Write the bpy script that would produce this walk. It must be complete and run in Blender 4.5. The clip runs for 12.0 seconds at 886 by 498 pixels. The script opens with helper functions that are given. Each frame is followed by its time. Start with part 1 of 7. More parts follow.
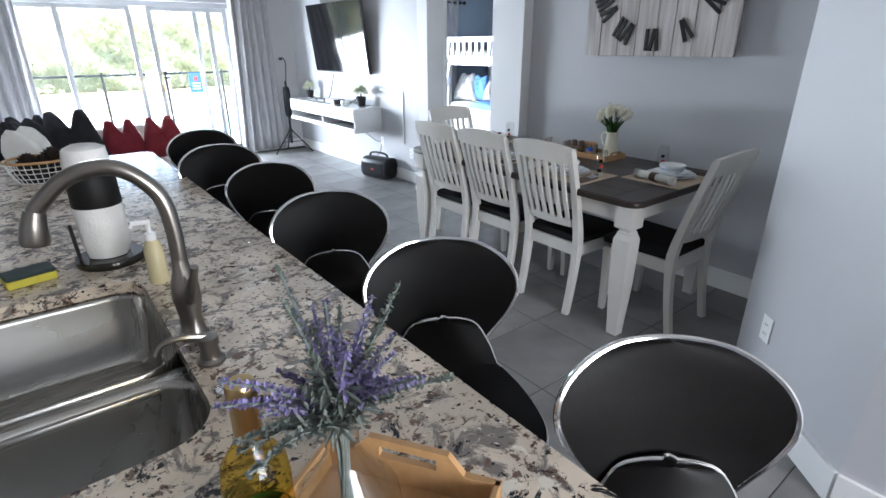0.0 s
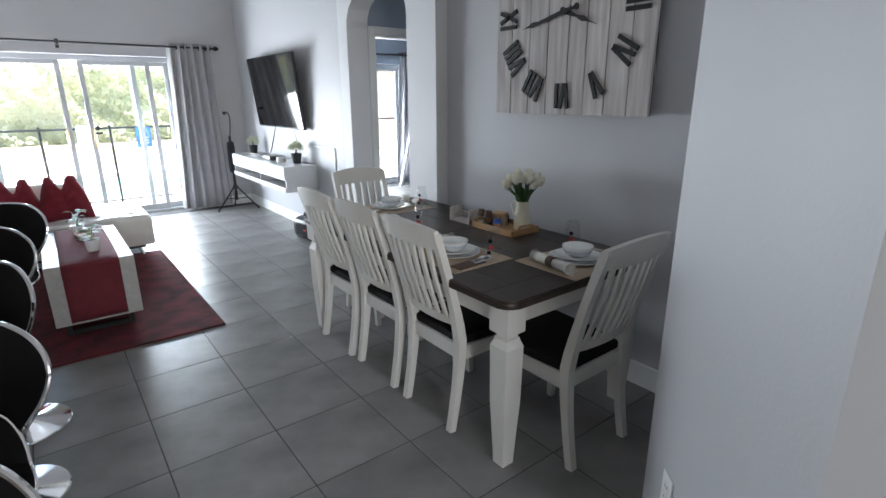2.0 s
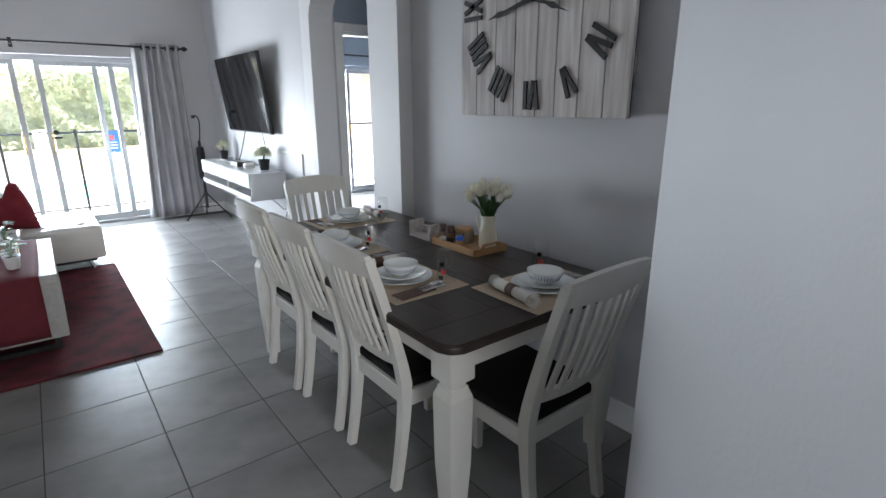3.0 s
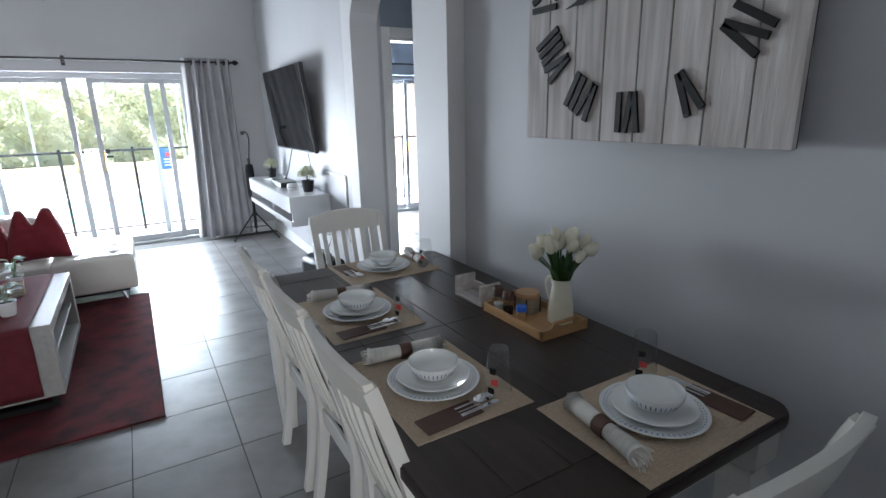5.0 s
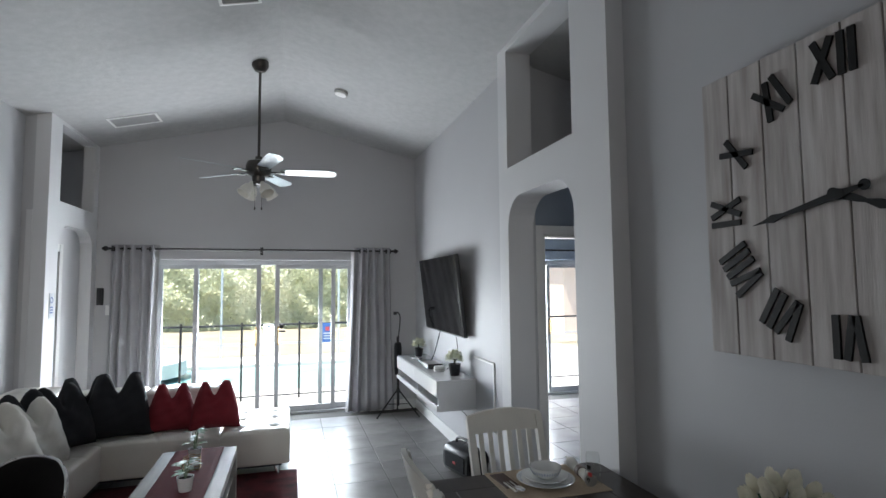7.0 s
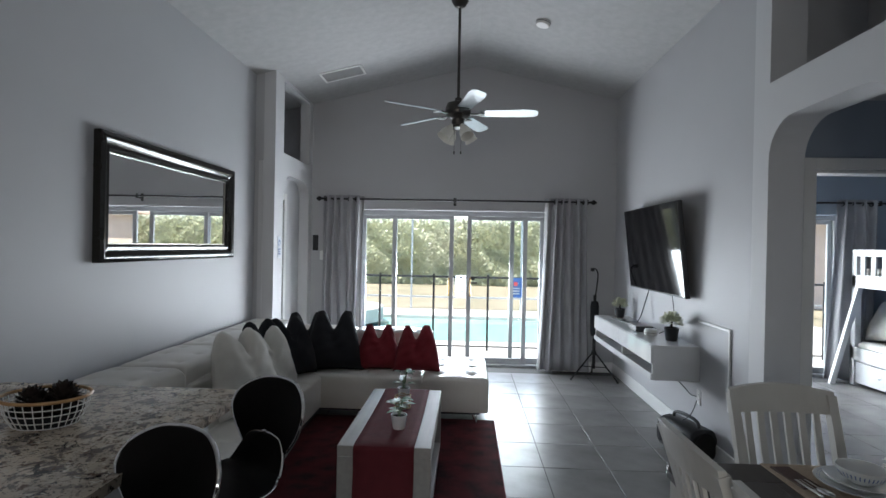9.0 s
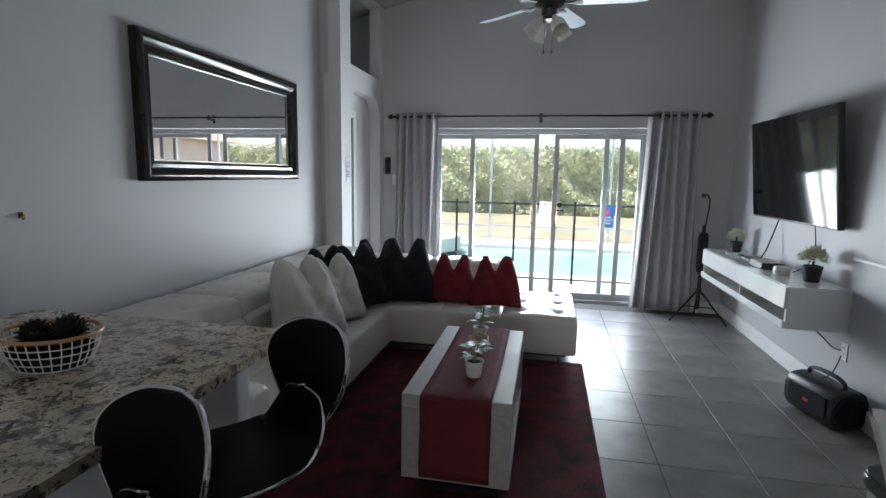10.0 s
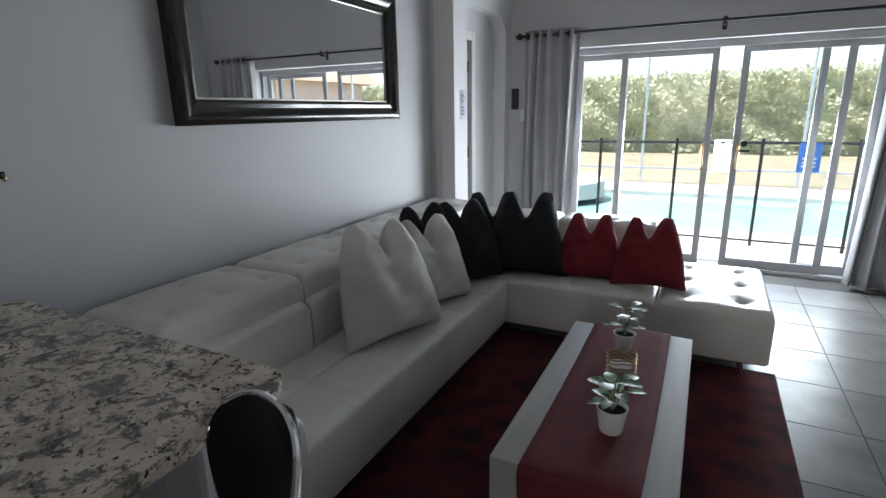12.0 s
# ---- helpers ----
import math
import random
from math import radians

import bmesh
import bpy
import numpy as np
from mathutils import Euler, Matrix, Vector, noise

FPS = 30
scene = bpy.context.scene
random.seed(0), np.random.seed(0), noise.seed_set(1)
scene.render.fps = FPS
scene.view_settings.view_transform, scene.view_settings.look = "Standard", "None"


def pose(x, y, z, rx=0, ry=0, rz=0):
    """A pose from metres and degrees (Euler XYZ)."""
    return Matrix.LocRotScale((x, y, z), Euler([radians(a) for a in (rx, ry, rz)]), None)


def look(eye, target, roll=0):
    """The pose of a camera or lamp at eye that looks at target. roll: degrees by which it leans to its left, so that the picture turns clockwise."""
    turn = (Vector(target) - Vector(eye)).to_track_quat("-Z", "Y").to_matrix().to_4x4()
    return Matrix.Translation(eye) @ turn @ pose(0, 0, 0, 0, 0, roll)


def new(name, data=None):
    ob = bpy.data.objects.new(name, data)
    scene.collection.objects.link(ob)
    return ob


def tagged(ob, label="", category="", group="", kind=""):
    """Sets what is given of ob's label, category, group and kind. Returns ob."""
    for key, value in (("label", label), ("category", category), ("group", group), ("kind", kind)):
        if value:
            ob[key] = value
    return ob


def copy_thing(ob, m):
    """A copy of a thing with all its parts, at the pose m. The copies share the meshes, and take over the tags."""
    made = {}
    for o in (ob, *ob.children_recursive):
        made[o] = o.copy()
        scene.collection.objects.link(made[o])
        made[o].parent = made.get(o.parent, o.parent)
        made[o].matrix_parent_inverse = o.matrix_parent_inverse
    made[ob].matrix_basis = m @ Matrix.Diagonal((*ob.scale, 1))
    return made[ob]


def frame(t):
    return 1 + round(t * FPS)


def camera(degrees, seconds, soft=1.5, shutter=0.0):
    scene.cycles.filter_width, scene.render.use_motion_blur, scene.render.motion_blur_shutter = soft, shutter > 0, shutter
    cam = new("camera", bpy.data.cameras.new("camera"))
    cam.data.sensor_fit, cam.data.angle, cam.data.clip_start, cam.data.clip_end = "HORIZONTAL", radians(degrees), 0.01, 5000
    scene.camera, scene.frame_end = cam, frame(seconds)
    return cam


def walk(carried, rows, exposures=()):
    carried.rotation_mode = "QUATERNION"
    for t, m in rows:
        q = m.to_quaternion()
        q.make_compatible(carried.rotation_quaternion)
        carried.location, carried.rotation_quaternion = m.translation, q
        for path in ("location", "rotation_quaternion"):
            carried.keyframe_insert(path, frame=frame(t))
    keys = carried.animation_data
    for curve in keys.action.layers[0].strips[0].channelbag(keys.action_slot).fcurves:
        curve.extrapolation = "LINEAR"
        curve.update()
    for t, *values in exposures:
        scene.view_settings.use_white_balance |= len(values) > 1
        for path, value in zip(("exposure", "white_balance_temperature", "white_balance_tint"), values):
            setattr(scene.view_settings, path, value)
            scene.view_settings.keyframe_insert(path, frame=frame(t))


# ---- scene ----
cam = camera(81.5, 12.0)
PATH = [
    (0, (-0.072, -0.047, 1.479), (1.074, 1.416, 0.74), -0.2),
    (0.5, (0.152, -0.122, 1.467), (1.278, 1.378, 0.773), -0.3),
    (1, (0.36, -0.185, 1.492), (1.488, 1.332, 0.84), -0.6),
    (1.5, (0.648, -0.102, 1.501), (1.791, 1.42, 0.884), -0.6),
    (2, (0.858, -0.001, 1.506), (2.028, 1.518, 0.935), -0.3),
    (2.5, (1.083, 0.054, 1.483), (2.265, 1.57, 0.93), -0.2),
    (4.5, (1.591, 0.62, 1.471), (2.674, 2.21, 0.922), -0.5),
    (5, (1.713, 0.704, 1.522), (2.693, 2.367, 1.0), -1.2),
    (5.5, (1.729, 0.734, 1.58), (2.655, 2.464, 1.194), -1.5),
    (6, (1.696, 0.75, 1.632), (2.588, 2.532, 1.473), -1.4),
    (6.5, (1.66, 0.773, 1.644), (2.425, 2.62, 1.679), -1.0),
    (7, (1.581, 0.792, 1.666), (2.147, 2.705, 1.804), -0.5),
    (7.2, (1.572, 0.818, 1.658), (2.039, 2.755, 1.824), -0.1),
    (8.8, (1.375, 1.1, 1.554), (1.337, 3.099, 1.615), 1.0),
    (9, (1.383, 1.207, 1.543), (1.29, 3.205, 1.533), 1.1),
    (9.5, (1.395, 1.446, 1.504), (1.141, 3.423, 1.344), 1.2),
    (10, (1.324, 1.744, 1.468), (0.937, 3.685, 1.181), 1.0),
    (10.5, (1.29, 2.004, 1.442), (0.799, 3.902, 1.048), 0.6),
    (11, (1.323, 2.271, 1.451), (0.682, 4.109, 0.995), -0.3),
    (11.5, (1.299, 2.455, 1.434), (0.495, 4.22, 0.947), -0.9),
    (12, (1.194, 2.658, 1.441), (0.315, 4.38, 0.929), -1.0),
]
walk(cam, [(t, look(eye, target, roll)) for t, eye, target, roll in PATH],
     exposures=[(0, 3.15, 6000, 10), (1.5, 2.9, 6200, 10), (2.5, 2.6, 6300, 10), (4.5, 2.6, 6150, 10), (5.5, 2.4, 6100, 10), (7.0, 1.85, 6450, 10), (9.0, 1.4, 6350, 10), (12.0, 1.5, 6400, 10)])
# world, sun, large lights
world = bpy.data.worlds.new("sky")
scene.world = world
world.use_nodes = True
_wn = world.node_tree.nodes
_sky = _wn.new("ShaderNodeTexSky")
_sky.sky_type = "NISHITA"
_sky.sun_disc = False
_sky.sun_elevation, _sky.sun_rotation = radians(68), radians(254)
world.node_tree.links.new(_sky.outputs[0], _wn["Background"].inputs[0])
_wn["Background"].inputs[1].default_value = 0.15
sun = new("sun", bpy.data.lights.new("sun", "SUN"))
sun.data.energy, sun.data.angle, sun.data.color = 5.0, radians(0.5), (1.0, 0.95, 0.88)
sun.matrix_world = look((0, 0, 20), (7.8, 2.2, 0))


def opening_lamp(name, m, w, h, watts, colour=(0.92, 0.96, 1.0)):
    """An area lamp at an opening, in place of the light that comes through."""
    lamp = new(name, bpy.data.lights.new(name, "AREA"))
    lamp.data.shape, lamp.data.size, lamp.data.size_y = "RECTANGLE", w, h
    lamp.data.energy, lamp.data.color = watts, colour
    lamp.matrix_world = m
    return lamp


opening_lamp("slider_daylight", look((1.19, 8.15, 0.93), (1.19, 5.0, 0.80)), 2.3, 0.8, 60, (0.88, 0.94, 1.0))
# Added warm fill from behind the camera; its window is made up
opening_lamp("unseen_front_fill", look((0.7, -3.05, 1.45), (0.7, 0, 1.25)), 1.7, 1.4, 19, (1.0, 0.93, 0.85))
opening_lamp("bedroom_daylight", look((4.75, 8.15, 1.05), (4.75, 5.0, 0.9)), 1.2, 1.8, 72)


# mesh helpers
def part(name, bm, material, parent=None, label="", smooth=False):
    """Link a bmesh as one mesh object, under a thing if given."""
    me = bpy.data.meshes.new(name)
    bmesh.ops.recalc_face_normals(bm, faces=bm.faces[:])
    bm.to_mesh(me)
    bm.free()
    me.materials.append(material)
    if smooth:
        for p in me.polygons:
            p.use_smooth = True
        me.set_sharp_from_angle(angle=radians(40))
    ob = new(name, me)
    if parent:
        ob.parent = parent
    if label:
        ob["label"] = label
    return ob


def thing(name, m, label, category, group="", kind=""):
    ob = new(name)
    ob.empty_display_size = 0.1
    ob.matrix_basis = m
    return tagged(ob, label, category, group, kind)


def box(bm, x0, x1, y0, y1, z0, z1, bevel=0.0, seg=2):
    vs = [bm.verts.new((x, y, z)) for z in (z0, z1) for y in (y0, y1) for x in (x0, x1)]
    fs = [bm.faces.new([vs[i] for i in q]) for q in ((0, 2, 3, 1), (4, 5, 7, 6), (0, 1, 5, 4), (2, 6, 7, 3), (0, 4, 6, 2), (1, 3, 7, 5))]
    if bevel > 0:
        es = list({e for f in fs for e in f.edges})
        bmesh.ops.bevel(bm, geom=es, offset=bevel, segments=seg, profile=0.5, affect="EDGES", clamp_overlap=True)
    return vs


def boxes(*rows, bevel=0.0, seg=2):
    bm = bmesh.new()
    for r in rows:
        box(bm, *r, bevel=bevel, seg=seg)
    return bm


def prism(bm, pts, axis, a, b, bevel=0.0, seg=2):
    """A polygon in the plane across an axis, drawn out from a to b."""
    def at(p, d):
        return {"x": (d, p[0], p[1]), "y": (p[0], d, p[1]), "z": (p[0], p[1], d)}[axis]
    lo = [bm.verts.new(at(p, a)) for p in pts]
    hi = [bm.verts.new(at(p, b)) for p in pts]
    n = len(pts)
    fs = [bm.faces.new(lo), bm.faces.new(hi)]
    fs += [bm.faces.new((lo[i], lo[(i + 1) % n], hi[(i + 1) % n], hi[i])) for i in range(n)]
    if bevel > 0:
        es = list({e for f in fs[:2] for e in f.edges})
        bmesh.ops.bevel(bm, geom=es, offset=bevel, segments=seg, profile=0.5, affect="EDGES", clamp_overlap=True)
    return bm


def lathe(bm, profile, seg=24, centre=(0, 0, 0)):
    """Turn (radius, height) pairs round the z axis."""
    rings = []
    for r, z in profile:
        if r < 1e-5:
            rings.append([bm.verts.new((centre[0], centre[1], centre[2] + z))])
        else:
            rings.append([bm.verts.new((centre[0] + r * math.cos(2 * math.pi * i / seg), centre[1] + r * math.sin(2 * math.pi * i / seg), centre[2] + z)) for i in range(seg)])
    for p, q in zip(rings, rings[1:]):
        for i in range(seg):
            j = (i + 1) % seg
            if len(p) == 1 and len(q) == 1:
                continue
            if len(p) == 1:
                bm.faces.new((p[0], q[i], q[j]))
            elif len(q) == 1:
                bm.faces.new((p[i], p[j], q[0]))
            else:
                bm.faces.new((p[i], p[j], q[j], q[i]))
    return bm


def tube(bm, path, r, seg=8, cap=True):
    """A round bar along points; r is one radius or one for each point."""
    pts = [Vector(p) for p in path]
    rs = r if isinstance(r, (list, tuple)) else [r] * len(pts)
    rings, prev = [], None
    for i, p in enumerate(pts):
        d = (pts[min(i + 1, len(pts) - 1)] - pts[max(i - 1, 0)]).normalized()
        u = prev if prev is not None else (Vector((0, 0, 1)) if abs(d.z) < 0.9 else Vector((1, 0, 0)))
        u = (u - d * u.dot(d)).normalized()
        prev, v = u, d.cross(u)
        rings.append([bm.verts.new(p + rs[i] * (math.cos(2 * math.pi * k / seg) * u + math.sin(2 * math.pi * k / seg) * v)) for k in range(seg)])
    for a, b in zip(rings, rings[1:]):
        for k in range(seg):
            bm.faces.new((a[k], a[(k + 1) % seg], b[(k + 1) % seg], b[k]))
    if cap:
        bm.faces.new(rings[0])
        bm.faces.new(rings[-1])
    return bm


def smooth_path(pts, n=6):
    """Catmull-Rom points through the given ones."""
    p = [Vector(q) for q in pts]
    p = [p[0] * 2 - p[1]] + p + [p[-1] * 2 - p[-2]]
    out = []
    for i in range(1, len(p) - 2):
        for k in range(n):
            t = k / n
            out.append(0.5 * ((2 * p[i]) + (p[i + 1] - p[i - 1]) * t + (2 * p[i - 1] - 5 * p[i] + 4 * p[i + 1] - p[i + 2]) * t * t + (3 * p[i] - p[i - 1] - 3 * p[i + 1] + p[i + 2]) * t ** 3))
    return out + [p[-2]]


# materials
def material(name, colour, rough=0.5, metal=0.0, second=None, scale=8.0, detail=4.0, amount=0.5, bump=0.0, bump_scale=None, stretch=(1, 1, 1), spec=0.5, coat=0.0, rough_var=0.0, vary=0.0):
    m = bpy.data.materials.new(name)
    m.use_nodes = True
    t = m.node_tree
    b = t.nodes["Principled BSDF"]
    b.inputs["Roughness"].default_value = rough
    b.inputs["Metallic"].default_value = metal
    b.inputs["Specular IOR Level"].default_value = spec
    b.inputs["Coat Weight"].default_value = coat
    co = t.nodes.new("ShaderNodeTexCoord")
    mp = t.nodes.new("ShaderNodeMapping")
    mp.inputs["Scale"].default_value = stretch
    t.links.new(co.outputs["Object"], mp.inputs[0])
    nz = t.nodes.new("ShaderNodeTexNoise")
    nz.inputs["Scale"].default_value, nz.inputs["Detail"].default_value = scale, detail
    t.links.new(mp.outputs[0], nz.inputs["Vector"])
    rp = t.nodes.new("ShaderNodeMapRange")
    rp.inputs[1].default_value, rp.inputs[2].default_value = 0.5 - 0.5 * amount, 0.5 + 0.5 * amount
    t.links.new(nz.outputs[0], rp.inputs[0])
    mx = t.nodes.new("ShaderNodeMix")
    mx.data_type = "RGBA"
    c2 = second or tuple(c * 0.85 for c in colour)
    mx.inputs[6].default_value, mx.inputs[7].default_value = (*colour, 1), (*c2, 1)
    t.links.new(rp.outputs[0], mx.inputs[0])
    out = mx.outputs[2]
    if vary:
        oi = t.nodes.new("ShaderNodeObjectInfo")
        mr = t.nodes.new("ShaderNodeMapRange")
        mr.inputs[3].default_value, mr.inputs[4].default_value = 1 - vary, 1 + vary
        t.links.new(oi.outputs["Random"], mr.inputs[0])
        hs = t.nodes.new("ShaderNodeHueSaturation")
        t.links.new(mr.outputs[0], hs.inputs["Value"])
        t.links.new(out, hs.inputs["Color"])
        out = hs.outputs[0]
    t.links.new(out, b.inputs["Base Color"])
    if rough_var:
        rv = t.nodes.new("ShaderNodeMapRange")
        rv.inputs[3].default_value, rv.inputs[4].default_value = rough - rough_var, rough + rough_var
        t.links.new(nz.outputs[0], rv.inputs[0])
        t.links.new(rv.outputs[0], b.inputs["Roughness"])
    if bump:
        bn = t.nodes.new("ShaderNodeTexNoise")
        bn.inputs["Scale"].default_value, bn.inputs["Detail"].default_value = bump_scale or scale * 6, 3
        t.links.new(mp.outputs[0], bn.inputs["Vector"])
        bp = t.nodes.new("ShaderNodeBump")
        bp.inputs["Strength"].default_value, bp.inputs["Distance"].default_value = bump, 0.01
        t.links.new(bn.outputs[0], bp.inputs["Height"])
        t.links.new(bp.outputs[0], b.inputs["Normal"])
    return m


WALL = material("grey_wall_paint", (0.475, 0.477, 0.492), 0.55, second=(0.445, 0.447, 0.462), scale=1.2, bump=0.06, bump_scale=90)
PILASTER = material("pale_wall_paint", (0.62, 0.62, 0.63), 0.6, second=(0.58, 0.58, 0.59), scale=1.2, bump=0.06, bump_scale=90)
# white ceiling darkened to grey in its base colour, against too much bounced light
CEILING = material("dimmed_ceiling_texture", (0.45, 0.45, 0.45), 0.9, second=(0.39, 0.39, 0.39), scale=14, bump=0.25, bump_scale=22)
WHITE = material("white_trim_paint", (0.78, 0.78, 0.77), 0.4, second=(0.74, 0.74, 0.72), scale=3)
TILE = material("grey_floor_tile", (0.255, 0.248, 0.241), 0.33, second=(0.115, 0.112, 0.109), scale=2.6, amount=0.42, detail=5, bump=0.03, bump_scale=40, rough_var=0.06, vary=0.06, spec=0.32)
GROUT = material("floor_grout", (0.075, 0.073, 0.07), 0.9, scale=30)
VENT_GREY = material("grey_vent_paint", (0.36, 0.36, 0.36), 0.5, scale=5)
GRASS = material("dry_lawn", (0.17, 0.155, 0.10), 0.9, second=(0.26, 0.215, 0.15), scale=0.9, amount=0.4, detail=8, bump=0.4, bump_scale=40)
DECK = material("pale_pool_deck", (0.50, 0.48, 0.44), 0.8, second=(0.42, 0.40, 0.37), scale=3, bump=0.1)
BLACK_METAL = material("black_metal", (0.015, 0.015, 0.016), 0.4, metal=0.3, scale=20)
CHROME = material("chrome", (0.85, 0.85, 0.86), 0.09, metal=1.0, second=(0.8, 0.8, 0.81), scale=12)
STEEL = material("brushed_steel", (0.5, 0.49, 0.47), 0.28, metal=1.0, second=(0.42, 0.41, 0.39), scale=4, stretch=(1, 14, 1), rough_var=0.06, bump=0.03, bump_scale=60)
BRONZE = material("dark_bronze", (0.10, 0.095, 0.09), 0.32, metal=1.0, second=(0.06, 0.055, 0.05), scale=12)
NICKEL = material("brushed_nickel", (0.30, 0.28, 0.26), 0.3, metal=1.0, scale=20)
BLACK_LEATHER = material("black_faux_leather", (0.0045, 0.0042, 0.0045), 0.45, second=(0.007, 0.0065, 0.0065), scale=30, spec=0.10, bump=0.03, bump_scale=200)
WHITE_LEATHER = material("white_faux_leather", (0.74, 0.71, 0.66), 0.33, second=(0.66, 0.63, 0.575), scale=3, bump=0.14, bump_scale=14, rough_var=0.06)
CHAIR_PAINT = material("antique_white_paint", (0.66, 0.65, 0.61), 0.45, second=(0.58, 0.56, 0.52), scale=7, amount=0.7, stretch=(1, 1, 0.3))
DARK_WOOD = material("dark_stained_wood", (0.020, 0.015, 0.013), 0.36, spec=0.4, second=(0.048, 0.034, 0.028), scale=5, amount=0.6, detail=8, stretch=(7, 0.6, 7), bump=0.05, bump_scale=30, vary=0.06)
BLACK_FABRIC = material("black_cotton", (0.012, 0.013, 0.016), 0.95, scale=40, bump=0.3, bump_scale=300)
RED_FABRIC = material("dark_red_cotton", (0.20, 0.012, 0.022), 0.9, second=(0.15, 0.009, 0.016), scale=12, bump=0.35, bump_scale=300)
WHITE_FABRIC = material("white_plush", (0.68, 0.66, 0.61), 0.95, second=(0.58, 0.56, 0.51), scale=10, bump=0.4, bump_scale=200)
RUNNER = material("burgundy_runner", (0.15, 0.018, 0.026), 0.85, second=(0.11, 0.013, 0.02), scale=16, bump=0.3, bump_scale=350)
BURLAP = material("tan_burlap", (0.62, 0.50, 0.37), 0.95, second=(0.46, 0.36, 0.26), scale=75, amount=0.5, stretch=(1, 3, 1), bump=0.7, bump_scale=150)
PORCELAIN = material("white_porcelain", (0.88, 0.90, 0.89), 0.15, scale=5)
BROWN_LEATHER = material("brown_leather", (0.085, 0.04, 0.026), 0.55, scale=30, bump=0.15)
NAPKIN = material("striped_linen", (0.74, 0.72, 0.67), 0.95, second=(0.3, 0.29, 0.27), scale=11, amount=0.15, detail=0, stretch=(1, 0.02, 0.02), bump=0.5, bump_scale=120)
BAMBOO = material("bamboo", (0.50, 0.30, 0.14), 0.4, second=(0.40, 0.225, 0.095), scale=6, stretch=(1, 8, 8), detail=6)
PETAL = material("cream_petal", (0.82, 0.78, 0.62), 0.6, second=(0.75, 0.73, 0.60), scale=30)
LEAF = material("dark_leaf", (0.03, 0.085, 0.02), 0.45, second=(0.05, 0.12, 0.03), scale=20, vary=0.2)
# leaf colours bleached to imitate overexposed glare outdoors
HEDGE = material("washed_pale_leaf", (0.35, 0.36, 0.24), 0.35, second=(0.50, 0.49, 0.36), scale=3, vary=0.2)
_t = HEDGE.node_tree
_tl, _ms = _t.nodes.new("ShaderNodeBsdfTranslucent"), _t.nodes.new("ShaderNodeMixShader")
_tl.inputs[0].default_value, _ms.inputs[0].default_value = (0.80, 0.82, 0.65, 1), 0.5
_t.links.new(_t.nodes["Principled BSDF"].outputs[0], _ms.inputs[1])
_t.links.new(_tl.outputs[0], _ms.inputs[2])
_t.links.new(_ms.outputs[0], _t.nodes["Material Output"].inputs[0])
PALE_LEAF = material("variegated_leaf", (0.05, 0.13, 0.045), 0.4, second=(0.42, 0.5, 0.38), scale=38, amount=0.2)
WASHED_WOOD = material("grey_washed_wood", (0.40, 0.385, 0.36), 0.42, second=(0.30, 0.29, 0.275), scale=4, amount=0.7, detail=8, stretch=(9, 0.7, 9), bump=0.06, bump_scale=24, vary=0.05)
PLANK = material("whitewashed_plank", (0.60, 0.575, 0.555), 0.75, second=(0.33, 0.285, 0.265), scale=3.4, amount=0.46, detail=10, stretch=(9, 0.7, 9), bump=0.2, bump_scale=22, vary=0.12)
BLACK_PAINT = material("black_satin_paint", (0.008, 0.008, 0.008), 0.55, scale=20, spec=0.25)
SEAT_PAD = material("black_seat_fabric", (0.009, 0.008, 0.0085), 0.8, scale=40, spec=0.2, bump=0.2, bump_scale=250)
BLACK_GLOSS = material("black_gloss_frame", (0.01, 0.01, 0.009), 0.16, second=(0.02, 0.019, 0.016), scale=6)
SCREEN = material("television_screen", (0.006, 0.006, 0.007), 0.07, scale=3)
WHITE_GLOSS = material("white_gloss_lacquer", (0.78, 0.78, 0.78), 0.10, scale=2, coat=0.3)
BLACK_PLASTIC = material("black_plastic", (0.016, 0.017, 0.019), 0.4, scale=30)
CURTAIN = material("grey_curtain", (0.40, 0.40, 0.415), 0.85, second=(0.34, 0.34, 0.36), scale=5, bump=0.25, bump_scale=300)
SHEER = material("white_sheer", (0.55, 0.55, 0.56), 0.9, scale=5)
BRASS = material("aged_brass", (0.42, 0.29, 0.13), 0.35, metal=1.0, scale=20)
BLUE_FABRIC = material("blue_bedding", (0.11, 0.26, 0.58), 0.9, second=(0.16, 0.33, 0.66), scale=4, bump=0.2)
GREY_FUR = material("grey_fur", (0.36, 0.34, 0.32), 0.95, scale=30, bump=0.6)
BLUE_WALL = material("blue_grey_wall", (0.30, 0.35, 0.42), 0.6, scale=1.5)
# white frames take a grey base colour for their shaded, backlit side
ALUMINIUM = material("shaded_white_aluminium", (0.40, 0.41, 0.42), 0.45, scale=4)
SIGN_WHITE = material("sign_white", (0.75, 0.78, 0.80), 0.5, scale=9)
_t = SIGN_WHITE.node_tree
_tl, _ms = _t.nodes.new("ShaderNodeBsdfTranslucent"), _t.nodes.new("ShaderNodeMixShader")
_tl.inputs[0].default_value, _ms.inputs[0].default_value = (0.7, 0.75, 0.8, 1), 0.5
_t.links.new(_t.nodes["Principled BSDF"].outputs[0], _ms.inputs[1])
_t.links.new(_tl.outputs[0], _ms.inputs[2])
_t.links.new(_ms.outputs[0], _t.nodes["Material Output"].inputs[0])
SIGN_BLUE = material("sign_blue", (0.03, 0.12, 0.38), 0.5, scale=9)
SIGN_RED = material("sign_red", (0.55, 0.05, 0.05), 0.5, scale=9)
BLUE_PLASTIC = material("blue_plastic", (0.02, 0.13, 0.62), 0.35, scale=9)
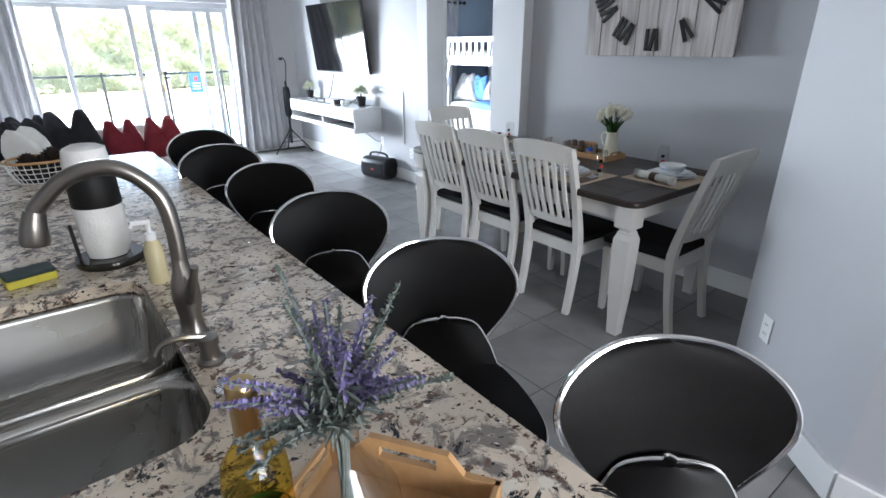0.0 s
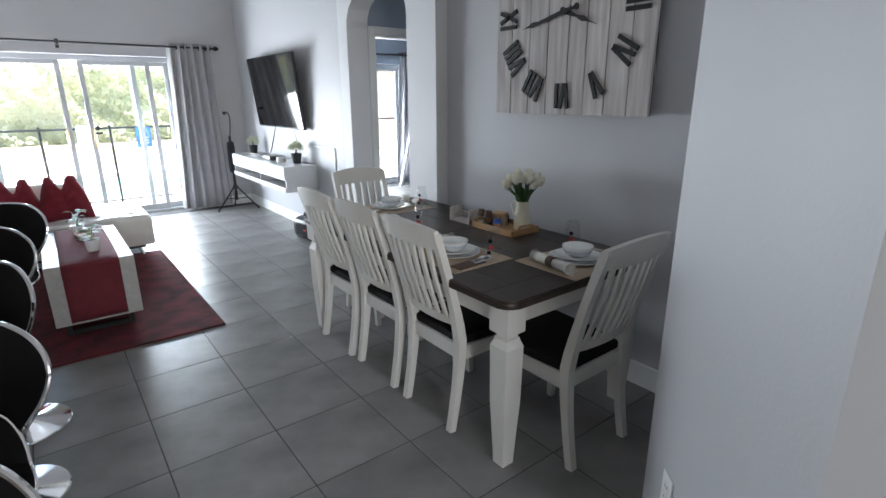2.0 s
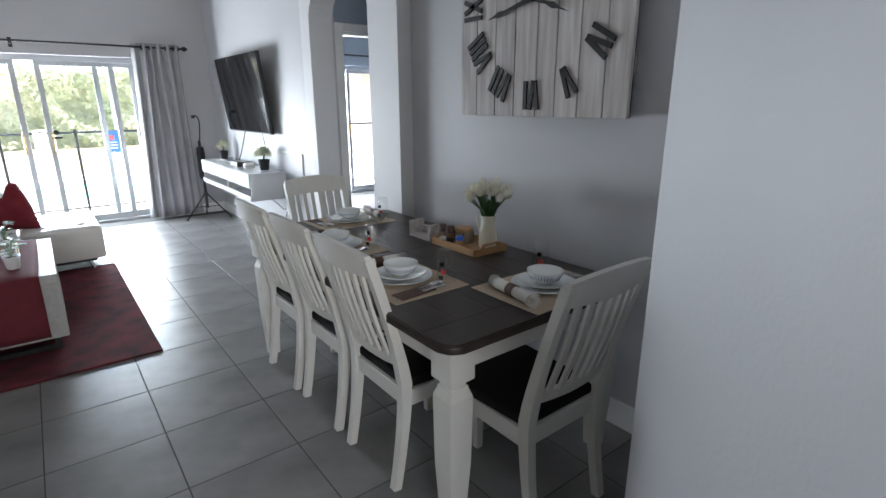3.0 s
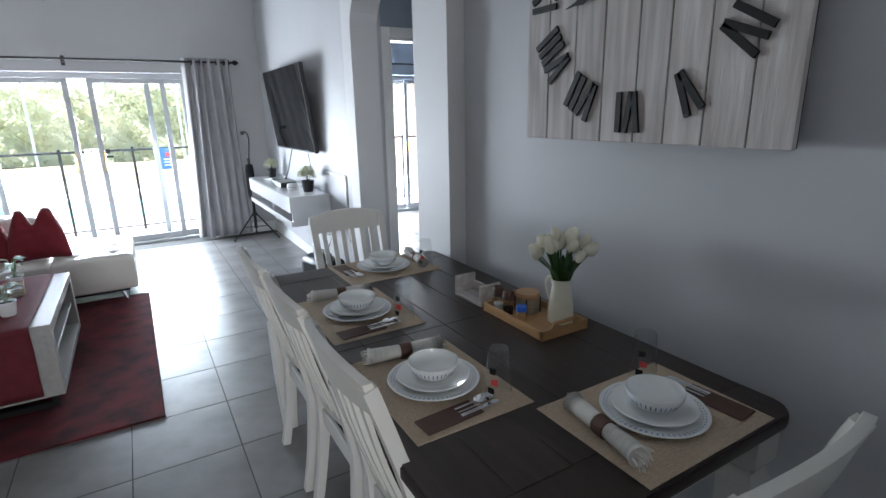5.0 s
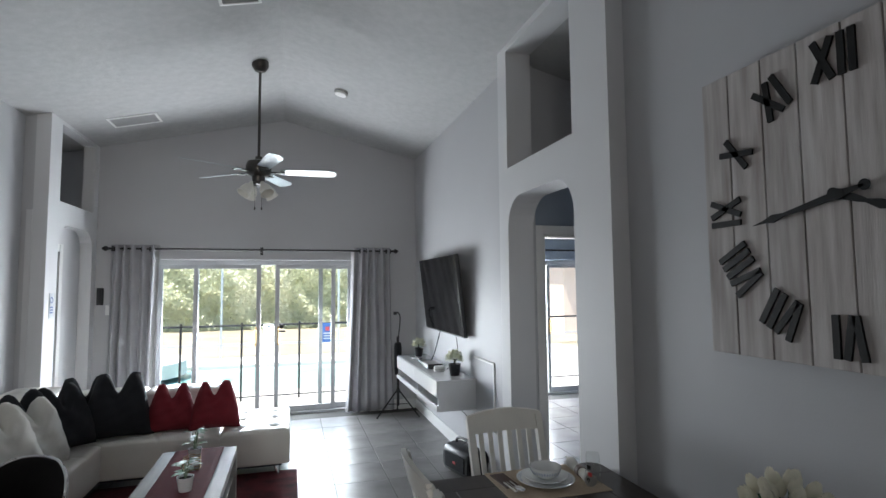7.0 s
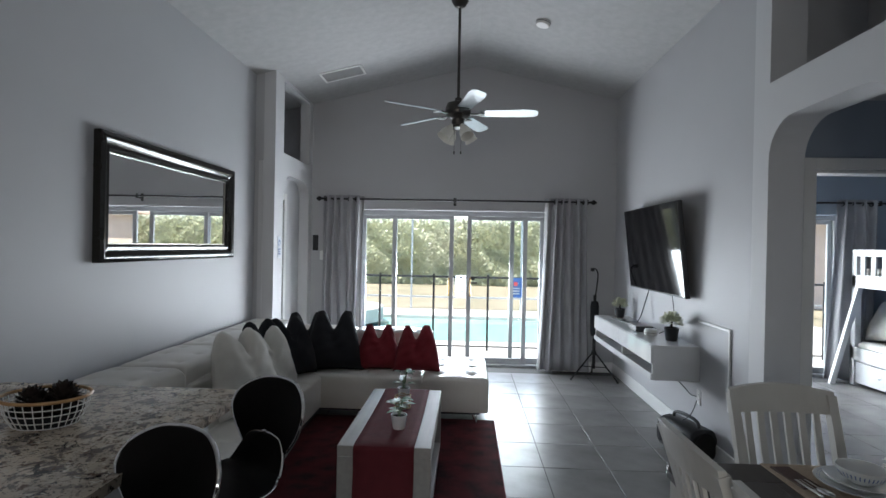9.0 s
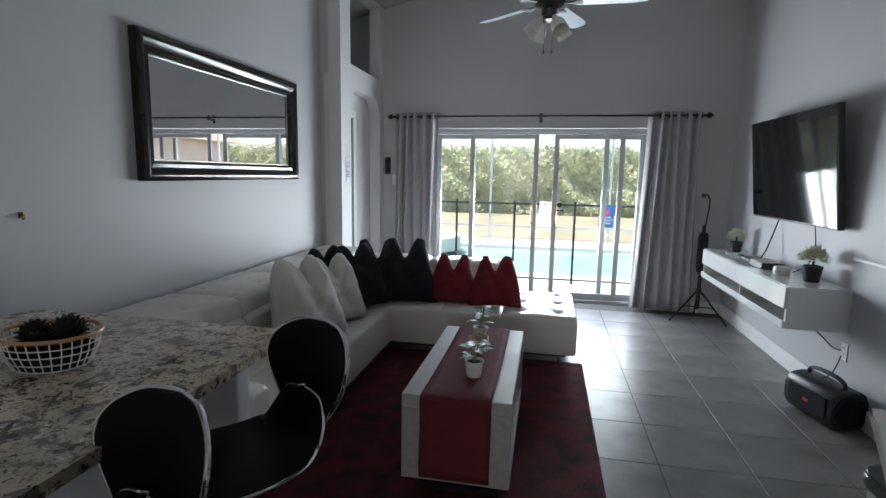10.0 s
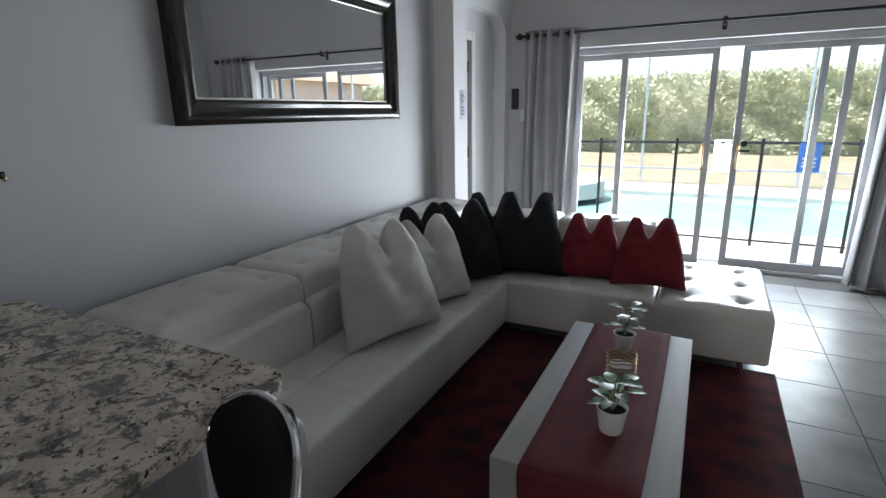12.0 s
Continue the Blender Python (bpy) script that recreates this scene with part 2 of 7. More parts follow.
PINK = material("salmon_stucco", (0.62, 0.50, 0.42), 0.9, scale=2)
CONE = material("dark_pine_cone", (0.03, 0.02, 0.016), 0.7, scale=20)
GOLD_WIRE = material("gold_wire", (0.55, 0.4, 0.2), 0.3, metal=1.0, scale=20)
TOWEL = material("paper_towel", (0.80, 0.80, 0.79), 0.95, scale=20, bump=0.3, bump_scale=120)
LAVENDER = material("lavender_bloom", (0.14, 0.115, 0.29), 0.85, second=(0.22, 0.20, 0.33), scale=40, vary=0.25)
SAGE = material("sage_stem", (0.10, 0.13, 0.10), 0.8, second=(0.2, 0.22, 0.22), scale=40)
SPONGE_Y = material("yellow_sponge", (0.65, 0.58, 0.08), 0.95, scale=60, bump=0.6)
SPONGE_G = material("green_scourer", (0.03, 0.05, 0.05), 0.95, scale=60, bump=0.6)
AMBER_SOAP = material("yellow_soap", (0.62, 0.55, 0.33), 0.2, scale=5)
CAB = material("white_cabinet", (0.66, 0.67, 0.68), 0.45, scale=4)
SALT = material("salt_grain", (0.75, 0.74, 0.72), 0.8, scale=90)
WICKER = material("woven_basket", (0.40, 0.33, 0.25), 0.85, second=(0.25, 0.2, 0.14), scale=60, stretch=(1, 1, 3), bump=0.5)
SOIL = material("dark_soil", (0.03, 0.022, 0.016), 0.95, scale=40, bump=0.5)
BLUE_FAN = material("pale_fan_blade", (0.42, 0.47, 0.50), 0.3, scale=6)
FROST = material("frosted_shade", (0.80, 0.78, 0.72), 0.35, scale=12)
SHINGLE = material("tan_roof", (0.52, 0.40, 0.32), 0.9, second=(0.44, 0.33, 0.26), scale=10)


def glassy(name, tint=(1, 1, 1), gloss=1.5, floor_gloss=0.03):
    """Clear thin glass: lets light through and mirrors at a slant."""
    m = bpy.data.materials.new(name)
    m.use_nodes = True
    t = m.node_tree
    t.nodes.remove(t.nodes["Principled BSDF"])
    tr, gl, fr, mx = (t.nodes.new(n) for n in ("ShaderNodeBsdfTransparent", "ShaderNodeBsdfGlossy", "ShaderNodeLayerWeight", "ShaderNodeMixShader"))
    tr.inputs[0].default_value = (*tint, 1)
    gl.inputs["Roughness"].default_value = 0.02
    fr.inputs[0].default_value = 0.5
    pw, ad = t.nodes.new("ShaderNodeMath"), t.nodes.new("ShaderNodeMapRange")
    pw.operation = "POWER"
    pw.inputs[1].default_value = 4.0
    ad.inputs[3].default_value, ad.inputs[4].default_value = floor_gloss, gloss - 0.75
    t.links.new(fr.outputs["Facing"], pw.inputs[0])
    t.links.new(pw.outputs[0], ad.inputs[0])
    t.links.new(ad.outputs[0], mx.inputs[0])
    t.links.new(tr.outputs[0], mx.inputs[1])
    t.links.new(gl.outputs[0], mx.inputs[2])
    t.links.new(mx.outputs[0], t.nodes["Material Output"].inputs[0])
    return m


PANE = glassy("window_glass", (0.97, 0.985, 0.98), 1.35, 0.01)
CLEAR = glassy("clear_glass", (0.94, 0.95, 0.95), 1.7, 0.06)
WINE = glassy("golden_wine", (0.95, 0.80, 0.30), 1.35)

MIRROR = material("mirror_silver", (0.9, 0.91, 0.91), 0.01, metal=1.0, second=(0.9, 0.91, 0.91))

# pool water: turquoise basin under a rippled gloss
POOL = material("pool_water", (0.19, 0.40, 0.38), 0.06, second=(0.27, 0.47, 0.44), scale=1.5, bump=0.15, bump_scale=5)

# granite: cream ground, grey clouds, dark flecks at two sizes
GRANITE = bpy.data.materials.new("speckled_granite")
GRANITE.use_nodes = True
_t = GRANITE.node_tree
_b = _t.nodes["Principled BSDF"]
_b.inputs["Roughness"].default_value = 0.14
_co = _t.nodes.new("ShaderNodeTexCoord")


def _noise(scale, detail, rough=0.6, dist=0.0):
    n = _t.nodes.new("ShaderNodeTexNoise")
    n.inputs["Scale"].default_value, n.inputs["Detail"].default_value = scale, detail
    n.inputs["Roughness"].default_value, n.inputs["Distortion"].default_value = rough, dist
    _t.links.new(_co.outputs["Object"], n.inputs["Vector"])
    return n.outputs[0]


def _step(value, lo, hi):
    r = _t.nodes.new("ShaderNodeMapRange")
    r.inputs[1].default_value, r.inputs[2].default_value = lo, hi
    _t.links.new(value, r.inputs[0])
    return r.outputs[0]


def _mix(fac, a, b):
    m = _t.nodes.new("ShaderNodeMix")
    m.data_type = "RGBA"
    for i, c in ((6, a), (7, b)):
        if isinstance(c, tuple):
            m.inputs[i].default_value = (*c, 1)
        else:
            _t.links.new(c, m.inputs[i])
    _t.links.new(fac, m.inputs[0])
    return m.outputs[2]


_c = _mix(_step(_noise(5, 4), 0.42, 0.60), (0.72, 0.62, 0.50), (0.50, 0.43, 0.35))
_c = _mix(_step(_noise(13, 6, 0.68, 0.6), 0.525, 0.585), _c, (0.20, 0.175, 0.16))
_c = _mix(_step(_noise(34, 5, 0.65, 0.3), 0.57, 0.62), _c, (0.15, 0.10, 0.075))
_c = _mix(_step(_noise(17, 7, 0.78, 0.9), 0.565, 0.595), _c, (0.014, 0.015, 0.022))
_c = _mix(_step(_noise(70, 3), 0.60, 0.64), _c, (0.025, 0.022, 0.024))
_c = _mix(_step(_noise(28, 4, 0.6, 0.4), 0.62, 0.66), _c, (0.72, 0.67, 0.58))
_t.links.new(_c, _b.inputs["Base Color"])

# rug: worn red pile with faint pattern
RUG = material("worn_red_rug", (0.105, 0.008, 0.013), 0.95, second=(0.010, 0.002, 0.003), scale=7.0, amount=0.34, detail=9, bump=0.6, bump_scale=160)
_b = RUG.node_tree.nodes["Principled BSDF"]
_b.inputs["Sheen Weight"].default_value, _b.inputs["Sheen Roughness"].default_value = 0.18, 0.4
_b.inputs["Sheen Tint"].default_value = (0.75, 0.12, 0.15, 1)

# ---- the large structure ----
BACK, RIGHT, LEFT, RIDGE_X, RIDGE_Z, SLOPE = 7.74, 3.24, -0.83, 1.48, 3.83, 0.235


def roof_z(x):
    return RIDGE_Z - SLOPE * abs(x - RIDGE_X)


def setting(name, bm, mat_, label, category="", smooth=False):
    return tagged(part(name, bm, mat_, smooth=smooth), label, category or name.split("_")[0], kind="structure")


# back wall with the opening of the sliding door
SL0, SL1, SLT = -0.04, 2.42, 2.0
bm = bmesh.new()
prism(bm, [(LEFT - 0.2, 0), (SL0, 0), (SL0, SLT), (SL1, SLT), (SL1, 0), (RIGHT, 0), (RIGHT, roof_z(RIGHT) + 0.05), (RIDGE_X, RIDGE_Z + 0.05), (LEFT - 0.2, roof_z(LEFT - 0.2) + 0.05)], "y", BACK, BACK + 0.24)
setting("wall_back", bm, WALL, "grey painted gable wall around the sliding door", "wall")

# the wall of the television
bm = boxes((RIGHT, RIGHT + 0.15, 4.38, BACK + 0.24, 0, roof_z(RIGHT) + 0.02))
setting("wall_television", bm, WALL, "grey painted side wall behind the television", "wall")
# dining wall
bm = boxes((3.2, 3.2 + 0.15, 0.82, 3.0, 0, roof_z(3.2) + 0.02))
setting("wall_dining", bm, WALL, "grey painted dining wall below the vaulted ceiling", "wall")


def arch(y0, y1, spring, top, n=8):
    """Outline of an opening with rounded upper corners, from low y to high y."""
    r = top - spring
    pts = [(y0, 0)]
    pts += [(y0 + r - r * math.cos(a), spring + r * math.sin(a)) for a in np.linspace(0, math.pi / 2, n)]
    pts += [(y1 - r + r * math.sin(a), spring + r * math.cos(a)) for a in np.linspace(0, math.pi / 2, n)]
    return pts + [(y1, 0)]


def arch_wall(name, x0, x1, y0, y1, o0, o1, spring, top, n0, n1, ztop, label):
    """A thick wall with an arched passage and an open niche above it."""
    bm = bmesh.new()
    prism(bm, [(y0, 0)] + arch(o0, o1, spring, top) + [(y1, 0), (y1, n0), (y0, n0)], "x", x0, x1)
    box(bm, x0, x1, y0, o0, n0, ztop)
    box(bm, x0, x1, o1, y1, n0, ztop)
    if n1 < ztop:
        box(bm, x0, x1, o0, o1, n1, ztop)
    bmesh.ops.remove_doubles(bm, verts=bm.verts[:], dist=0.0005)
    return setting(name, bm, PILASTER, label, "wall")


arch_wall("wall_arch_right", 3.1, 3.3, 2.98, 4.40, 3.33, 4.24, 2.07, 2.29, 2.515, 3.40, roof_z(3.1) + 0.01, "pale thick wall with an arched passage and a niche above")
# the passage behind the arch and the bedroom past it
bm = boxes((3.3, 4.75, 2.95, 4.42, 2.47, 2.513), (3.75, 3.85, 2.95, 4.42, 2.513, 3.5), (3.35, 3.75, 2.87, 2.95, 2.513, 3.5), (3.3, 3.75, 4.40, 4.48, 2.513, 3.5))
setting("niche_back_right", bm, WALL, "grey back and shelf of the niche over the arch", "wall")
bm = boxes((3.35, 4.9, 2.8, 2.95, 0, 2.47), (4.75, 4.9, 2.95, 4.42, 0, 2.47))
setting("wall_passage", bm, WALL, "grey walls of the short passage", "wall")
DW0, DW1, DWT = 3.47, 4.27, 2.05
bm = bmesh.new()
prism(bm, [(3.39, 0), (DW0, 0), (DW0, DWT), (DW1, DWT), (DW1, 0), (7.3, 0), (7.3, 2.6), (3.39, 2.6)], "y", 4.42, 4.54)
setting("wall_bedroom_door", bm, BLUE_WALL, "blue-grey wall with the bedroom doorway", "wall")
BW0, BW1 = 4.7, 6.0
bm = bmesh.new()
prism(bm, [(3.39, 0), (BW0, 0), (BW0, 2.02), (BW1, 2.02), (BW1, 0), (7.3, 0), (7.3, 2.6), (3.39, 2.6)], "y", BACK, BACK + 0.24)
setting("wall_bedroom_back", bm, BLUE_WALL, "blue-grey bedroom wall around its glass door", "wall")
bm = boxes((7.15, 7.3, 4.54, BACK, 0, 2.6), (3.39, 3.40, 4.54, BACK, 0, 2.6))
setting("wall_bedroom_side", bm, BLUE_WALL, "blue-grey bedroom side walls", "wall")
bm = boxes((3.39, 7.3, 4.42, BACK + 0.24, 2.6, 2.7))
setting("ceiling_bedroom", bm, CEILING, "white flat bedroom ceiling dimmed to grey", "ceiling")
arch_wall("wall_arch_left", -0.74, -0.62, 6.45, BACK, 6.70, 7.60, 2.08, 2.30, 2.525, 3.3, roof_z(-0.62) + 0.01, "pale thick wall with an arched doorway and a niche above")
bm = boxes((-1.0, -0.741, 6.455, 6.49, 0, roof_z(-0.74) + 0.01), (-1.4, -1.3, 6.3, BACK, 0, 3.5), (-1.3, -0.74, 6.45, BACK, 2.40, 2.523), (-1.3, LEFT - 0.15, 6.3, 6.4, 0, 3.5), (-1.4, -1.03, BACK, BACK + 0.1, 0, 3.5))
setting("niche_back_left", bm, WALL, "grey back and shelf of the niche over the left arch", "wall")
# mirror wall
bm = boxes((LEFT - 0.15, LEFT, 2.9, 6.45, 0, roof_z(LEFT) + 0.02))
setting("wall_mirror", bm, WALL, "grey painted side wall behind the sofa", "wall")
# angled wall between kitchen and dining room
P1, P2 = (1.80, 0.178), (2.29, 0.737)
bm = bmesh.new()
prism(bm, [(1.80, -3.0), (2.0, -3.0), (2.0, 0.1), (2.45, 0.56), (3.35, 0.56), (3.35, 0.82), (3.2, 0.82), (3.2, 0.737), P2, P1], "z", 0, 3.7)
setting("wall_angled", bm, WALL, "pale grey angled wall beside the dining nook", "wall")
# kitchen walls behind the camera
# opening made up to let the added fill lamp in
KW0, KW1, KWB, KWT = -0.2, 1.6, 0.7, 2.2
bm = boxes((-3.0, -2.85, -3.0, 3.57, 0, 3.6))
setting("wall_kitchen", bm, WALL, "plain grey kitchen wall", "wall")
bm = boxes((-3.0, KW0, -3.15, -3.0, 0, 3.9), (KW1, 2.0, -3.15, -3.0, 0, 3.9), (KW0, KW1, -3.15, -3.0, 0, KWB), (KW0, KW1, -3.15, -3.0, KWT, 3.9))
setting("wall_entry", bm, WALL, "plain unseen wall with an added opening for the fill lamp", "wall")
bm = boxes((-3.0, LEFT - 0.15, 3.42, 3.57, 0, 3.2))
setting("wall_kitchen_end", bm, WALL, "plain wall at the end of the kitchen", "wall")
# ceiling
bm = bmesh.new()
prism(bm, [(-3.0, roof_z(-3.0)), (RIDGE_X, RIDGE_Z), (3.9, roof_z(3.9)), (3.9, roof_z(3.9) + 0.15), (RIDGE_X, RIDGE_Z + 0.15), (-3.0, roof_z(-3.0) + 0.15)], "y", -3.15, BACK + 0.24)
setting("ceiling", bm, CEILING, "white vaulted ceiling dimmed to grey, with knockdown texture")
# floor bed
bm = boxes((-3.0, 7.3, -3.15, BACK + 0.24, -0.1, -0.0018))
setting("floor", bm, GROUT, "grey ceramic tile floor with dark joints")

# baseboards
def skirting(rows):
    bm = bmesh.new()
    for r in rows:
        box(bm, *r, bevel=0.004, seg=1)
    return setting("baseboard", bm, WHITE, "white painted baseboard along the wall", "baseboard")


BH = 0.13
skirting([(RIGHT - 0.015, RIGHT, 4.38, BACK, 0, BH), (3.085, 3.1, 2.98, 3.33, 0, BH), (3.085, 3.1, 4.24, 4.41, 0, BH)])
skirting([(3.185, 3.2, 0.737, 2.95, 0, BH)])
skirting([(SL1 + 0.05, RIGHT - 0.015, BACK - 0.015, BACK, 0, BH), (-0.62, SL0 - 0.05, BACK - 0.015, BACK, 0, BH)])
skirting([(LEFT, LEFT + 0.015, 2.9, 6.5, 0, BH), (-0.62, -0.605, 6.45, 6.70, 0, BH), (-0.62, -0.605, 7.60, 7.72, 0, BH)])
bm = bmesh.new()
_d = Vector((P2[0] - P1[0], P2[1] - P1[1])).normalized()
_n = Vector((-_d.y, _d.x)) * 0.016
prism(bm, [P1, P2, (P2[0] + _n.x, P2[1] + _n.y + 0.004), (P1[0] + _n.x, P1[1] + _n.y)], "z", 0, BH)
box(bm, 1.784, 1.80, -3.0, 0.178, 0, BH)
setting("baseboard", bm, WHITE, "white painted baseboard along the angled wall", "baseboard")

def door_casing(x0, x1, top, y, w=0.07):
    bm = boxes((x0 - w, x0, y - 0.02, y, 0, top + w), (x1, x1 + w, y - 0.02, y, 0, top + w), (x0, x1, y - 0.02, y, top, top + w), (x0, x0 + 0.02, y, y + 0.12, 0, top), (x1 - 0.02, x1, y, y + 0.12, 0, top), (x0 + 0.02, x1 - 0.02, y, y + 0.12, top - 0.02, top), bevel=0.003, seg=1)
    return setting("trim", bm, WHITE, "white painted casing of the bedroom doorway", "door frame")


door_casing(DW0, DW1, DWT, 4.42)

# ---- outdoors ----
bm = bmesh.new()
box(bm, -90, 95, 14.3, 140, -0.4, -0.06)
box(bm, -90, -3.4, BACK + 0.25, 14.3, -0.4, -0.07)
box(bm, 9.0, 95, BACK + 0.25, 14.3, -0.4, -0.07)
setting("ground", bm, GRASS, "patchy dry lawn behind the pool", "lawn")
bm = boxes((-3.4, 9.0, BACK + 0.24, 9.9, -0.3, -0.05), (-3.4, -1.5, 9.9, 14.3, -0.3, -0.05), (6.5, 9.0, 9.9, 14.3, -0.3, -0.05), (-1.5, 6.5, 13.1, 14.3, -0.3, -0.05), bevel=0.02, seg=2)
setting("pavement", bm, DECK, "pale concrete pool deck in full sun", "pool deck")
bm = boxes((-1.5, 6.5, 9.9, 13.1, -0.3, -0.14))
setting("water", bm, POOL, "turquoise swimming pool water", "pool")
spa = thing("spa_pool", pose(-1.5, 12.2, -0.05), "round raised spa pool with pale stone rim", "spa pool")
bm = bmesh.new()
lathe(bm, [(1.1, 0), (1.1, 0.26), (1.08, 0.28), (0.86, 0.28), (0.84, 0.26), (0.84, 0.1)], 32)
part("rim", bm, DECK, spa, smooth=True)
bm = bmesh.new()
lathe(bm, [(0.85, 0.18), (0, 0.18)], 32)
part("water_surface", bm, POOL, spa)


def pool_fence():
    f = thing("pool_fence", pose(0, 9.15, -0.05), "black removable mesh pool fence with slim posts", "fence")
    for k in range(-4, 9):
        x = 0.045 + 0.836 * k
        bm = bmesh.new()
        tube(bm, [(x, 0, 0), (x, 0, 1.17)], 0.017, 8)
        part("post", bm, BLACK_METAL, f)
    for z, r in ((1.125, 0.016), (0.06, 0.012)):
        bm = bmesh.new()
        tube(bm, [(-3.5, 0, z), (7.0, 0, z)], r, 6)
        part("rail", bm, BLACK_METAL, f)


pool_fence()


def screen_cage():
    c = thing("pool_cage", pose(0, 14.15, -0.05), "white aluminium frame of the screened pool enclosure", "pool enclosure")
    for x in (-6.2, -2.9, 0.0, 2.75, 5.6, 8.4):
        part("post", boxes((x - 0.022, x + 0.022, -0.022, 0.022, 0, 3.6)), ALUMINIUM, c)
    part("beam", boxes((-9, 11, -0.035, 0.035, 3.6, 3.7)), ALUMINIUM, c)
    part("chair_rail", boxes((-9, 11, -0.02, 0.02, 0.3, 0.34)), ALUMINIUM, c)


screen_cage()


def hedge():
    h = thing("hedge", pose(0, 22.6, -0.06), "tall clipped green hedge behind the lawn", "hedge")
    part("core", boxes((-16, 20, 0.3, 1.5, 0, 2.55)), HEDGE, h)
    rng = np.random.default_rng(5)
    n = 26000
    x = rng.uniform(-16, 20, n)
    top = rng.random(n) < 0.16
    z = np.where(top, 2.58 + rng.normal(0, 0.09, n), rng.uniform(0.02, 2.72, n))
    lump = 0.22 * np.sin(x * 1.7) * np.cos(z * 2.3 + x) + 0.12 * np.sin(x * 4.1 + z * 5)
    y = np.where(top, rng.uniform(0.0, 1.3, n), 0.1 - lump - rng.random(n) * 0.16)
    c = np.stack([x, y, z], -1)
    a = rng.normal(size=(n, 3))
    a /= np.linalg.norm(a, axis=1)[:, None]
    b = np.cross(a, rng.normal(size=(n, 3)))
    b /= np.linalg.norm(b, axis=1)[:, None]
    s = rng.uniform(0.06, 0.13, n)[:, None]
    v = np.stack([c - a * s, c + b * s * 0.55, c + a * s, c - b * s * 0.55], 1).reshape(-1, 3)
    me = bpy.data.meshes.new("foliage")
    me.from_pydata(v.tolist(), [], np.arange(4 * n).reshape(-1, 4).tolist())
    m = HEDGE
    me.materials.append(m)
    ob = new("foliage", me)
    ob.parent = h
    tagged(ob, "small green hedge leaves", kind="stuff")


hedge()


def neighbour_house():
    h = thing("neighbour_house", pose(15.5, 19.0, -0.06), "salmon stucco house with a tan roof", "house")
    part("wall", boxes((-5, 5, -2.5, 2.5, 0, 2.7)), PINK, h)
    bm = bmesh.new()
    prism(bm, [(-3.2, 2.7), (3.2, 2.7), (0, 4.6)], "x", -5.4, 5.4)
    part("roof", bm, SHINGLE, h)
    for x in (-2.5, 1.2):
        w = part("window", boxes((x, x + 1.4, -2.56, -2.5, 0.9, 2.1)), ALUMINIUM, h)
        part("pane", boxes((x + 0.06, x + 1.34, -2.565, -2.56, 0.96, 2.04)), SCREEN, w)


neighbour_house()


# ---- sliding door, its curtains and rod ----
def slider(name, x0, x1, top, stiles, handles, label):
    d = tagged(thing(name, pose(0, BACK + 0.17, 0), label, "sliding door"), kind="structure")
    bm = boxes((x0, x0 + 0.04, -0.06, 0.06, 0, top), (x1 - 0.04, x1, -0.06, 0.06, 0, top), (x0 + 0.04, x1 - 0.04, -0.06, 0.06, top - 0.06, top), (x0 + 0.04, x1 - 0.04, -0.06, 0.06, 0, 0.035), bevel=0.003, seg=1)
    part("frame", bm, ALUMINIUM, d)
    for a, b, y in stiles:
        p = part("sash", boxes((a, a + 0.055, y - 0.016, y + 0.016, 0.035, top - 0.06), (b - 0.055, b, y - 0.016, y + 0.016, 0.035, top - 0.06), (a + 0.055, b - 0.055, y - 0.016, y + 0.016, top - 0.11, top - 0.06), (a + 0.055, b - 0.055, y - 0.016, y + 0.016, 0.035, 0.11), bevel=0.003, seg=1), ALUMINIUM, d)
        g = part("pane", boxes((a + 0.055, b - 0.055, y - 0.003, y + 0.003, 0.11, top - 0.11)), PANE, p)
        g.visible_shadow = False
    for x in handles:
        bm = bmesh.new()
        tube(bm, smooth_path([(x, -0.02, 0.93), (x, -0.06, 0.95), (x, -0.065, 1.02), (x, -0.06, 1.09), (x, -0.02, 1.11)], 4), 0.011, 8)
        box(bm, x - 0.012, x + 0.012, -0.032, -0.018, 0.9, 1.14, 0.003, 1)
        part("handle", bm, BRASS, d, "brass pull handle")
    return d


slider("door_1", SL0, SL1, SLT, [(0.0, 0.465, 0.035), (0.41, 1.21, -0.01), (1.385, 2.16, -0.01), (1.94, 2.38, 0.035)], (1.155, 1.43), "white aluminium sliding glass door to the pool")
slider("door_2", BW0, BW1, 2.02, [(BW0 + 0.04, 5.38, 0.03), (5.32, BW1 - 0.04, -0.01)], (5.36,), "white sliding glass door of the bedroom")


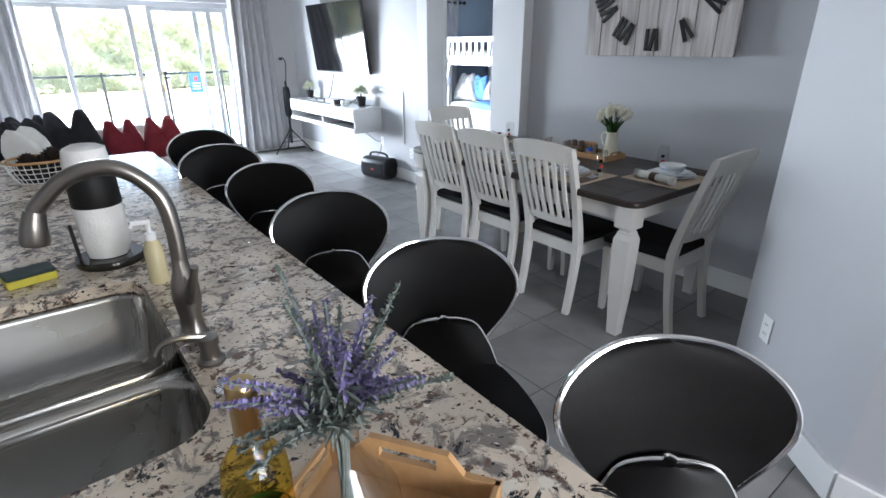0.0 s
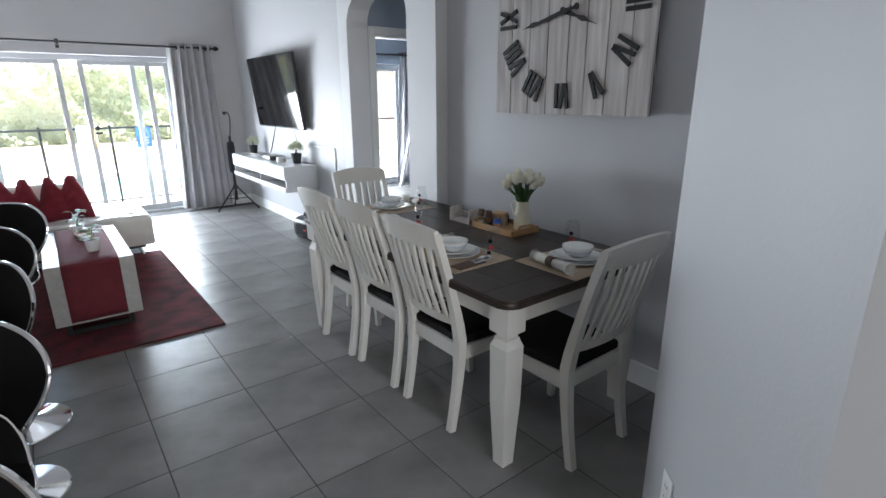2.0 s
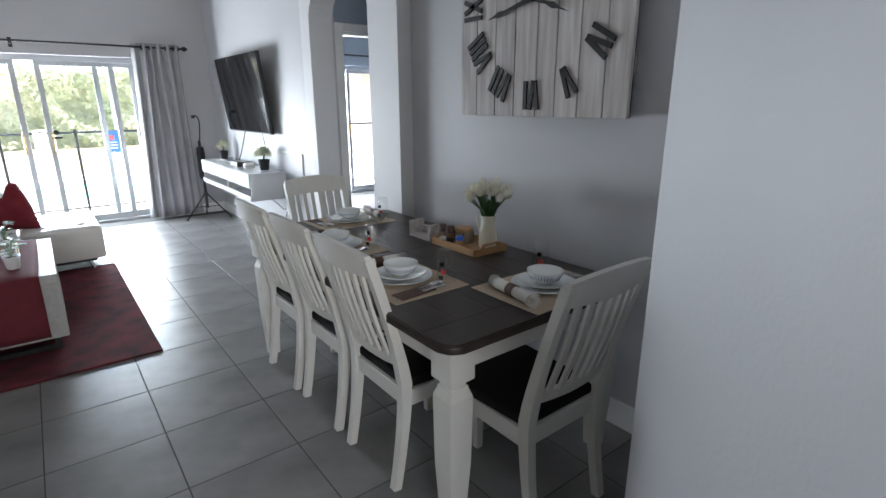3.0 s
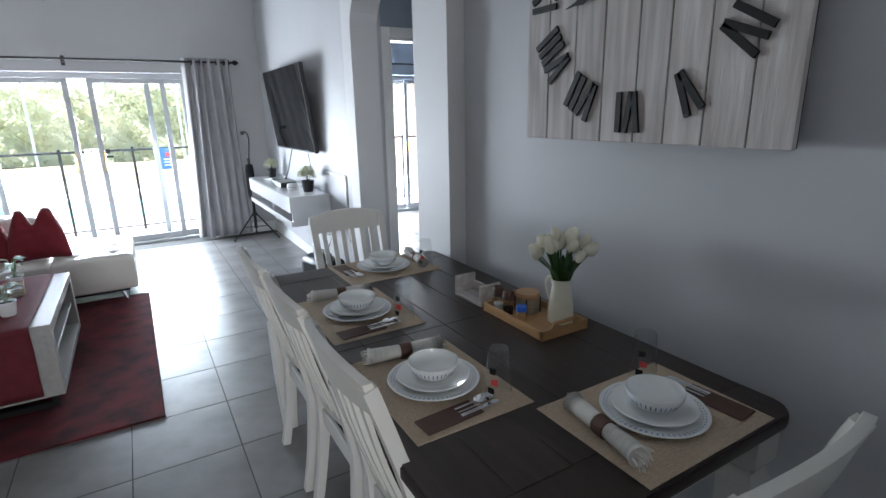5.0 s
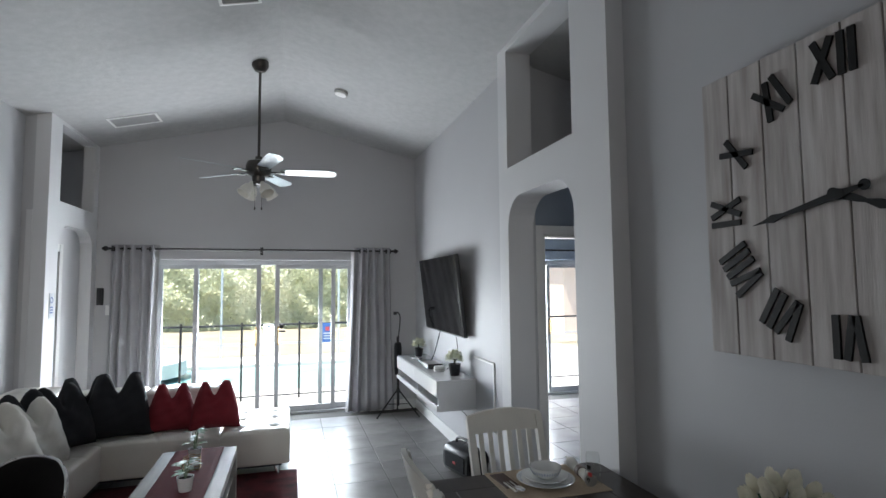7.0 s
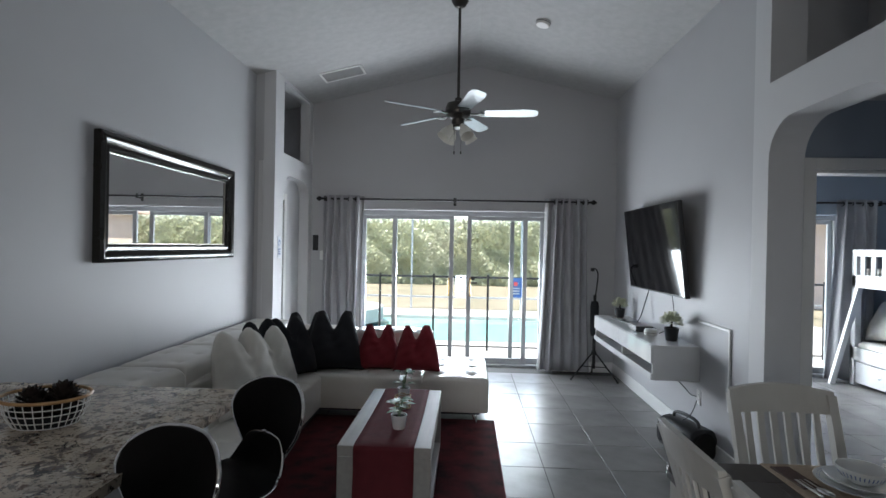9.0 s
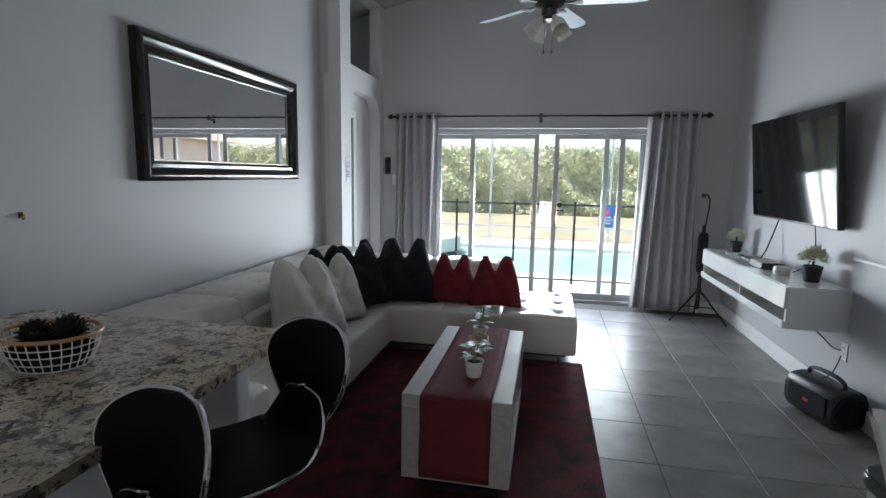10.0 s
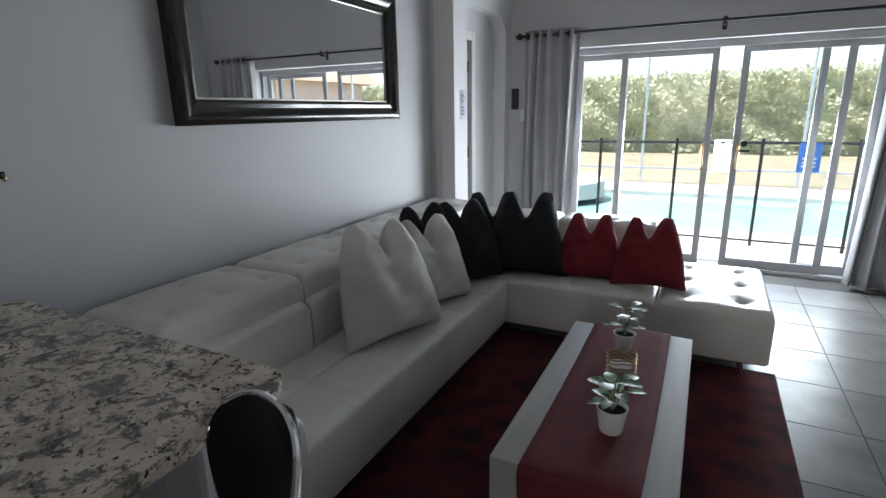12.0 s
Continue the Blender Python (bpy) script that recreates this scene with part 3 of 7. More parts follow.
def curtain(name, x0, x1, xb0, xb1, z0, z1, y, folds, mat_, label, sheer=0.0):
    """A hanging cloth in folds: top from x0 to x1, foot from xb0 to xb1; sheer is the share lined in white at the window side."""
    t = thing(name, pose(0, y, 0), label, "curtain")
    nu, nv = folds * 10, 14

    def sheet(u0, u1, nm, m, lab, off):
        bm = bmesh.new()
        rows = []
        for j in range(nv + 1):
            v = j / nv
            row = []
            for i in range(nu + 1):
                u = u0 + (u1 - u0) * i / nu
                a, b = x0 + (x1 - x0) * u, xb0 + (xb1 - xb0) * u
                k = v ** 1.3
                amp = 0.035 + 0.02 * math.sin(3 * u + 2 * v) * v
                row.append(bm.verts.new((a + (b - a) * k + 0.01 * math.sin(9 * u + 3 * v), off + amp * math.sin(2 * math.pi * folds * u + 0.6 * math.sin(2.5 * v + u * 4)), z1 + (z0 - z1) * v)))
            rows.append(row)
        for p, q in zip(rows, rows[1:]):
            for i in range(nu):
                bm.faces.new((p[i], p[i + 1], q[i + 1], q[i]))
        ob = part(nm, bm, m, t, lab, smooth=True)
        md = ob.modifiers.new("cloth", "SOLIDIFY")
        md.thickness = 0.004
    sheet(0, 1, "drape", mat_, "", 0.0)
    if sheer:
        lo, hi = (1 - sheer, 1.12) if sheer > 0 else (-0.12, -sheer)
        sheet(lo, hi, "lining", SHEER, "thin white lining", 0.05)
    for i in range(folds):
        u = (i + 0.5) / folds
        bm = bmesh.new()
        lathe(bm, [(0.024, -0.006), (0.03, -0.006), (0.03, 0.006), (0.024, 0.006), (0.024, -0.006)], 14)
        bmesh.ops.rotate(bm, verts=bm.verts[:], cent=(0, 0, 0), matrix=Matrix.Rotation(radians(90), 3, "Y"))
        bmesh.ops.translate(bm, verts=bm.verts[:], vec=(x0 + (x1 - x0) * u, 0, z1 - 0.05))
        part("grommet", bm, BLACK_METAL, t)
    return t


curtain("curtain", -0.44, 0.02, -0.47, 0.0, 0.03, 2.165, 7.63, 5, CURTAIN, "grey grommet curtain gathered beside the sliding door", 0.35)
curtain("curtain", 2.41, 2.85, 2.34, 2.92, 0.03, 2.165, 7.63, 5, CURTAIN, "grey grommet curtain gathered beside the light stand", -0.18)
curtain("curtain", 5.85, 6.3, 5.75, 6.3, 0.03, 2.2, 7.64, 4, CURTAIN, "grey curtain gathered beside the bedroom glass door")


def rod(x0, x1, z, y, brackets, label):
    r = thing("curtain_rod", pose(0, y, z), label, "curtain rod")
    bm = bmesh.new()
    tube(bm, [(x0, 0, 0), (x1, 0, 0)], 0.012, 10)
    part("bar", bm, BLACK_METAL, r, smooth=True)
    for x, s in ((x0, -1), (x1, 1)):
        bm = bmesh.new()
        lathe(bm, [(0.012, 0), (0.016, 0.01), (0.012, 0.02), (0.03, 0.045), (0.03, 0.06), (0.01, 0.09), (0, 0.095)], 14)
        bmesh.ops.rotate(bm, verts=bm.verts[:], cent=(0, 0, 0), matrix=Matrix.Rotation(radians(90 * s), 3, "Y"))
        bmesh.ops.translate(bm, verts=bm.verts[:], vec=(x, 0, 0))
        part("finial", bm, BLACK_METAL, r, smooth=True)
    for x in brackets:
        part("bracket", boxes((x - 0.012, x + 0.012, -0.014, BACK - y, -0.03, -0.012), (x - 0.018, x + 0.018, BACK - y - 0.008, BACK - y, -0.06, 0.04), (x - 0.008, x + 0.008, -0.016, 0.016, -0.016, 0.03), bevel=0.003, seg=1), BLACK_METAL, r)


rod(-0.44, 2.88, 2.12, 7.63, (-0.42, 1.22, 2.86), "black metal curtain rod with round finials")
rod(4.5, 6.4, 2.16, 7.64, (4.55, 6.35), "black metal curtain rod in the bedroom")


# ---- ceiling fan ----
def ceiling_fan():
    f = thing("ceiling_fan", pose(1.28, 5.83, 2.735), "five-blade ceiling fan with dark metal body and frosted lights", "ceiling fan")
    H = roof_z(1.28) - 2.735
    bm = bmesh.new()
    lathe(bm, [(0.0, H + 0.01), (0.075, H + 0.01), (0.078, H - 0.04), (0.05, H - 0.085), (0.02, H - 0.1), (0, H - 0.1)], 24)
    part("canopy", bm, BRONZE, f, smooth=True)
    bm = bmesh.new()
    tube(bm, [(0, 0, 0.12), (0, 0, H - 0.06)], 0.013, 10)
    part("downrod", bm, BRONZE, f, smooth=True)
    bm = bmesh.new()
    lathe(bm, [(0, 0.14), (0.03, 0.14), (0.035, 0.11), (0.1, 0.09), (0.115, 0.05), (0.115, 0.0), (0.1, -0.03), (0.06, -0.05), (0.055, -0.1), (0.07, -0.11), (0.07, -0.13), (0, -0.14)], 28)
    part("motor_housing", bm, BRONZE, f, smooth=True)
    for k in range(5):
        a = radians(-3 + 72 * k)
        m = Matrix.Rotation(a, 4, "Z")
        bm = bmesh.new()
        box(bm, 0.09, 0.2, -0.018, 0.018, -0.012, 0.0, 0.004, 1)
        box(bm, 0.18, 0.24, -0.045, 0.045, -0.012, -0.004, 0.003, 1)
        bmesh.ops.transform(bm, matrix=m, verts=bm.verts[:])
        part("blade_arm", bm, BRONZE, f)
        bm = bmesh.new()
        pts = [(0.2, -0.055), (0.6, -0.07), (0.68, -0.06), (0.71, -0.03), (0.71, 0.03), (0.68, 0.06), (0.6, 0.07), (0.2, 0.055)]
        prism(bm, pts, "z", 0.0, 0.007)
        bmesh.ops.transform(bm, matrix=m @ Matrix.Rotation(radians(-13), 4, "X"), verts=bm.verts[:])
        part("blade", bm, BLUE_FAN, f)
    for k in range(4):
        a = radians(35 + 90 * k)
        m = Matrix.Rotation(a, 4, "Z") @ Matrix.Translation((0.07, 0, -0.12)) @ Matrix.Rotation(radians(-38), 4, "Y")
        bm = bmesh.new()
        lathe(bm, [(0.02, 0.01), (0.024, -0.015), (0.045, -0.05), (0.055, -0.085), (0.052, -0.11), (0.062, -0.135), (0.059, -0.135), (0.049, -0.11), (0.05, -0.085), (0.04, -0.05), (0.02, -0.015)], 20)
        bmesh.ops.transform(bm, matrix=m, verts=bm.verts[:])
        part("lamp_shade", bm, FROST, f, "frosted glass tulip shade", smooth=True)
    for x in (-0.03, 0.03):
        bm = bmesh.new()
        tube(bm, [(x, 0, -0.13), (x, 0, -0.33)], 0.0015, 4)
        lathe(bm, [(0, 0), (0.007, -0.008), (0.007, -0.028), (0, -0.034)], 8, (x, 0, -0.33))
        part("pull_chain", bm, BRONZE, f)


ceiling_fan()

# vents and smoke alarm on the ceiling
_sl = math.degrees(math.atan(SLOPE))


def ceiling_vent(x, y, w, h, left):
    v = thing("ceiling_vent", Matrix.Translation((x, y, roof_z(x))) @ Matrix.Rotation(radians(-_sl if left else _sl), 4, "Y"), "white louvred air vent set in the ceiling", "air vent")
    part("frame", boxes((-w / 2, w / 2, -h / 2, -h / 2 + 0.025, -0.012, 0), (-w / 2, w / 2, h / 2 - 0.025, h / 2, -0.012, 0), (-w / 2, -w / 2 + 0.025, -h / 2 + 0.025, h / 2 - 0.025, -0.012, 0), (w / 2 - 0.025, w / 2, -h / 2 + 0.025, h / 2 - 0.025, -0.012, 0), bevel=0.003, seg=1), WHITE, v)
    n = int((h - 0.05) / 0.022)
    for i in range(n):
        y0 = -h / 2 + 0.03 + i * (h - 0.06) / n
        bm = bmesh.new()
        prism(bm, [(y0, -0.001), (y0 + 0.003, -0.001), (y0 + 0.016, -0.012), (y0 + 0.013, -0.012)], "x", -w / 2 + 0.025, w / 2 - 0.025)
        part("slat", bm, VENT_GREY, v)
    # flat dark sheet paints the shade of the hollow behind the slats
    part("duct", boxes((-w / 2 + 0.025, w / 2 - 0.025, -h / 2 + 0.025, h / 2 - 0.025, -0.001, 0.004)), SOIL, v, "dark sheet for the shaded hollow behind the slats")


ceiling_vent(-0.05, 6.95, 0.48, 0.30, True)
ceiling_vent(1.2, 4.62, 0.30, 0.26, True)
al = thing("smoke_alarm", Matrix.Translation((2.067, 6.13, roof_z(2.067))) @ Matrix.Rotation(radians(_sl), 4, "Y"), "round white smoke alarm on the sloping ceiling", "smoke alarm")
bm = bmesh.new()
lathe(bm, [(0.0, 0.004), (0.07, 0.004), (0.07, -0.02), (0.06, -0.04), (0.03, -0.045), (0, -0.045)], 24)
part("housing", bm, WHITE, al, smooth=True)
bm = bmesh.new()
lathe(bm, [(0.071, -0.012), (0.0715, -0.012), (0.0715, -0.018), (0.071, -0.018)], 24)
part("vent_slot", bm, BLACK_PLASTIC, al)


# ---- kitchen island ----
def rounded(x0, x1, y0, y1, r, n=5):
    """A rectangle with rounded corners, as points."""
    out = []
    for cx, cy, a0 in ((x1 - r, y1 - r, 0), (x0 + r, y1 - r, 90), (x0 + r, y0 + r, 180), (x1 - r, y0 + r, 270)):
        out += [(cx + r * math.cos(radians(a0 + 90 * i / n)), cy + r * math.sin(radians(a0 + 90 * i / n))) for i in range(n + 1)]
    return out


def ring_prism(bm, outer, inner, z0, z1):
    """A slab between two outlines of as many points."""
    n = len(outer)
    v = [[bm.verts.new((*p, z)) for p in pts] for pts in (outer, inner) for z in (z0, z1)]
    for a, b in ((0, 1), (1, 3), (3, 2), (2, 0)):
        for i in range(n):
            j = (i + 1) % n
            bm.faces.new((v[a][i], v[a][j], v[b][j], v[b][i]))


IX0, IX1, IY0, IY1, CT = -0.70, 0.445, 0.12, 3.41, 0.90
SX0, SX1, SY0, SY1 = -0.40, 0.06, 0.70, 1.455
top = thing("granite_worktop", pose(0, 0, 0), "speckled cream and black granite island worktop", "worktop")
bm = bmesh.new()
N = 8
o = rounded(IX0, IX1, IY0, IY1, 0.07, N)
i_ = rounded(SX0, SX1, SY0, SY1, 0.09, N)
ring_prism(bm, o, i_, CT - 0.032, CT)
bmesh.ops.bevel(bm, geom=[e for e in bm.edges if all(abs(v.co.z - CT) < 1e-6 or abs(v.co.z - CT + 0.032) < 1e-6 for v in e.verts) and abs(e.verts[0].co.z - e.verts[1].co.z) < 1e-6 and len(e.link_faces) == 2 and abs(e.calc_face_angle(0)) > 1.2], offset=0.009, segments=3, profile=0.5, affect="EDGES")
part("slab", bm, GRANITE, top, smooth=True)

isl = thing("island_cabinet", pose(0, 0, 0), "white panelled island base below the granite", "kitchen island")
part("body", boxes((IX0 + 0.04, SX0 - 0.03, IY0 + 0.05, IY1 - 0.06, 0.09, CT - 0.032), (SX0 - 0.03, 0.15, SY1 + 0.05, IY1 - 0.06, 0.09, CT - 0.032), (SX0 - 0.03, 0.15, IY0 + 0.05, SY0 - 0.05, 0.09, CT - 0.032), (SX1 + 0.03, 0.15, SY0 - 0.05, SY1 + 0.05, 0.09, CT - 0.032), (SX0 - 0.03, SX1 + 0.03, SY0 - 0.05, SY1 + 0.05, 0.09, 0.6)), CAB, isl)
part("plinth", boxes((IX0 + 0.1, 0.10, IY0 + 0.1, IY1 - 0.1, 0, 0.09)), CAB, isl)
for k in range(5):
    y0 = IY0 + 0.06 + k * 0.62
    p = part("panel", boxes((0.15, 0.162, y0, y0 + 0.595, 0.12, 0.84), bevel=0.003, seg=1), CAB, isl)
    part("panel_frame", boxes((0.162, 0.172, y0, y0 + 0.06, 0.12, 0.84), (0.162, 0.172, y0 + 0.535, y0 + 0.595, 0.12, 0.84), (0.162, 0.172, y0 + 0.06, y0 + 0.535, 0.12, 0.19), (0.162, 0.172, y0 + 0.06, y0 + 0.535, 0.77, 0.84), bevel=0.002, seg=1), CAB, p)
for x0, x1 in ((-0.63, -0.26), (-0.23, 0.14)):
    p = part("end_panel", boxes((x0, x1, IY1 - 0.06, IY1 - 0.048, 0.12, 0.84), bevel=0.003, seg=1), CAB, isl)
    part("panel_frame", boxes((x0, x0 + 0.05, IY1 - 0.048, IY1 - 0.038, 0.12, 0.84), (x1 - 0.05, x1, IY1 - 0.048, IY1 - 0.038, 0.12, 0.84), (x0 + 0.05, x1 - 0.05, IY1 - 0.048, IY1 - 0.038, 0.12, 0.19), (x0 + 0.05, x1 - 0.05, IY1 - 0.048, IY1 - 0.038, 0.77, 0.84), bevel=0.002, seg=1), CAB, p)
part("corbel", boxes((0.172, 0.31, IY1 - 0.16, IY1 - 0.08, 0.55, CT - 0.032), bevel=0.01), CAB, isl)


def sink():
    s = thing("double_sink", pose(0, 0, CT - 0.034), "double-bowl brushed steel undermount sink", "sink")
    mid = 0.985
    for y0, y1 in ((SY0 - 0.01, mid - 0.018), (mid + 0.018, SY1 + 0.01)):
        bm = bmesh.new()
        rings = []
        for z, inset, r in ((0.0, 0.0, 0.09), (-0.02, 0.004, 0.088), (-0.17, 0.014, 0.085), (-0.195, 0.03, 0.08), (-0.2, 0.06, 0.06)):
            rings.append([bm.verts.new((*p, z)) for p in rounded(SX0 - 0.008 + inset, SX1 + 0.008 - inset, y0 + inset, y1 - inset, r, 6)])
        for a, b in zip(rings, rings[1:]):
            for i in range(len(a)):
                bm.faces.new((a[i], a[(i + 1) % len(a)], b[(i + 1) % len(a)], b[i]))
        bm.faces.new(rings[-1])
        ob = part("bowl", bm, STEEL, s, smooth=True)
        md = ob.modifiers.new("sheet", "SOLIDIFY")
        md.thickness, md.offset = 0.0012, 0
        bm = bmesh.new()
        lathe(bm, [(0.045, -0.199), (0.045, -0.196), (0.035, -0.195), (0.03, -0.198), (0, -0.198)], 20, ((SX0 + SX1) / 2, (y0 + y1) / 2, 0))
        part("drain", bm, CHROME, s, smooth=True)
    bm = bmesh.new()
    box(bm, SX0 - 0.005, SX1 + 0.005, mid - 0.03, mid + 0.03, -0.03, -0.012, 0.008, 2)
    part("divider", bm, STEEL, s, smooth=True)


sink()


def faucet():
    f = thing("kitchen_faucet", pose(0.10, 1.04, CT), "brushed nickel gooseneck pull-down kitchen faucet", "faucet")
    bm = bmesh.new()
    lathe(bm, [(0, 0), (0.03, 0), (0.03, 0.006), (0.025, 0.012), (0.022, 0.05), (0.028, 0.09), (0.027, 0.12), (0.018, 0.15), (0.014, 0.19)], 20)
    part("body", bm, NICKEL, f, smooth=True)
    bm = bmesh.new()
    tube(bm, smooth_path([(0, 0, 0.15), (0, 0, 0.25), (-0.015, 0.005, 0.32), (-0.07, 0.02, 0.37), (-0.14, 0.04, 0.362), (-0.195, 0.055, 0.315), (-0.208, 0.059, 0.29)], 6), 0.0155, 12)
    part("spout", bm, NICKEL, f, smooth=True)
    bm = bmesh.new()
    tube(bm, [(-0.204, 0.058, 0.305), (-0.211, 0.06, 0.28), (-0.216, 0.062, 0.25), (-0.217, 0.062, 0.242)], [0.017, 0.021, 0.025, 0.023], 14)
    part("spray_head", bm, NICKEL, f, smooth=True)
    bm = bmesh.new()
    tube(bm, smooth_path([(0.0, -0.02, 0.09), (0.005, -0.05, 0.13), (0.012, -0.07, 0.18)], 4), [0.011] * 6 + [0.008] * 3, 8)
    part("lever", bm, NICKEL, f, smooth=True)
    g = thing("soap_dispenser", pose(0.10, 0.915, CT), "brushed nickel soap pump set in the granite", "soap dispenser")
    bm = bmesh.new()
    lathe(bm, [(0, 0), (0.027, 0), (0.027, 0.006), (0.02, 0.012), (0.017, 0.035), (0.02, 0.04), (0.02, 0.055), (0, 0.062)], 18)
    part("pump", bm, NICKEL, g, smooth=True)
    bm = bmesh.new()
    tube(bm, smooth_path([(0, 0, 0.055), (-0.04, 0.005, 0.065), (-0.075, 0.012, 0.06), (-0.09, 0.014, 0.04)], 4), 0.0065, 8)
    part("spout", bm, NICKEL, g, smooth=True)
    b = thing("air_switch", pose(0.10, 0.80, CT), "round chrome button set in the granite", "button")
    bm = bmesh.new()
    lathe(bm, [(0, 0), (0.024, 0), (0.024, 0.006), (0.016, 0.009), (0.014, 0.006), (0, 0.007)], 18)
    part("button", bm, CHROME, b, smooth=True)


faucet()


# ---- bar stools ----
SEAT = [(0.190, 0.685, 0.03), (0.183, 0.692, 0.095), (0.155, 0.708, 0.15), (0.09, 0.712, 0.182), (0.0, 0.706, 0.184), (-0.09, 0.704, 0.168), (-0.15, 0.725, 0.135), (-0.185, 0.775, 0.115), (-0.203, 0.825, 0.085), (-0.208, 0.842, 0.05), (-0.209, 0.848, 0.012)]
BACKREST = [(-0.198, 0.735, 0.02), (-0.20, 0.74, 0.07), (-0.212, 0.765, 0.105), (-0.225, 0.81, 0.145), (-0.238, 0.855, 0.182), (-0.25, 0.905, 0.207), (-0.26, 0.945, 0.207), (-0.268, 0.98, 0.185), (-0.274, 1.008, 0.142), (-0.278, 1.024, 0.09), (-0.279, 1.03, 0.02)]


def stool_shape(pts, u):
    """Centre line (forward, up) and half width at u in 0..1 along a piece of the stool."""
    f = u * (len(pts) - 1)
    i = min(int(f), len(pts) - 2)
    a, b = np.array(pts[i]), np.array(pts[i + 1])
    p0, p3 = np.array(pts[max(i - 1, 0)]), np.array(pts[min(i + 2, len(pts) - 1)])
    t = f - i
    return 0.5 * (2 * a + (b - p0) * t + (2 * p0 - 5 * a + 4 * b - p3) * t * t + (3 * a - p0 - 3 * b + p3) * t ** 3)


def stool_point(pts, u, v, lift):
    y, z, w = stool_shape(pts, u)
    y2, z2, _ = stool_shape(pts, min(u + 0.01, 1))
    y1, z1, _ = stool_shape(pts, max(u - 0.01, 0))
    d = Vector((0, y2 - y1, z2 - z1)).normalized()
    n = Vector((0, d.z, -d.y))
    n = n if n.z > 0 or n.y > 0 else -n
    curl = 0.05 * (v * w / 0.21) ** 2 if pts is BACKREST else 0.02 * v * v * max(0, u - 0.6)
    p = Vector((v * w * (0.89 if pts is BACKREST else 1.0), y + curl, z + (0.012 * v * v if pts is SEAT and u < 0.6 else 0)))
    return p + n * lift * (1 - 0.75 * v * v)


def bar_stool():
    s = thing("bar_stool", pose(0, 0, 0), "black faux leather bar stool with chrome rim on round base", "bar stool", "stools along the island")
    for nm, pts, lift in (("seat", SEAT, 0.03), ("backrest", BACKREST, 0.018)):
        bm = bmesh.new()
        NU, NV = 26, 12
        fr = [[bm.verts.new(stool_point(pts, i / NU, -1 + 2 * j / NV, lift)) for j in range(NV + 1)] for i in range(NU + 1)]
        bk = [[bm.verts.new(stool_point(pts, i / NU, -1 + 2 * j / NV, -0.014)) for j in range(NV + 1)] for i in range(NU + 1)]
        for g in (fr, bk):
            for i in range(NU):
                for j in range(NV):
                    bm.faces.new((g[i][j], g[i][j + 1], g[i + 1][j + 1], g[i + 1][j]))
        for i in range(NU):
            for j in (0, NV):
                bm.faces.new((fr[i][j], fr[i + 1][j], bk[i + 1][j], bk[i][j]))
        for j in range(NV):
            for i in (0, NU):
                bm.faces.new((fr[i][j], fr[i][j + 1], bk[i][j + 1], bk[i][j]))
        part(nm, bm, BLACK_LEATHER, s, smooth=True)
        edge = [stool_point(pts, u, -1, 0) for u in np.linspace(0, 1, 40)] + [stool_point(pts, 1, v, 0) for v in np.linspace(-0.8, 0.8, 9)] + [stool_point(pts, u, 1, 0) for u in np.linspace(1, 0, 40)] + [stool_point(pts, 0, v, 0) for v in np.linspace(0.8, -0.8, 9)]
        bm = bmesh.new()
        tube(bm, edge + [edge[0]], 0.0062 if pts is BACKREST else 0.005, 8, cap=False)
        part(nm + "_rim", bm, CHROME, s, "chrome edge trim", smooth=True)
    part("bracket", boxes((-0.03, 0.03, -0.235, -0.20, 0.70, 0.80), bevel=0.006), BLACK_METAL, s)
    bm = bmesh.new()
    lathe(bm, [(0, 0.69), (0.06, 0.69), (0.06, 0.67), (0.022, 0.65), (0.022, 0.34), (0.03, 0.34), (0.03, 0.03), (0, 0.03)], 20)
    part("column", bm, CHROME, s, smooth=True)
    bm = bmesh.new()
    lathe(bm, [(0, 0), (0.19, 0), (0.195, 0.006), (0.19, 0.012), (0.1, 0.024), (0.04, 0.04), (0.03, 0.06), (0, 0.06)], 40)
    part("base", bm, CHROME, s, smooth=True)
    bm = bmesh.new()
    tube(bm, smooth_path([(-0.028, 0, 0.26), (-0.11, 0.04, 0.26), (-0.14, 0.12, 0.26), (-0.08, 0.19, 0.26), (0, 0.205, 0.26), (0.08, 0.19, 0.26), (0.14, 0.12, 0.26), (0.11, 0.04, 0.26), (0.028, 0, 0.26)], 5), 0.009, 8)
    part("footrest", bm, CHROME, s, smooth=True)
    return s


_st = bar_stool()
STOOLS = [(0.487, 0.091, 138), (0.514, 0.664, 149), (0.533, 1.226, 157), (0.484, 1.82, 137), (0.525, 2.335, 160), (0.557, 2.889, 152)]
for n, (x, y, a) in enumerate(STOOLS):
    if n == 0:
        _st.matrix_basis = pose(x, y, 0, 0, 0, a)
    else:
        copy_thing(_st, pose(x, y, 0, 0, 0, a))


# ---- dining table and chairs ----
TX0, TX1, TY0, TY1, TZ = 2.115, 3.075, 1.24, 3.14, 0.768


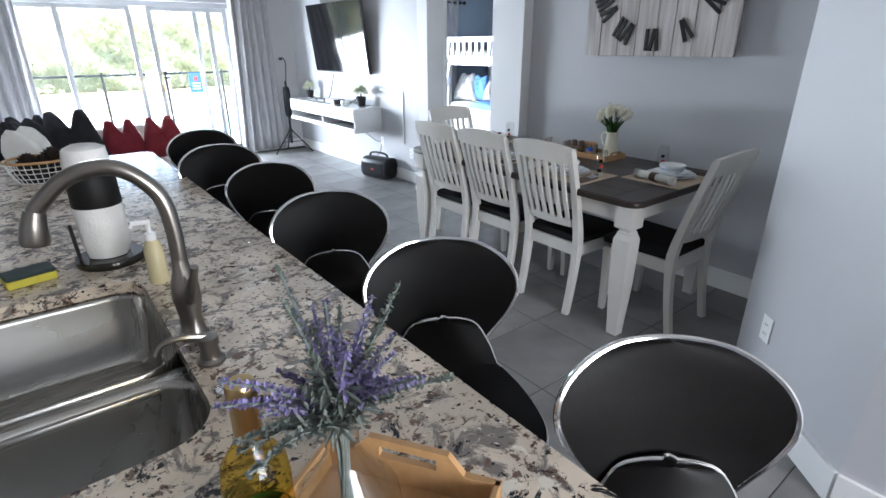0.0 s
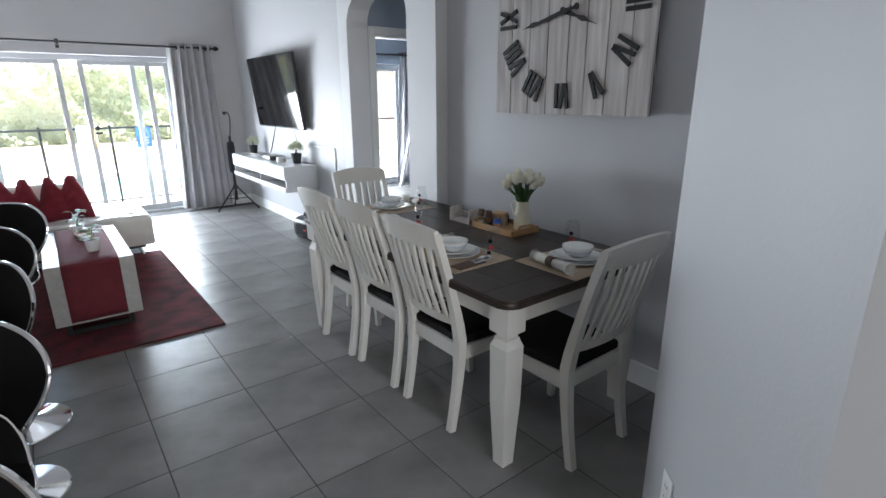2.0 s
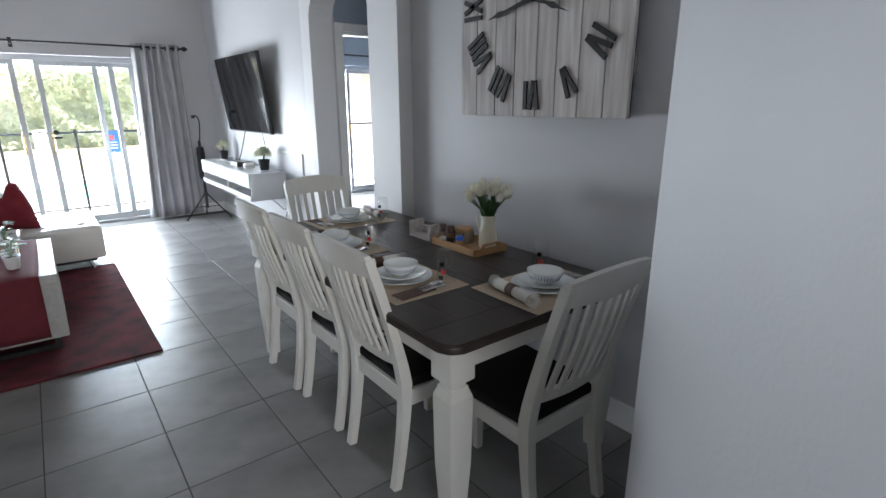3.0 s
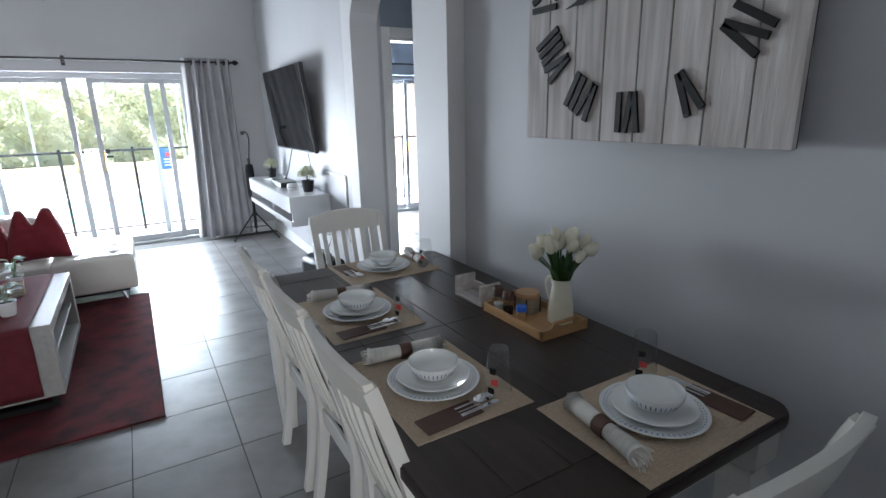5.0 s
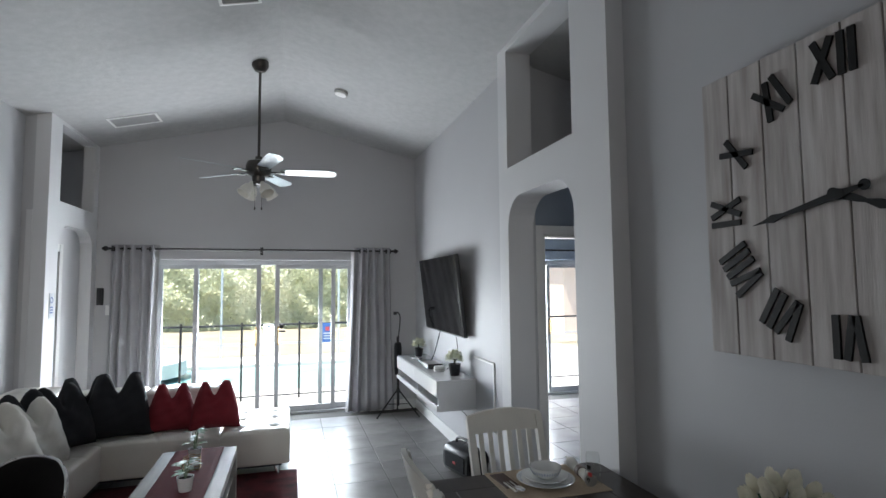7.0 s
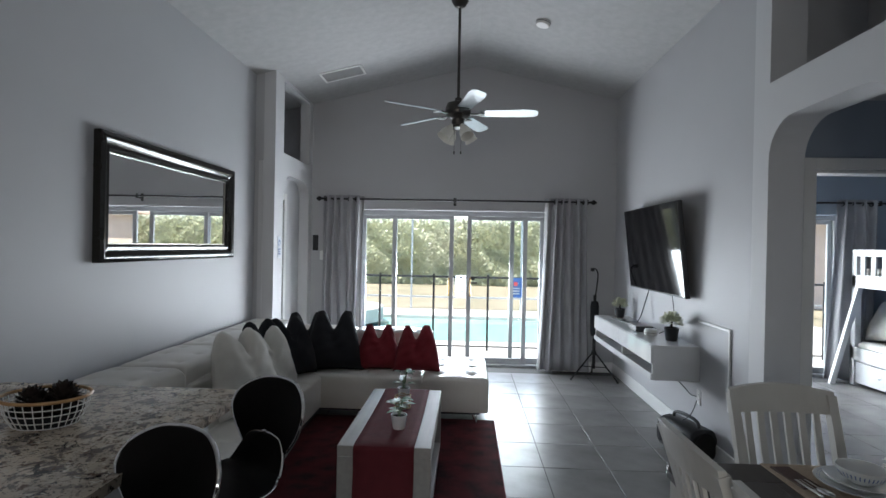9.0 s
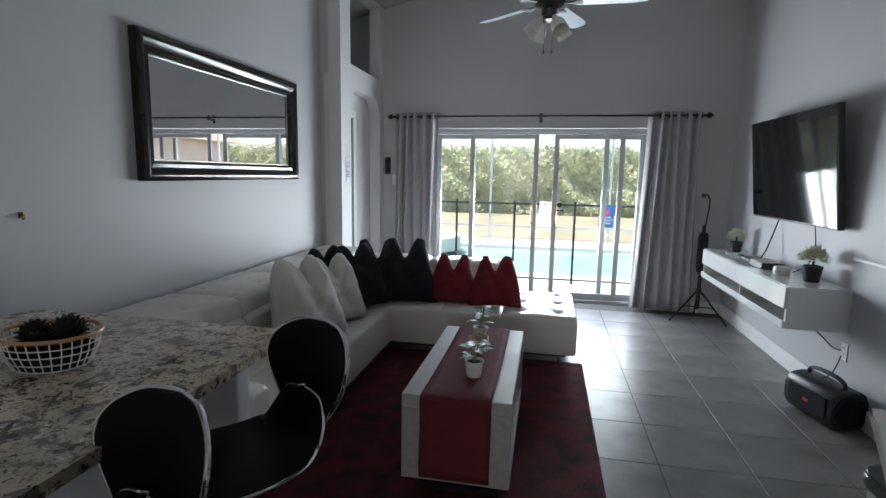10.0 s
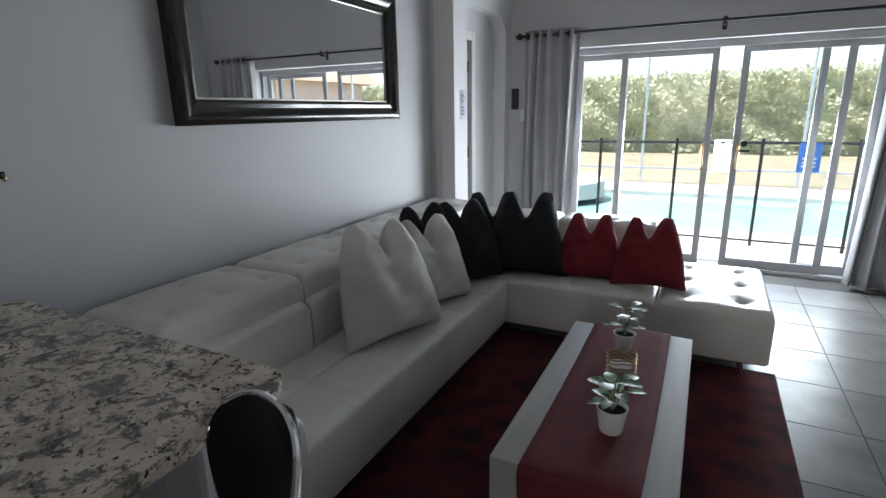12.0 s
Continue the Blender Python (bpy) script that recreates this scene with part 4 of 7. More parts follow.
def dining_table():
    t = thing("dining_table", pose(0, 0, 0), "dining table with dark plank top and white turned legs", "dining table")
    bm = bmesh.new()
    prism(bm, rounded(TX0, TX1, TY0, TY1, 0.06), "z", TZ - 0.034, TZ - 0.006, bevel=0.006)
    part("top_edge", bm, DARK_WOOD, t, smooth=True)
    for y0, y1 in ((TY0 + 0.004, TY0 + 0.15), (TY1 - 0.15, TY1 - 0.004)):
        bm = bmesh.new()
        pts = [p for p in rounded(TX0 + 0.004, TX1 - 0.004, TY0 + 0.004, TY1 - 0.004, 0.058) if y0 - 1e-6 <= p[1] <= y1 + 1e-6]
        pts += [(TX0 + 0.004, y1), (TX1 - 0.004, y1)] if y0 < 2 else [(TX0 + 0.004, y0), (TX1 - 0.004, y0)]
        c = ((TX0 + TX1) / 2, (y0 + y1) / 2)
        pts.sort(key=lambda p: math.atan2(p[1] - c[1], p[0] - c[0]))
        prism(bm, pts, "z", TZ - 0.006, TZ, bevel=0.0015, seg=1)
        part("end_board", bm, DARK_WOOD, t)
    w = (TX1 - TX0 - 0.008) / 6
    for k in range(6):
        for y0, y1 in ((TY0 + 0.152, 2.198), (2.2, TY1 - 0.152)):
            part("plank", boxes((TX0 + 0.004 + k * w + 0.0008, TX0 + 0.004 + (k + 1) * w - 0.0008, y0, y1, TZ - 0.006, TZ - 0.0002), bevel=0.0012, seg=1), DARK_WOOD, t)
    part("apron", boxes((TX0 + 0.06, TX0 + 0.085, TY0 + 0.1, TY1 - 0.1, TZ - 0.13, TZ - 0.034), (TX1 - 0.085, TX1 - 0.06, TY0 + 0.1, TY1 - 0.1, TZ - 0.13, TZ - 0.034), (TX0 + 0.1, TX1 - 0.1, TY0 + 0.06, TY0 + 0.085, TZ - 0.13, TZ - 0.034), (TX0 + 0.1, TX1 - 0.1, TY1 - 0.085, TY1 - 0.06, TZ - 0.13, TZ - 0.034), bevel=0.003, seg=1), CHAIR_PAINT, t)
    for x in (TX0 + 0.075, TX1 - 0.075):
        for y in (TY0 + 0.075, TY1 - 0.075):
            bm = bmesh.new()
            prof = [(0.05, TZ - 0.034), (0.05, TZ - 0.15), (0.044, TZ - 0.156), (0.03, TZ - 0.165), (0.03, TZ - 0.175), (0.036, TZ - 0.178), (0.036, TZ - 0.186), (0.047, TZ - 0.215), (0.047, TZ - 0.235), (0.044, 0.3), (0.032, 0.06), (0.03, 0.0)]
            rings = [[bm.verts.new((x + sx * r, y + sy * r, z)) for sx, sy in ((-1, -1), (-0.86, -1), (0.86, -1), (1, -1), (1, -0.86), (1, 0.86), (1, 1), (0.86, 1), (-0.86, 1), (-1, 1), (-1, 0.86), (-1, -0.86))] for r, z in prof]
            for a, b in zip(rings, rings[1:]):
                for i in range(12):
                    bm.faces.new((a[i], a[(i + 1) % 12], b[(i + 1) % 12], b[i]))
            bm.faces.new(rings[0])
            bm.faces.new(rings[-1])
            part("leg", bm, CHAIR_PAINT, t)


dining_table()


def bar_along(bm, pts, hw, hd, ends=True):
    """A rectangular bar through points: hw half width across x, hd half depth across the run."""
    rings = []
    p = [Vector(q) for q in pts]
    for i, q in enumerate(p):
        d = (p[min(i + 1, len(p) - 1)] - p[max(i - 1, 0)]).normalized()
        n = Vector((0, d.z, -d.y)).normalized() if abs(d.x) < 0.9 else Vector((0, 1, 0))
        s = Vector((1, 0, 0)) if abs(d.x) < 0.9 else Vector((0, 0, 1))
        w = hw[i] if isinstance(hw, (list, tuple)) else hw
        e = hd[i] if isinstance(hd, (list, tuple)) else hd
        rings.append([bm.verts.new(q + s * a * w + n * b * e) for a, b in ((-1, -1), (1, -1), (1, 1), (-1, 1))])
    for a, b in zip(rings, rings[1:]):
        for i in range(4):
            bm.faces.new((a[i], a[(i + 1) % 4], b[(i + 1) % 4], b[i]))
    bm.faces.new(rings[0])
    bm.faces.new(rings[-1])
    return bm


def back_y(z):
    """How far the chair's back leans behind its rear feet at height z."""
    if z < 0.44:
        return 0.03 - 0.055 * (1 - z / 0.44) ** 1.6
    return 0.03 - 0.15 * ((z - 0.44) / 0.55) ** 1.25


def dining_chair():
    c = thing("dining_chair", pose(0, 0, 0), "white slat-back dining chair with dark seat", "dining chair", "chairs round the dining table")
    for s in (-1, 1):
        bm = bmesh.new()
        zs = list(np.linspace(0, 0.97, 16))
        bar_along(bm, [(s * (0.182 + 0.02 * max(0, z - 0.44)), back_y(z), z) for z in zs], [0.017 + 0.003 * math.sin(math.pi * min(1, z / 0.9)) for z in zs], [0.017 + 0.006 * math.exp(-((z - 0.45) / 0.16) ** 2) for z in zs])
        part("rear_leg", bm, CHAIR_PAINT, c)
        bm = bmesh.new()
        bar_along(bm, [(s * 0.185, 0.405, 0), (s * 0.188, 0.4, 0.2), (s * 0.19, 0.4, 0.40)], [0.015, 0.019, 0.022], [0.015, 0.019, 0.022])
        part("front_leg", bm, CHAIR_PAINT, c)
        part("side_rail", boxes((s * 0.19 - 0.011, s * 0.19 + 0.011, 0.05, 0.38, 0.355, 0.425), bevel=0.003, seg=1), CHAIR_PAINT, c)
    part("front_rail", boxes((-0.168, 0.168, 0.388, 0.41, 0.355, 0.425), bevel=0.003, seg=1), CHAIR_PAINT, c)
    part("rear_rail", boxes((-0.166, 0.166, 0.02, 0.042, 0.355, 0.425), bevel=0.003, seg=1), CHAIR_PAINT, c)
    bm = bmesh.new()
    prism(bm, [(-0.19, 0.03), (0.19, 0.03), (0.215, 0.42), (0.2, 0.435), (-0.2, 0.435), (-0.215, 0.42)], "z", 0.425, 0.468, bevel=0.012, seg=3)
    part("seat", bm, SEAT_PAD, c, "black seat pad", smooth=True)
    bm = bmesh.new()
    n = 12
    rows = []
    for i in range(n + 1):
        x = -0.205 + 0.41 * i / n
        k = 1 - (x / 0.205) ** 2
        yb = -0.028 * k
        rows.append([bm.verts.new((x, back_y(z) + yb + dy, z + (0.022 * k if top_ else 0.0))) for z, dy, top_ in ((0.90, -0.013, False), (0.90, 0.013, False), (0.985, 0.011, True), (0.985, -0.011, True))])
    for a, b in zip(rows, rows[1:]):
        for i in range(4):
            bm.faces.new((a[i], a[(i + 1) % 4], b[(i + 1) % 4], b[i]))
    bm.faces.new(rows[0])
    bm.faces.new(rows[-1])
    part("crest_rail", bm, CHAIR_PAINT, c)
    bm = bmesh.new()
    rows = []
    for i in range(n + 1):
        x = -0.17 + 0.34 * i / n
        yb = -0.02 * (1 - (x / 0.17) ** 2)
        rows.append([bm.verts.new((x, back_y(z) + yb + dy, z)) for z, dy in ((0.525, -0.01), (0.525, 0.01), (0.57, 0.01), (0.57, -0.01))])
    for a, b in zip(rows, rows[1:]):
        for i in range(4):
            bm.faces.new((a[i], a[(i + 1) % 4], b[(i + 1) % 4], b[i]))
    bm.faces.new(rows[0])
    bm.faces.new(rows[-1])
    part("lower_rail", bm, CHAIR_PAINT, c)
    for k in range(6):
        x = -0.13 + 0.052 * k
        q = -0.024 * (1 - (x / 0.2) ** 2)
        bm = bmesh.new()
        zs = np.linspace(0.56, 0.915, 8)
        bar_along(bm, [(x * (1 + 0.12 * (z - 0.56)), back_y(z) + q - 0.012 * math.sin(math.pi * (z - 0.56) / 0.355), z) for z in zs], 0.0125, 0.006)
        part("slat", bm, CHAIR_PAINT, c)
    return c


_ch = dining_chair()
CHAIRS = [(2.17, 1.80, -90), (2.17, 2.29, -90), (2.16, 2.75, -90), (2.565, 1.13, 0), (2.665, 3.24, 180)]
for n, (x, y, a) in enumerate(CHAIRS):
    if n == 0:
        _ch.matrix_basis = pose(x, y, 0, 0, 0, a)
    else:
        copy_thing(_ch, pose(x, y, 0, 0, 0, a))


# ---- living room ----
bm = boxes((-0.1, 1.65, 3.50, 5.765, 0.0, 0.012), bevel=0.004, seg=1)
rg = thing("area_rug", pose(0, 0, 0), "worn dark red patterned rug on the tile floor", "rug")
part("weave", bm, RUG, rg)
part("border", boxes((1.63, 1.654, 3.495, 5.77, 0.0, 0.0135), (-0.1, 1.63, 3.495, 3.515, 0.0, 0.0135), (-0.1, 1.63, 5.75, 5.77, 0.0, 0.0135), bevel=0.003, seg=1), RUG, rg, "bound edge")


def coffee_table():
    c = thing("coffee_table", pose(0, 0, 0.0), "grey-washed wood coffee table with open shelf", "coffee table")
    x0, x1, y0, y1 = 0.735, 1.22, 3.82, 4.885
    part("tabletop", boxes((x0, x1, y0, y1, 0.455, 0.51), bevel=0.003, seg=1), WASHED_WOOD, c)
    for a, b in ((y0, y0 + 0.05), (y1 - 0.05, y1)):
        part("end_panel", boxes((x0, x1, a, b, 0.115, 0.455), bevel=0.003, seg=1), WASHED_WOOD, c)
    part("bottom_board", boxes((x0, x1, y0 + 0.05, y1 - 0.05, 0.115, 0.155), bevel=0.003, seg=1), WASHED_WOOD, c)
    part("shelf", boxes((x0 + 0.02, x1 - 0.02, y0 + 0.05, y1 - 0.05, 0.29, 0.31), bevel=0.002, seg=1), WASHED_WOOD, c)
    part("centre_board", boxes((0.96, 0.98, y0 + 0.05, y1 - 0.05, 0.155, 0.29), bevel=0.002, seg=1), WASHED_WOOD, c)
    for y in (y0 + 0.1, y1 - 0.13):
        part("leg_frame", boxes((x0 + 0.05, x0 + 0.08, y, y + 0.03, 0.012, 0.115), (x1 - 0.08, x1 - 0.05, y, y + 0.03, 0.012, 0.115), (x0 + 0.08, x1 - 0.08, y, y + 0.03, 0.012, 0.04), bevel=0.002, seg=1), BLACK_METAL, c, "black metal sled leg")


coffee_table()
rn = thing("table_runner", pose(0, 0, 0), "burgundy cloth runner hanging over the coffee table", "table runner")
bm = bmesh.new()
_pr = [(3.808, 0.135)] + [(3.807 - 0.006 * math.sin(k * 0.9), 0.135 + 0.3625 * k / 8) for k in range(1, 9)] + [(3.812, 0.511), (3.83, 0.5145)] + [(3.83 + 1.04 * k / 12, 0.5142 + 0.0012 * math.sin(k * 2.1)) for k in range(1, 13)] + [(4.893, 0.511), (4.897, 0.49), (4.898, 0.20)]
rows = [[bm.verts.new((x + 0.004 * math.sin(3 * y + 2 * z), y, z)) for x in np.linspace(0.822, 1.135, 9)] for y, z in _pr]
for a, b in zip(rows, rows[1:]):
    for i in range(8):
        bm.faces.new((a[i], a[i + 1], b[i + 1], b[i]))
ob = part("cloth", bm, RUNNER, rn, smooth=True)
md = ob.modifiers.new("cloth", "SOLIDIFY")
md.thickness, md.offset = 0.003, 1


def edge_steps(a, b, r, step=0.016):
    """Stations from a to b, close together within r of either end."""
    near = [r * (1 - math.cos(radians(q))) for q in (0, 18, 36, 54, 72)]
    n = max(4, int((b - a - 2 * r) / step))
    return [a + d for d in near] + [a + r + (b - a - 2 * r) * k / n for k in range(n + 1)] + [b - d for d in reversed(near)]


def cushion(bm, x0, x1, y0, y1, z0, z1, r=0.03, nx=1, ny=1, tuft=0.0, seg=3, buttons=False):
    """A soft block: round edges, a domed top, seams that sink and button dimples."""
    xs, ys = edge_steps(x0, x1, r), edge_steps(y0, y1, r)
    knots = [(x0 + (x1 - x0) * (a + 0.5) / nx, y0 + (y1 - y0) * (b + 0.5) / ny) for a in range(nx) for b in range(ny)]
    top = []
    for x in xs:
        row = []
        for y in ys:
            u, v = (x - x0) / (x1 - x0), (y - y0) / (y1 - y0)
            ex, ey = min(x - x0, x1 - x), min(y - y0, y1 - y)
            z = z1 - sum(r - math.sqrt(max(0.0, r * r - (r - min(e, r)) ** 2)) for e in (ex, ey)) * 0.62
            z += 0.010 * (1 - (2 * u - 1) ** 2) * (1 - (2 * v - 1) ** 2)
            z += 0.003 * math.sin(7 * x + 3 * y) * math.sin(5 * y - 2 * x)
            if tuft and buttons:
                d = min(math.hypot(x - p, y - q) for p, q in knots)
                z -= tuft * (0.6 * math.exp(-(d / 0.022) ** 2) + 0.4 * math.exp(-(d / 0.07) ** 2))
            elif tuft:
                px, py = (u * nx) % 1, (v * ny) % 1
                dx = min(px, 1 - px) * (x1 - x0) / nx if nx > 1 and 0.5 / nx < u < 1 - 0.5 / nx else 9
                dy = min(py, 1 - py) * (y1 - y0) / ny if ny > 1 and 0.5 / ny < v < 1 - 0.5 / ny else 9
                z -= tuft * (math.exp(-(dx / 0.013) ** 2) + math.exp(-(dy / 0.013) ** 2))
            row.append(bm.verts.new((x, y, z)))
        top.append(row)
    gx, gy = len(xs) - 1, len(ys) - 1
    for i in range(gx):
        for j in range(gy):
            bm.faces.new((top[i][j], top[i + 1][j], top[i + 1][j + 1], top[i][j + 1]))
    rim = [top[i][0] for i in range(gx + 1)] + [top[gx][j] for j in range(1, gy + 1)] + [top[i][gy] for i in range(gx - 1, -1, -1)] + [top[0][j] for j in range(gy - 1, 0, -1)]
    n = len(rim)
    last = rim
    for z in (z1 - r * 1.4, (z0 + z1) / 2, z0 + 0.02, z0):
        inset = 0.0 if z > z0 else 0.012
        ring = [bm.verts.new((min(max(v.co.x, x0 + inset), x1 - inset), min(max(v.co.y, y0 + inset), y1 - inset), min(z, v.co.z - 0.001))) for v in rim]
        for i in range(n):
            k = (i + 1) % n
            bm.faces.new((last[i], last[k], ring[k], ring[i]))
        last = ring
    bm.faces.new(last)
    return bm


def sofa():
    s = thing("sectional_sofa", pose(0, 0, 0), "white faux leather L-shaped sectional sofa with tufted seats", "sofa")
    bm = bmesh.new()
    cushion(bm, -0.42, 0.15, 3.72, 5.60, 0.13, 0.42, 0.045, 2, 6, 0.009)
    part("seat", bm, WHITE_LEATHER, s, smooth=True)
    bm = bmesh.new()
    cushion(bm, -0.42, 1.02, 5.58, 6.42, 0.13, 0.42, 0.045, 3, 2, 0.009)
    part("corner_seat", bm, WHITE_LEATHER, s, smooth=True)
    bm = bmesh.new()
    cushion(bm, 1.02, 1.59, 5.575, 6.46, 0.13, 0.425, 0.05, 2, 3, 0.034, buttons=True)
    part("chaise_end", bm, WHITE_LEATHER, s, smooth=True)
    bm = bmesh.new()
    cushion(bm, -0.5, 0.16, 3.58, 3.715, 0.14, 0.55, 0.045)
    part("arm", bm, WHITE_LEATHER, s, smooth=True)
    # back along the wall and its headrests
    part("back_frame", boxes((-0.80, -0.55, 3.58, 6.5, 0.14, 0.60), bevel=0.02), WHITE_LEATHER, s, smooth=True)
    for k in range(4):
        y0 = 3.6 + k * 0.695
        bm = bmesh.new()
        cushion(bm, -0.56, -0.30, y0, y0 + 0.685, 0.40, 0.655, 0.05)
        part("back_cushion", bm, WHITE_LEATHER, s, smooth=True)
        bm = bmesh.new()
        cushion(bm, -0.79, -0.335, y0 + 0.003, y0 + 0.69, 0.60, 0.775, 0.06, 2, 3, 0.02, buttons=True)
        part("headrest", bm, WHITE_LEATHER, s, smooth=True)
    part("rear_back", boxes((-0.55, 1.05, 6.36, 6.56, 0.14, 0.56), bevel=0.02), WHITE_LEATHER, s, smooth=True)
    for x0, x1 in ((-0.50, 0.27), (0.28, 1.05)):
        bm = bmesh.new()
        cushion(bm, x0, x1, 6.24, 6.56, 0.50, 0.70, 0.06, 3, 2, 0.02, buttons=True)
        part("headrest", bm, WHITE_LEATHER, s, smooth=True)
    part("base", boxes((-0.76, 0.10, 3.66, 6.46, 0.06, 0.14), (0.10, 1.52, 5.68, 6.46, 0.085, 0.14)), BLACK_PLASTIC, s, "black recessed base")
    for x, y in ((1.46, 5.72), (1.46, 6.38), (0.05, 3.7), (-0.7, 3.7), (-0.7, 6.4), (0.6, 6.4)):
        bm = bmesh.new()
        z = 0.012 if y < 5.76 and -0.1 < x else 0.0
        tube(bm, [(x, y, 0.1), (x + 0.03, y - 0.02, z)], [0.02, 0.012], 10)
        part("foot", bm, CHROME, s)


sofa()


def pillow(size, mat_, x, y, z, turn, lean, label, chop=0.13, seed=0):
    """A plump cushion set on its edge and chopped, so that two ears stand up."""
    rng = random.Random(seed)
    p = thing("throw_pillow", pose(x, y, z) @ pose(0, 0, 0, lean, 0, turn), label, "pillow", "pillows on the sofa")
    bm = bmesh.new()
    n = 22
    f, b = [], []
    k1, k2, k3 = rng.uniform(0, 6), rng.uniform(0, 6), rng.uniform(-0.12, 0.12)
    for i in range(n + 1):
        rf, rb = [], []
        for j in range(n + 1):
            u, v = -1 + 2 * i / n, -1 + 2 * j / n
            uc = u - k3
            w = (v + 1) / 2
            dent = math.exp(-(uc / 0.36) ** 2) * w ** 2.2
            bulge = (1 - u ** 4) ** 0.6 * (1 - v ** 4) ** 0.6 if abs(u) < 1 and abs(v) < 1 else 0
            pinch = 1 - 0.07 * (1 - u * u) * abs(v) ** 3
            px = u * size / 2 * (1 - 0.06 * (1 - v * v)) * (1 - 0.46 * w ** 1.8) * (1 + 0.02 * math.sin(3 * v + k1))
            pz = (v * pinch + 1) * size / 2 * (1.0 + 0.03 * abs(u) * w) - chop * 1.25 * dent - 0.16 * size * max(0.0, abs(u) - 0.62) * w ** 3
            th = bulge * size * 0.19 * (1.08 - 0.5 * dent) * (1.15 - 0.35 * w)
            wr = (0.006 * math.sin(8 * u + 5 * v + k2) + 0.004 * math.sin(15 * v - 7 * u + k1) + 0.010 * dent * math.sin(14 * u + k2)) * bulge * size / 0.45
            rf.append(bm.verts.new((px, -th - wr - 0.05 * dent * size, pz)))
            rb.append(bm.verts.new((px, th + wr + 0.10 * dent * size, pz)) if 0 < i < n and 0 < j < n else rf[-1])
        f.append(rf)
        b.append(rb)
    for i in range(n):
        for j in range(n):
            bm.faces.new((f[i][j], f[i + 1][j], f[i + 1][j + 1], f[i][j + 1]))
            q = (b[i][j], b[i][j + 1], b[i + 1][j + 1], b[i + 1][j])
            try:
                bm.faces.new(q)
            except ValueError:
                pass
    part("cover", bm, mat_, p, smooth=True)
    part("piping", tube(bmesh.new(), smooth_path([(-size / 2 * 0.97, 0, 0.004), (0, 0, 0.006 + 0.035 * size), (size / 2 * 0.97, 0, 0.004)], 4), 0.003, 5), mat_, p)
    return p


PW, PB, PR = "white plush throw pillow with chopped top", "black cotton throw pillow with chopped top", "dark red throw pillow with chopped top"
pillow(0.57, WHITE_FABRIC, -0.02, 4.56, 0.42, 70, -18, PW, seed=1)
pillow(0.50, WHITE_FABRIC, -0.05, 5.02, 0.42, 66, -14, "white ribbed throw pillow with chopped top", seed=2)
pillow(0.52, BLACK_FABRIC, -0.20, 5.24, 0.42, 70, -10, PB, seed=3)
pillow(0.52, BLACK_FABRIC, -0.05, 5.46, 0.42, 58, -14, PB, seed=4)
pillow(0.50, BLACK_FABRIC, -0.08, 5.90, 0.42, 22, -14, PB, seed=5)
pillow(0.55, BLACK_FABRIC, 0.21, 5.72, 0.42, 10, -18, PB, seed=6)
pillow(0.42, RED_FABRIC, 0.60, 5.80, 0.42, 6, -18, PR, 0.10, seed=7)
pillow(0.43, RED_FABRIC, 0.955, 5.77, 0.42, 4, -20, PR, 0.10, seed=8)


# ---- television, console, mirror, clock ----
tv = thing("television", pose(3.13, 6.16, 1.555) @ pose(0, 0, 0, 0, -6.2, 0), "large black flat television tilted on a wall mount", "television")
part("case", boxes((-0.012, 0.03, -0.7, 0.7, -0.405, 0.405), (0.03, 0.055, -0.4, 0.4, -0.25, 0.25), bevel=0.006), BLACK_PLASTIC, tv)
part("screen", boxes((-0.0145, -0.012, -0.69, 0.69, -0.39, 0.398)), SCREEN, tv, "dark glossy screen")
part("wall_mount", boxes((0.05, 0.16, -0.2, -0.14, -0.15, 0.15), (0.05, 0.16, 0.14, 0.2, -0.15, 0.15)), BLACK_METAL, tv)


def console():
    c = thing("floating_console", pose(0, 0, 0), "white gloss wall-hung media console with open slot", "media console")
    x0, x1, y0, y1, z0, z1 = 2.876, RIGHT, 5.36, 7.18, 0.51, 0.79
    part("top_panel", boxes((x0, x1, y0, y1, z1 - 0.022, z1), bevel=0.002, seg=1), WHITE_GLOSS, c)
    part("bottom_panel", boxes((x0, x1, y0, y1, z0, z0 + 0.022), bevel=0.002, seg=1), WHITE_GLOSS, c)
    for a in (y0, y1 - 0.022):
        part("side_panel", boxes((x0, x1, a, a + 0.022, z0 + 0.022, z1 - 0.022)), WHITE_GLOSS, c)
    part("back_panel", boxes((x1 - 0.02, x1, y0 + 0.022, y1 - 0.022, z0 + 0.022, z1 - 0.022)), BLACK_PLASTIC, c)
    part("shelf", boxes((x0 + 0.02, x1 - 0.02, y0 + 0.022, y1 - 0.022, 0.635, 0.65)), WHITE_GLOSS, c)
    part("divider", boxes((x0 + 0.03, x1 - 0.02, 6.26, 6.28, z0 + 0.022, 0.635)), WHITE_GLOSS, c)
    for a, b in ((y0 + 0.003, 6.268), (6.272, y1 - 0.003)):
        part("drawer_front", boxes((x0 - 0.016, x0 - 0.001, a, b, 0.642, z1 - 0.004), bevel=0.002, seg=1), WHITE_GLOSS, c)
    part("lower_lip", boxes((x0 - 0.016, x0 - 0.001, y0 + 0.003, y1 - 0.003, z0 + 0.002, 0.565), bevel=0.002, seg=1), WHITE_GLOSS, c)


console()


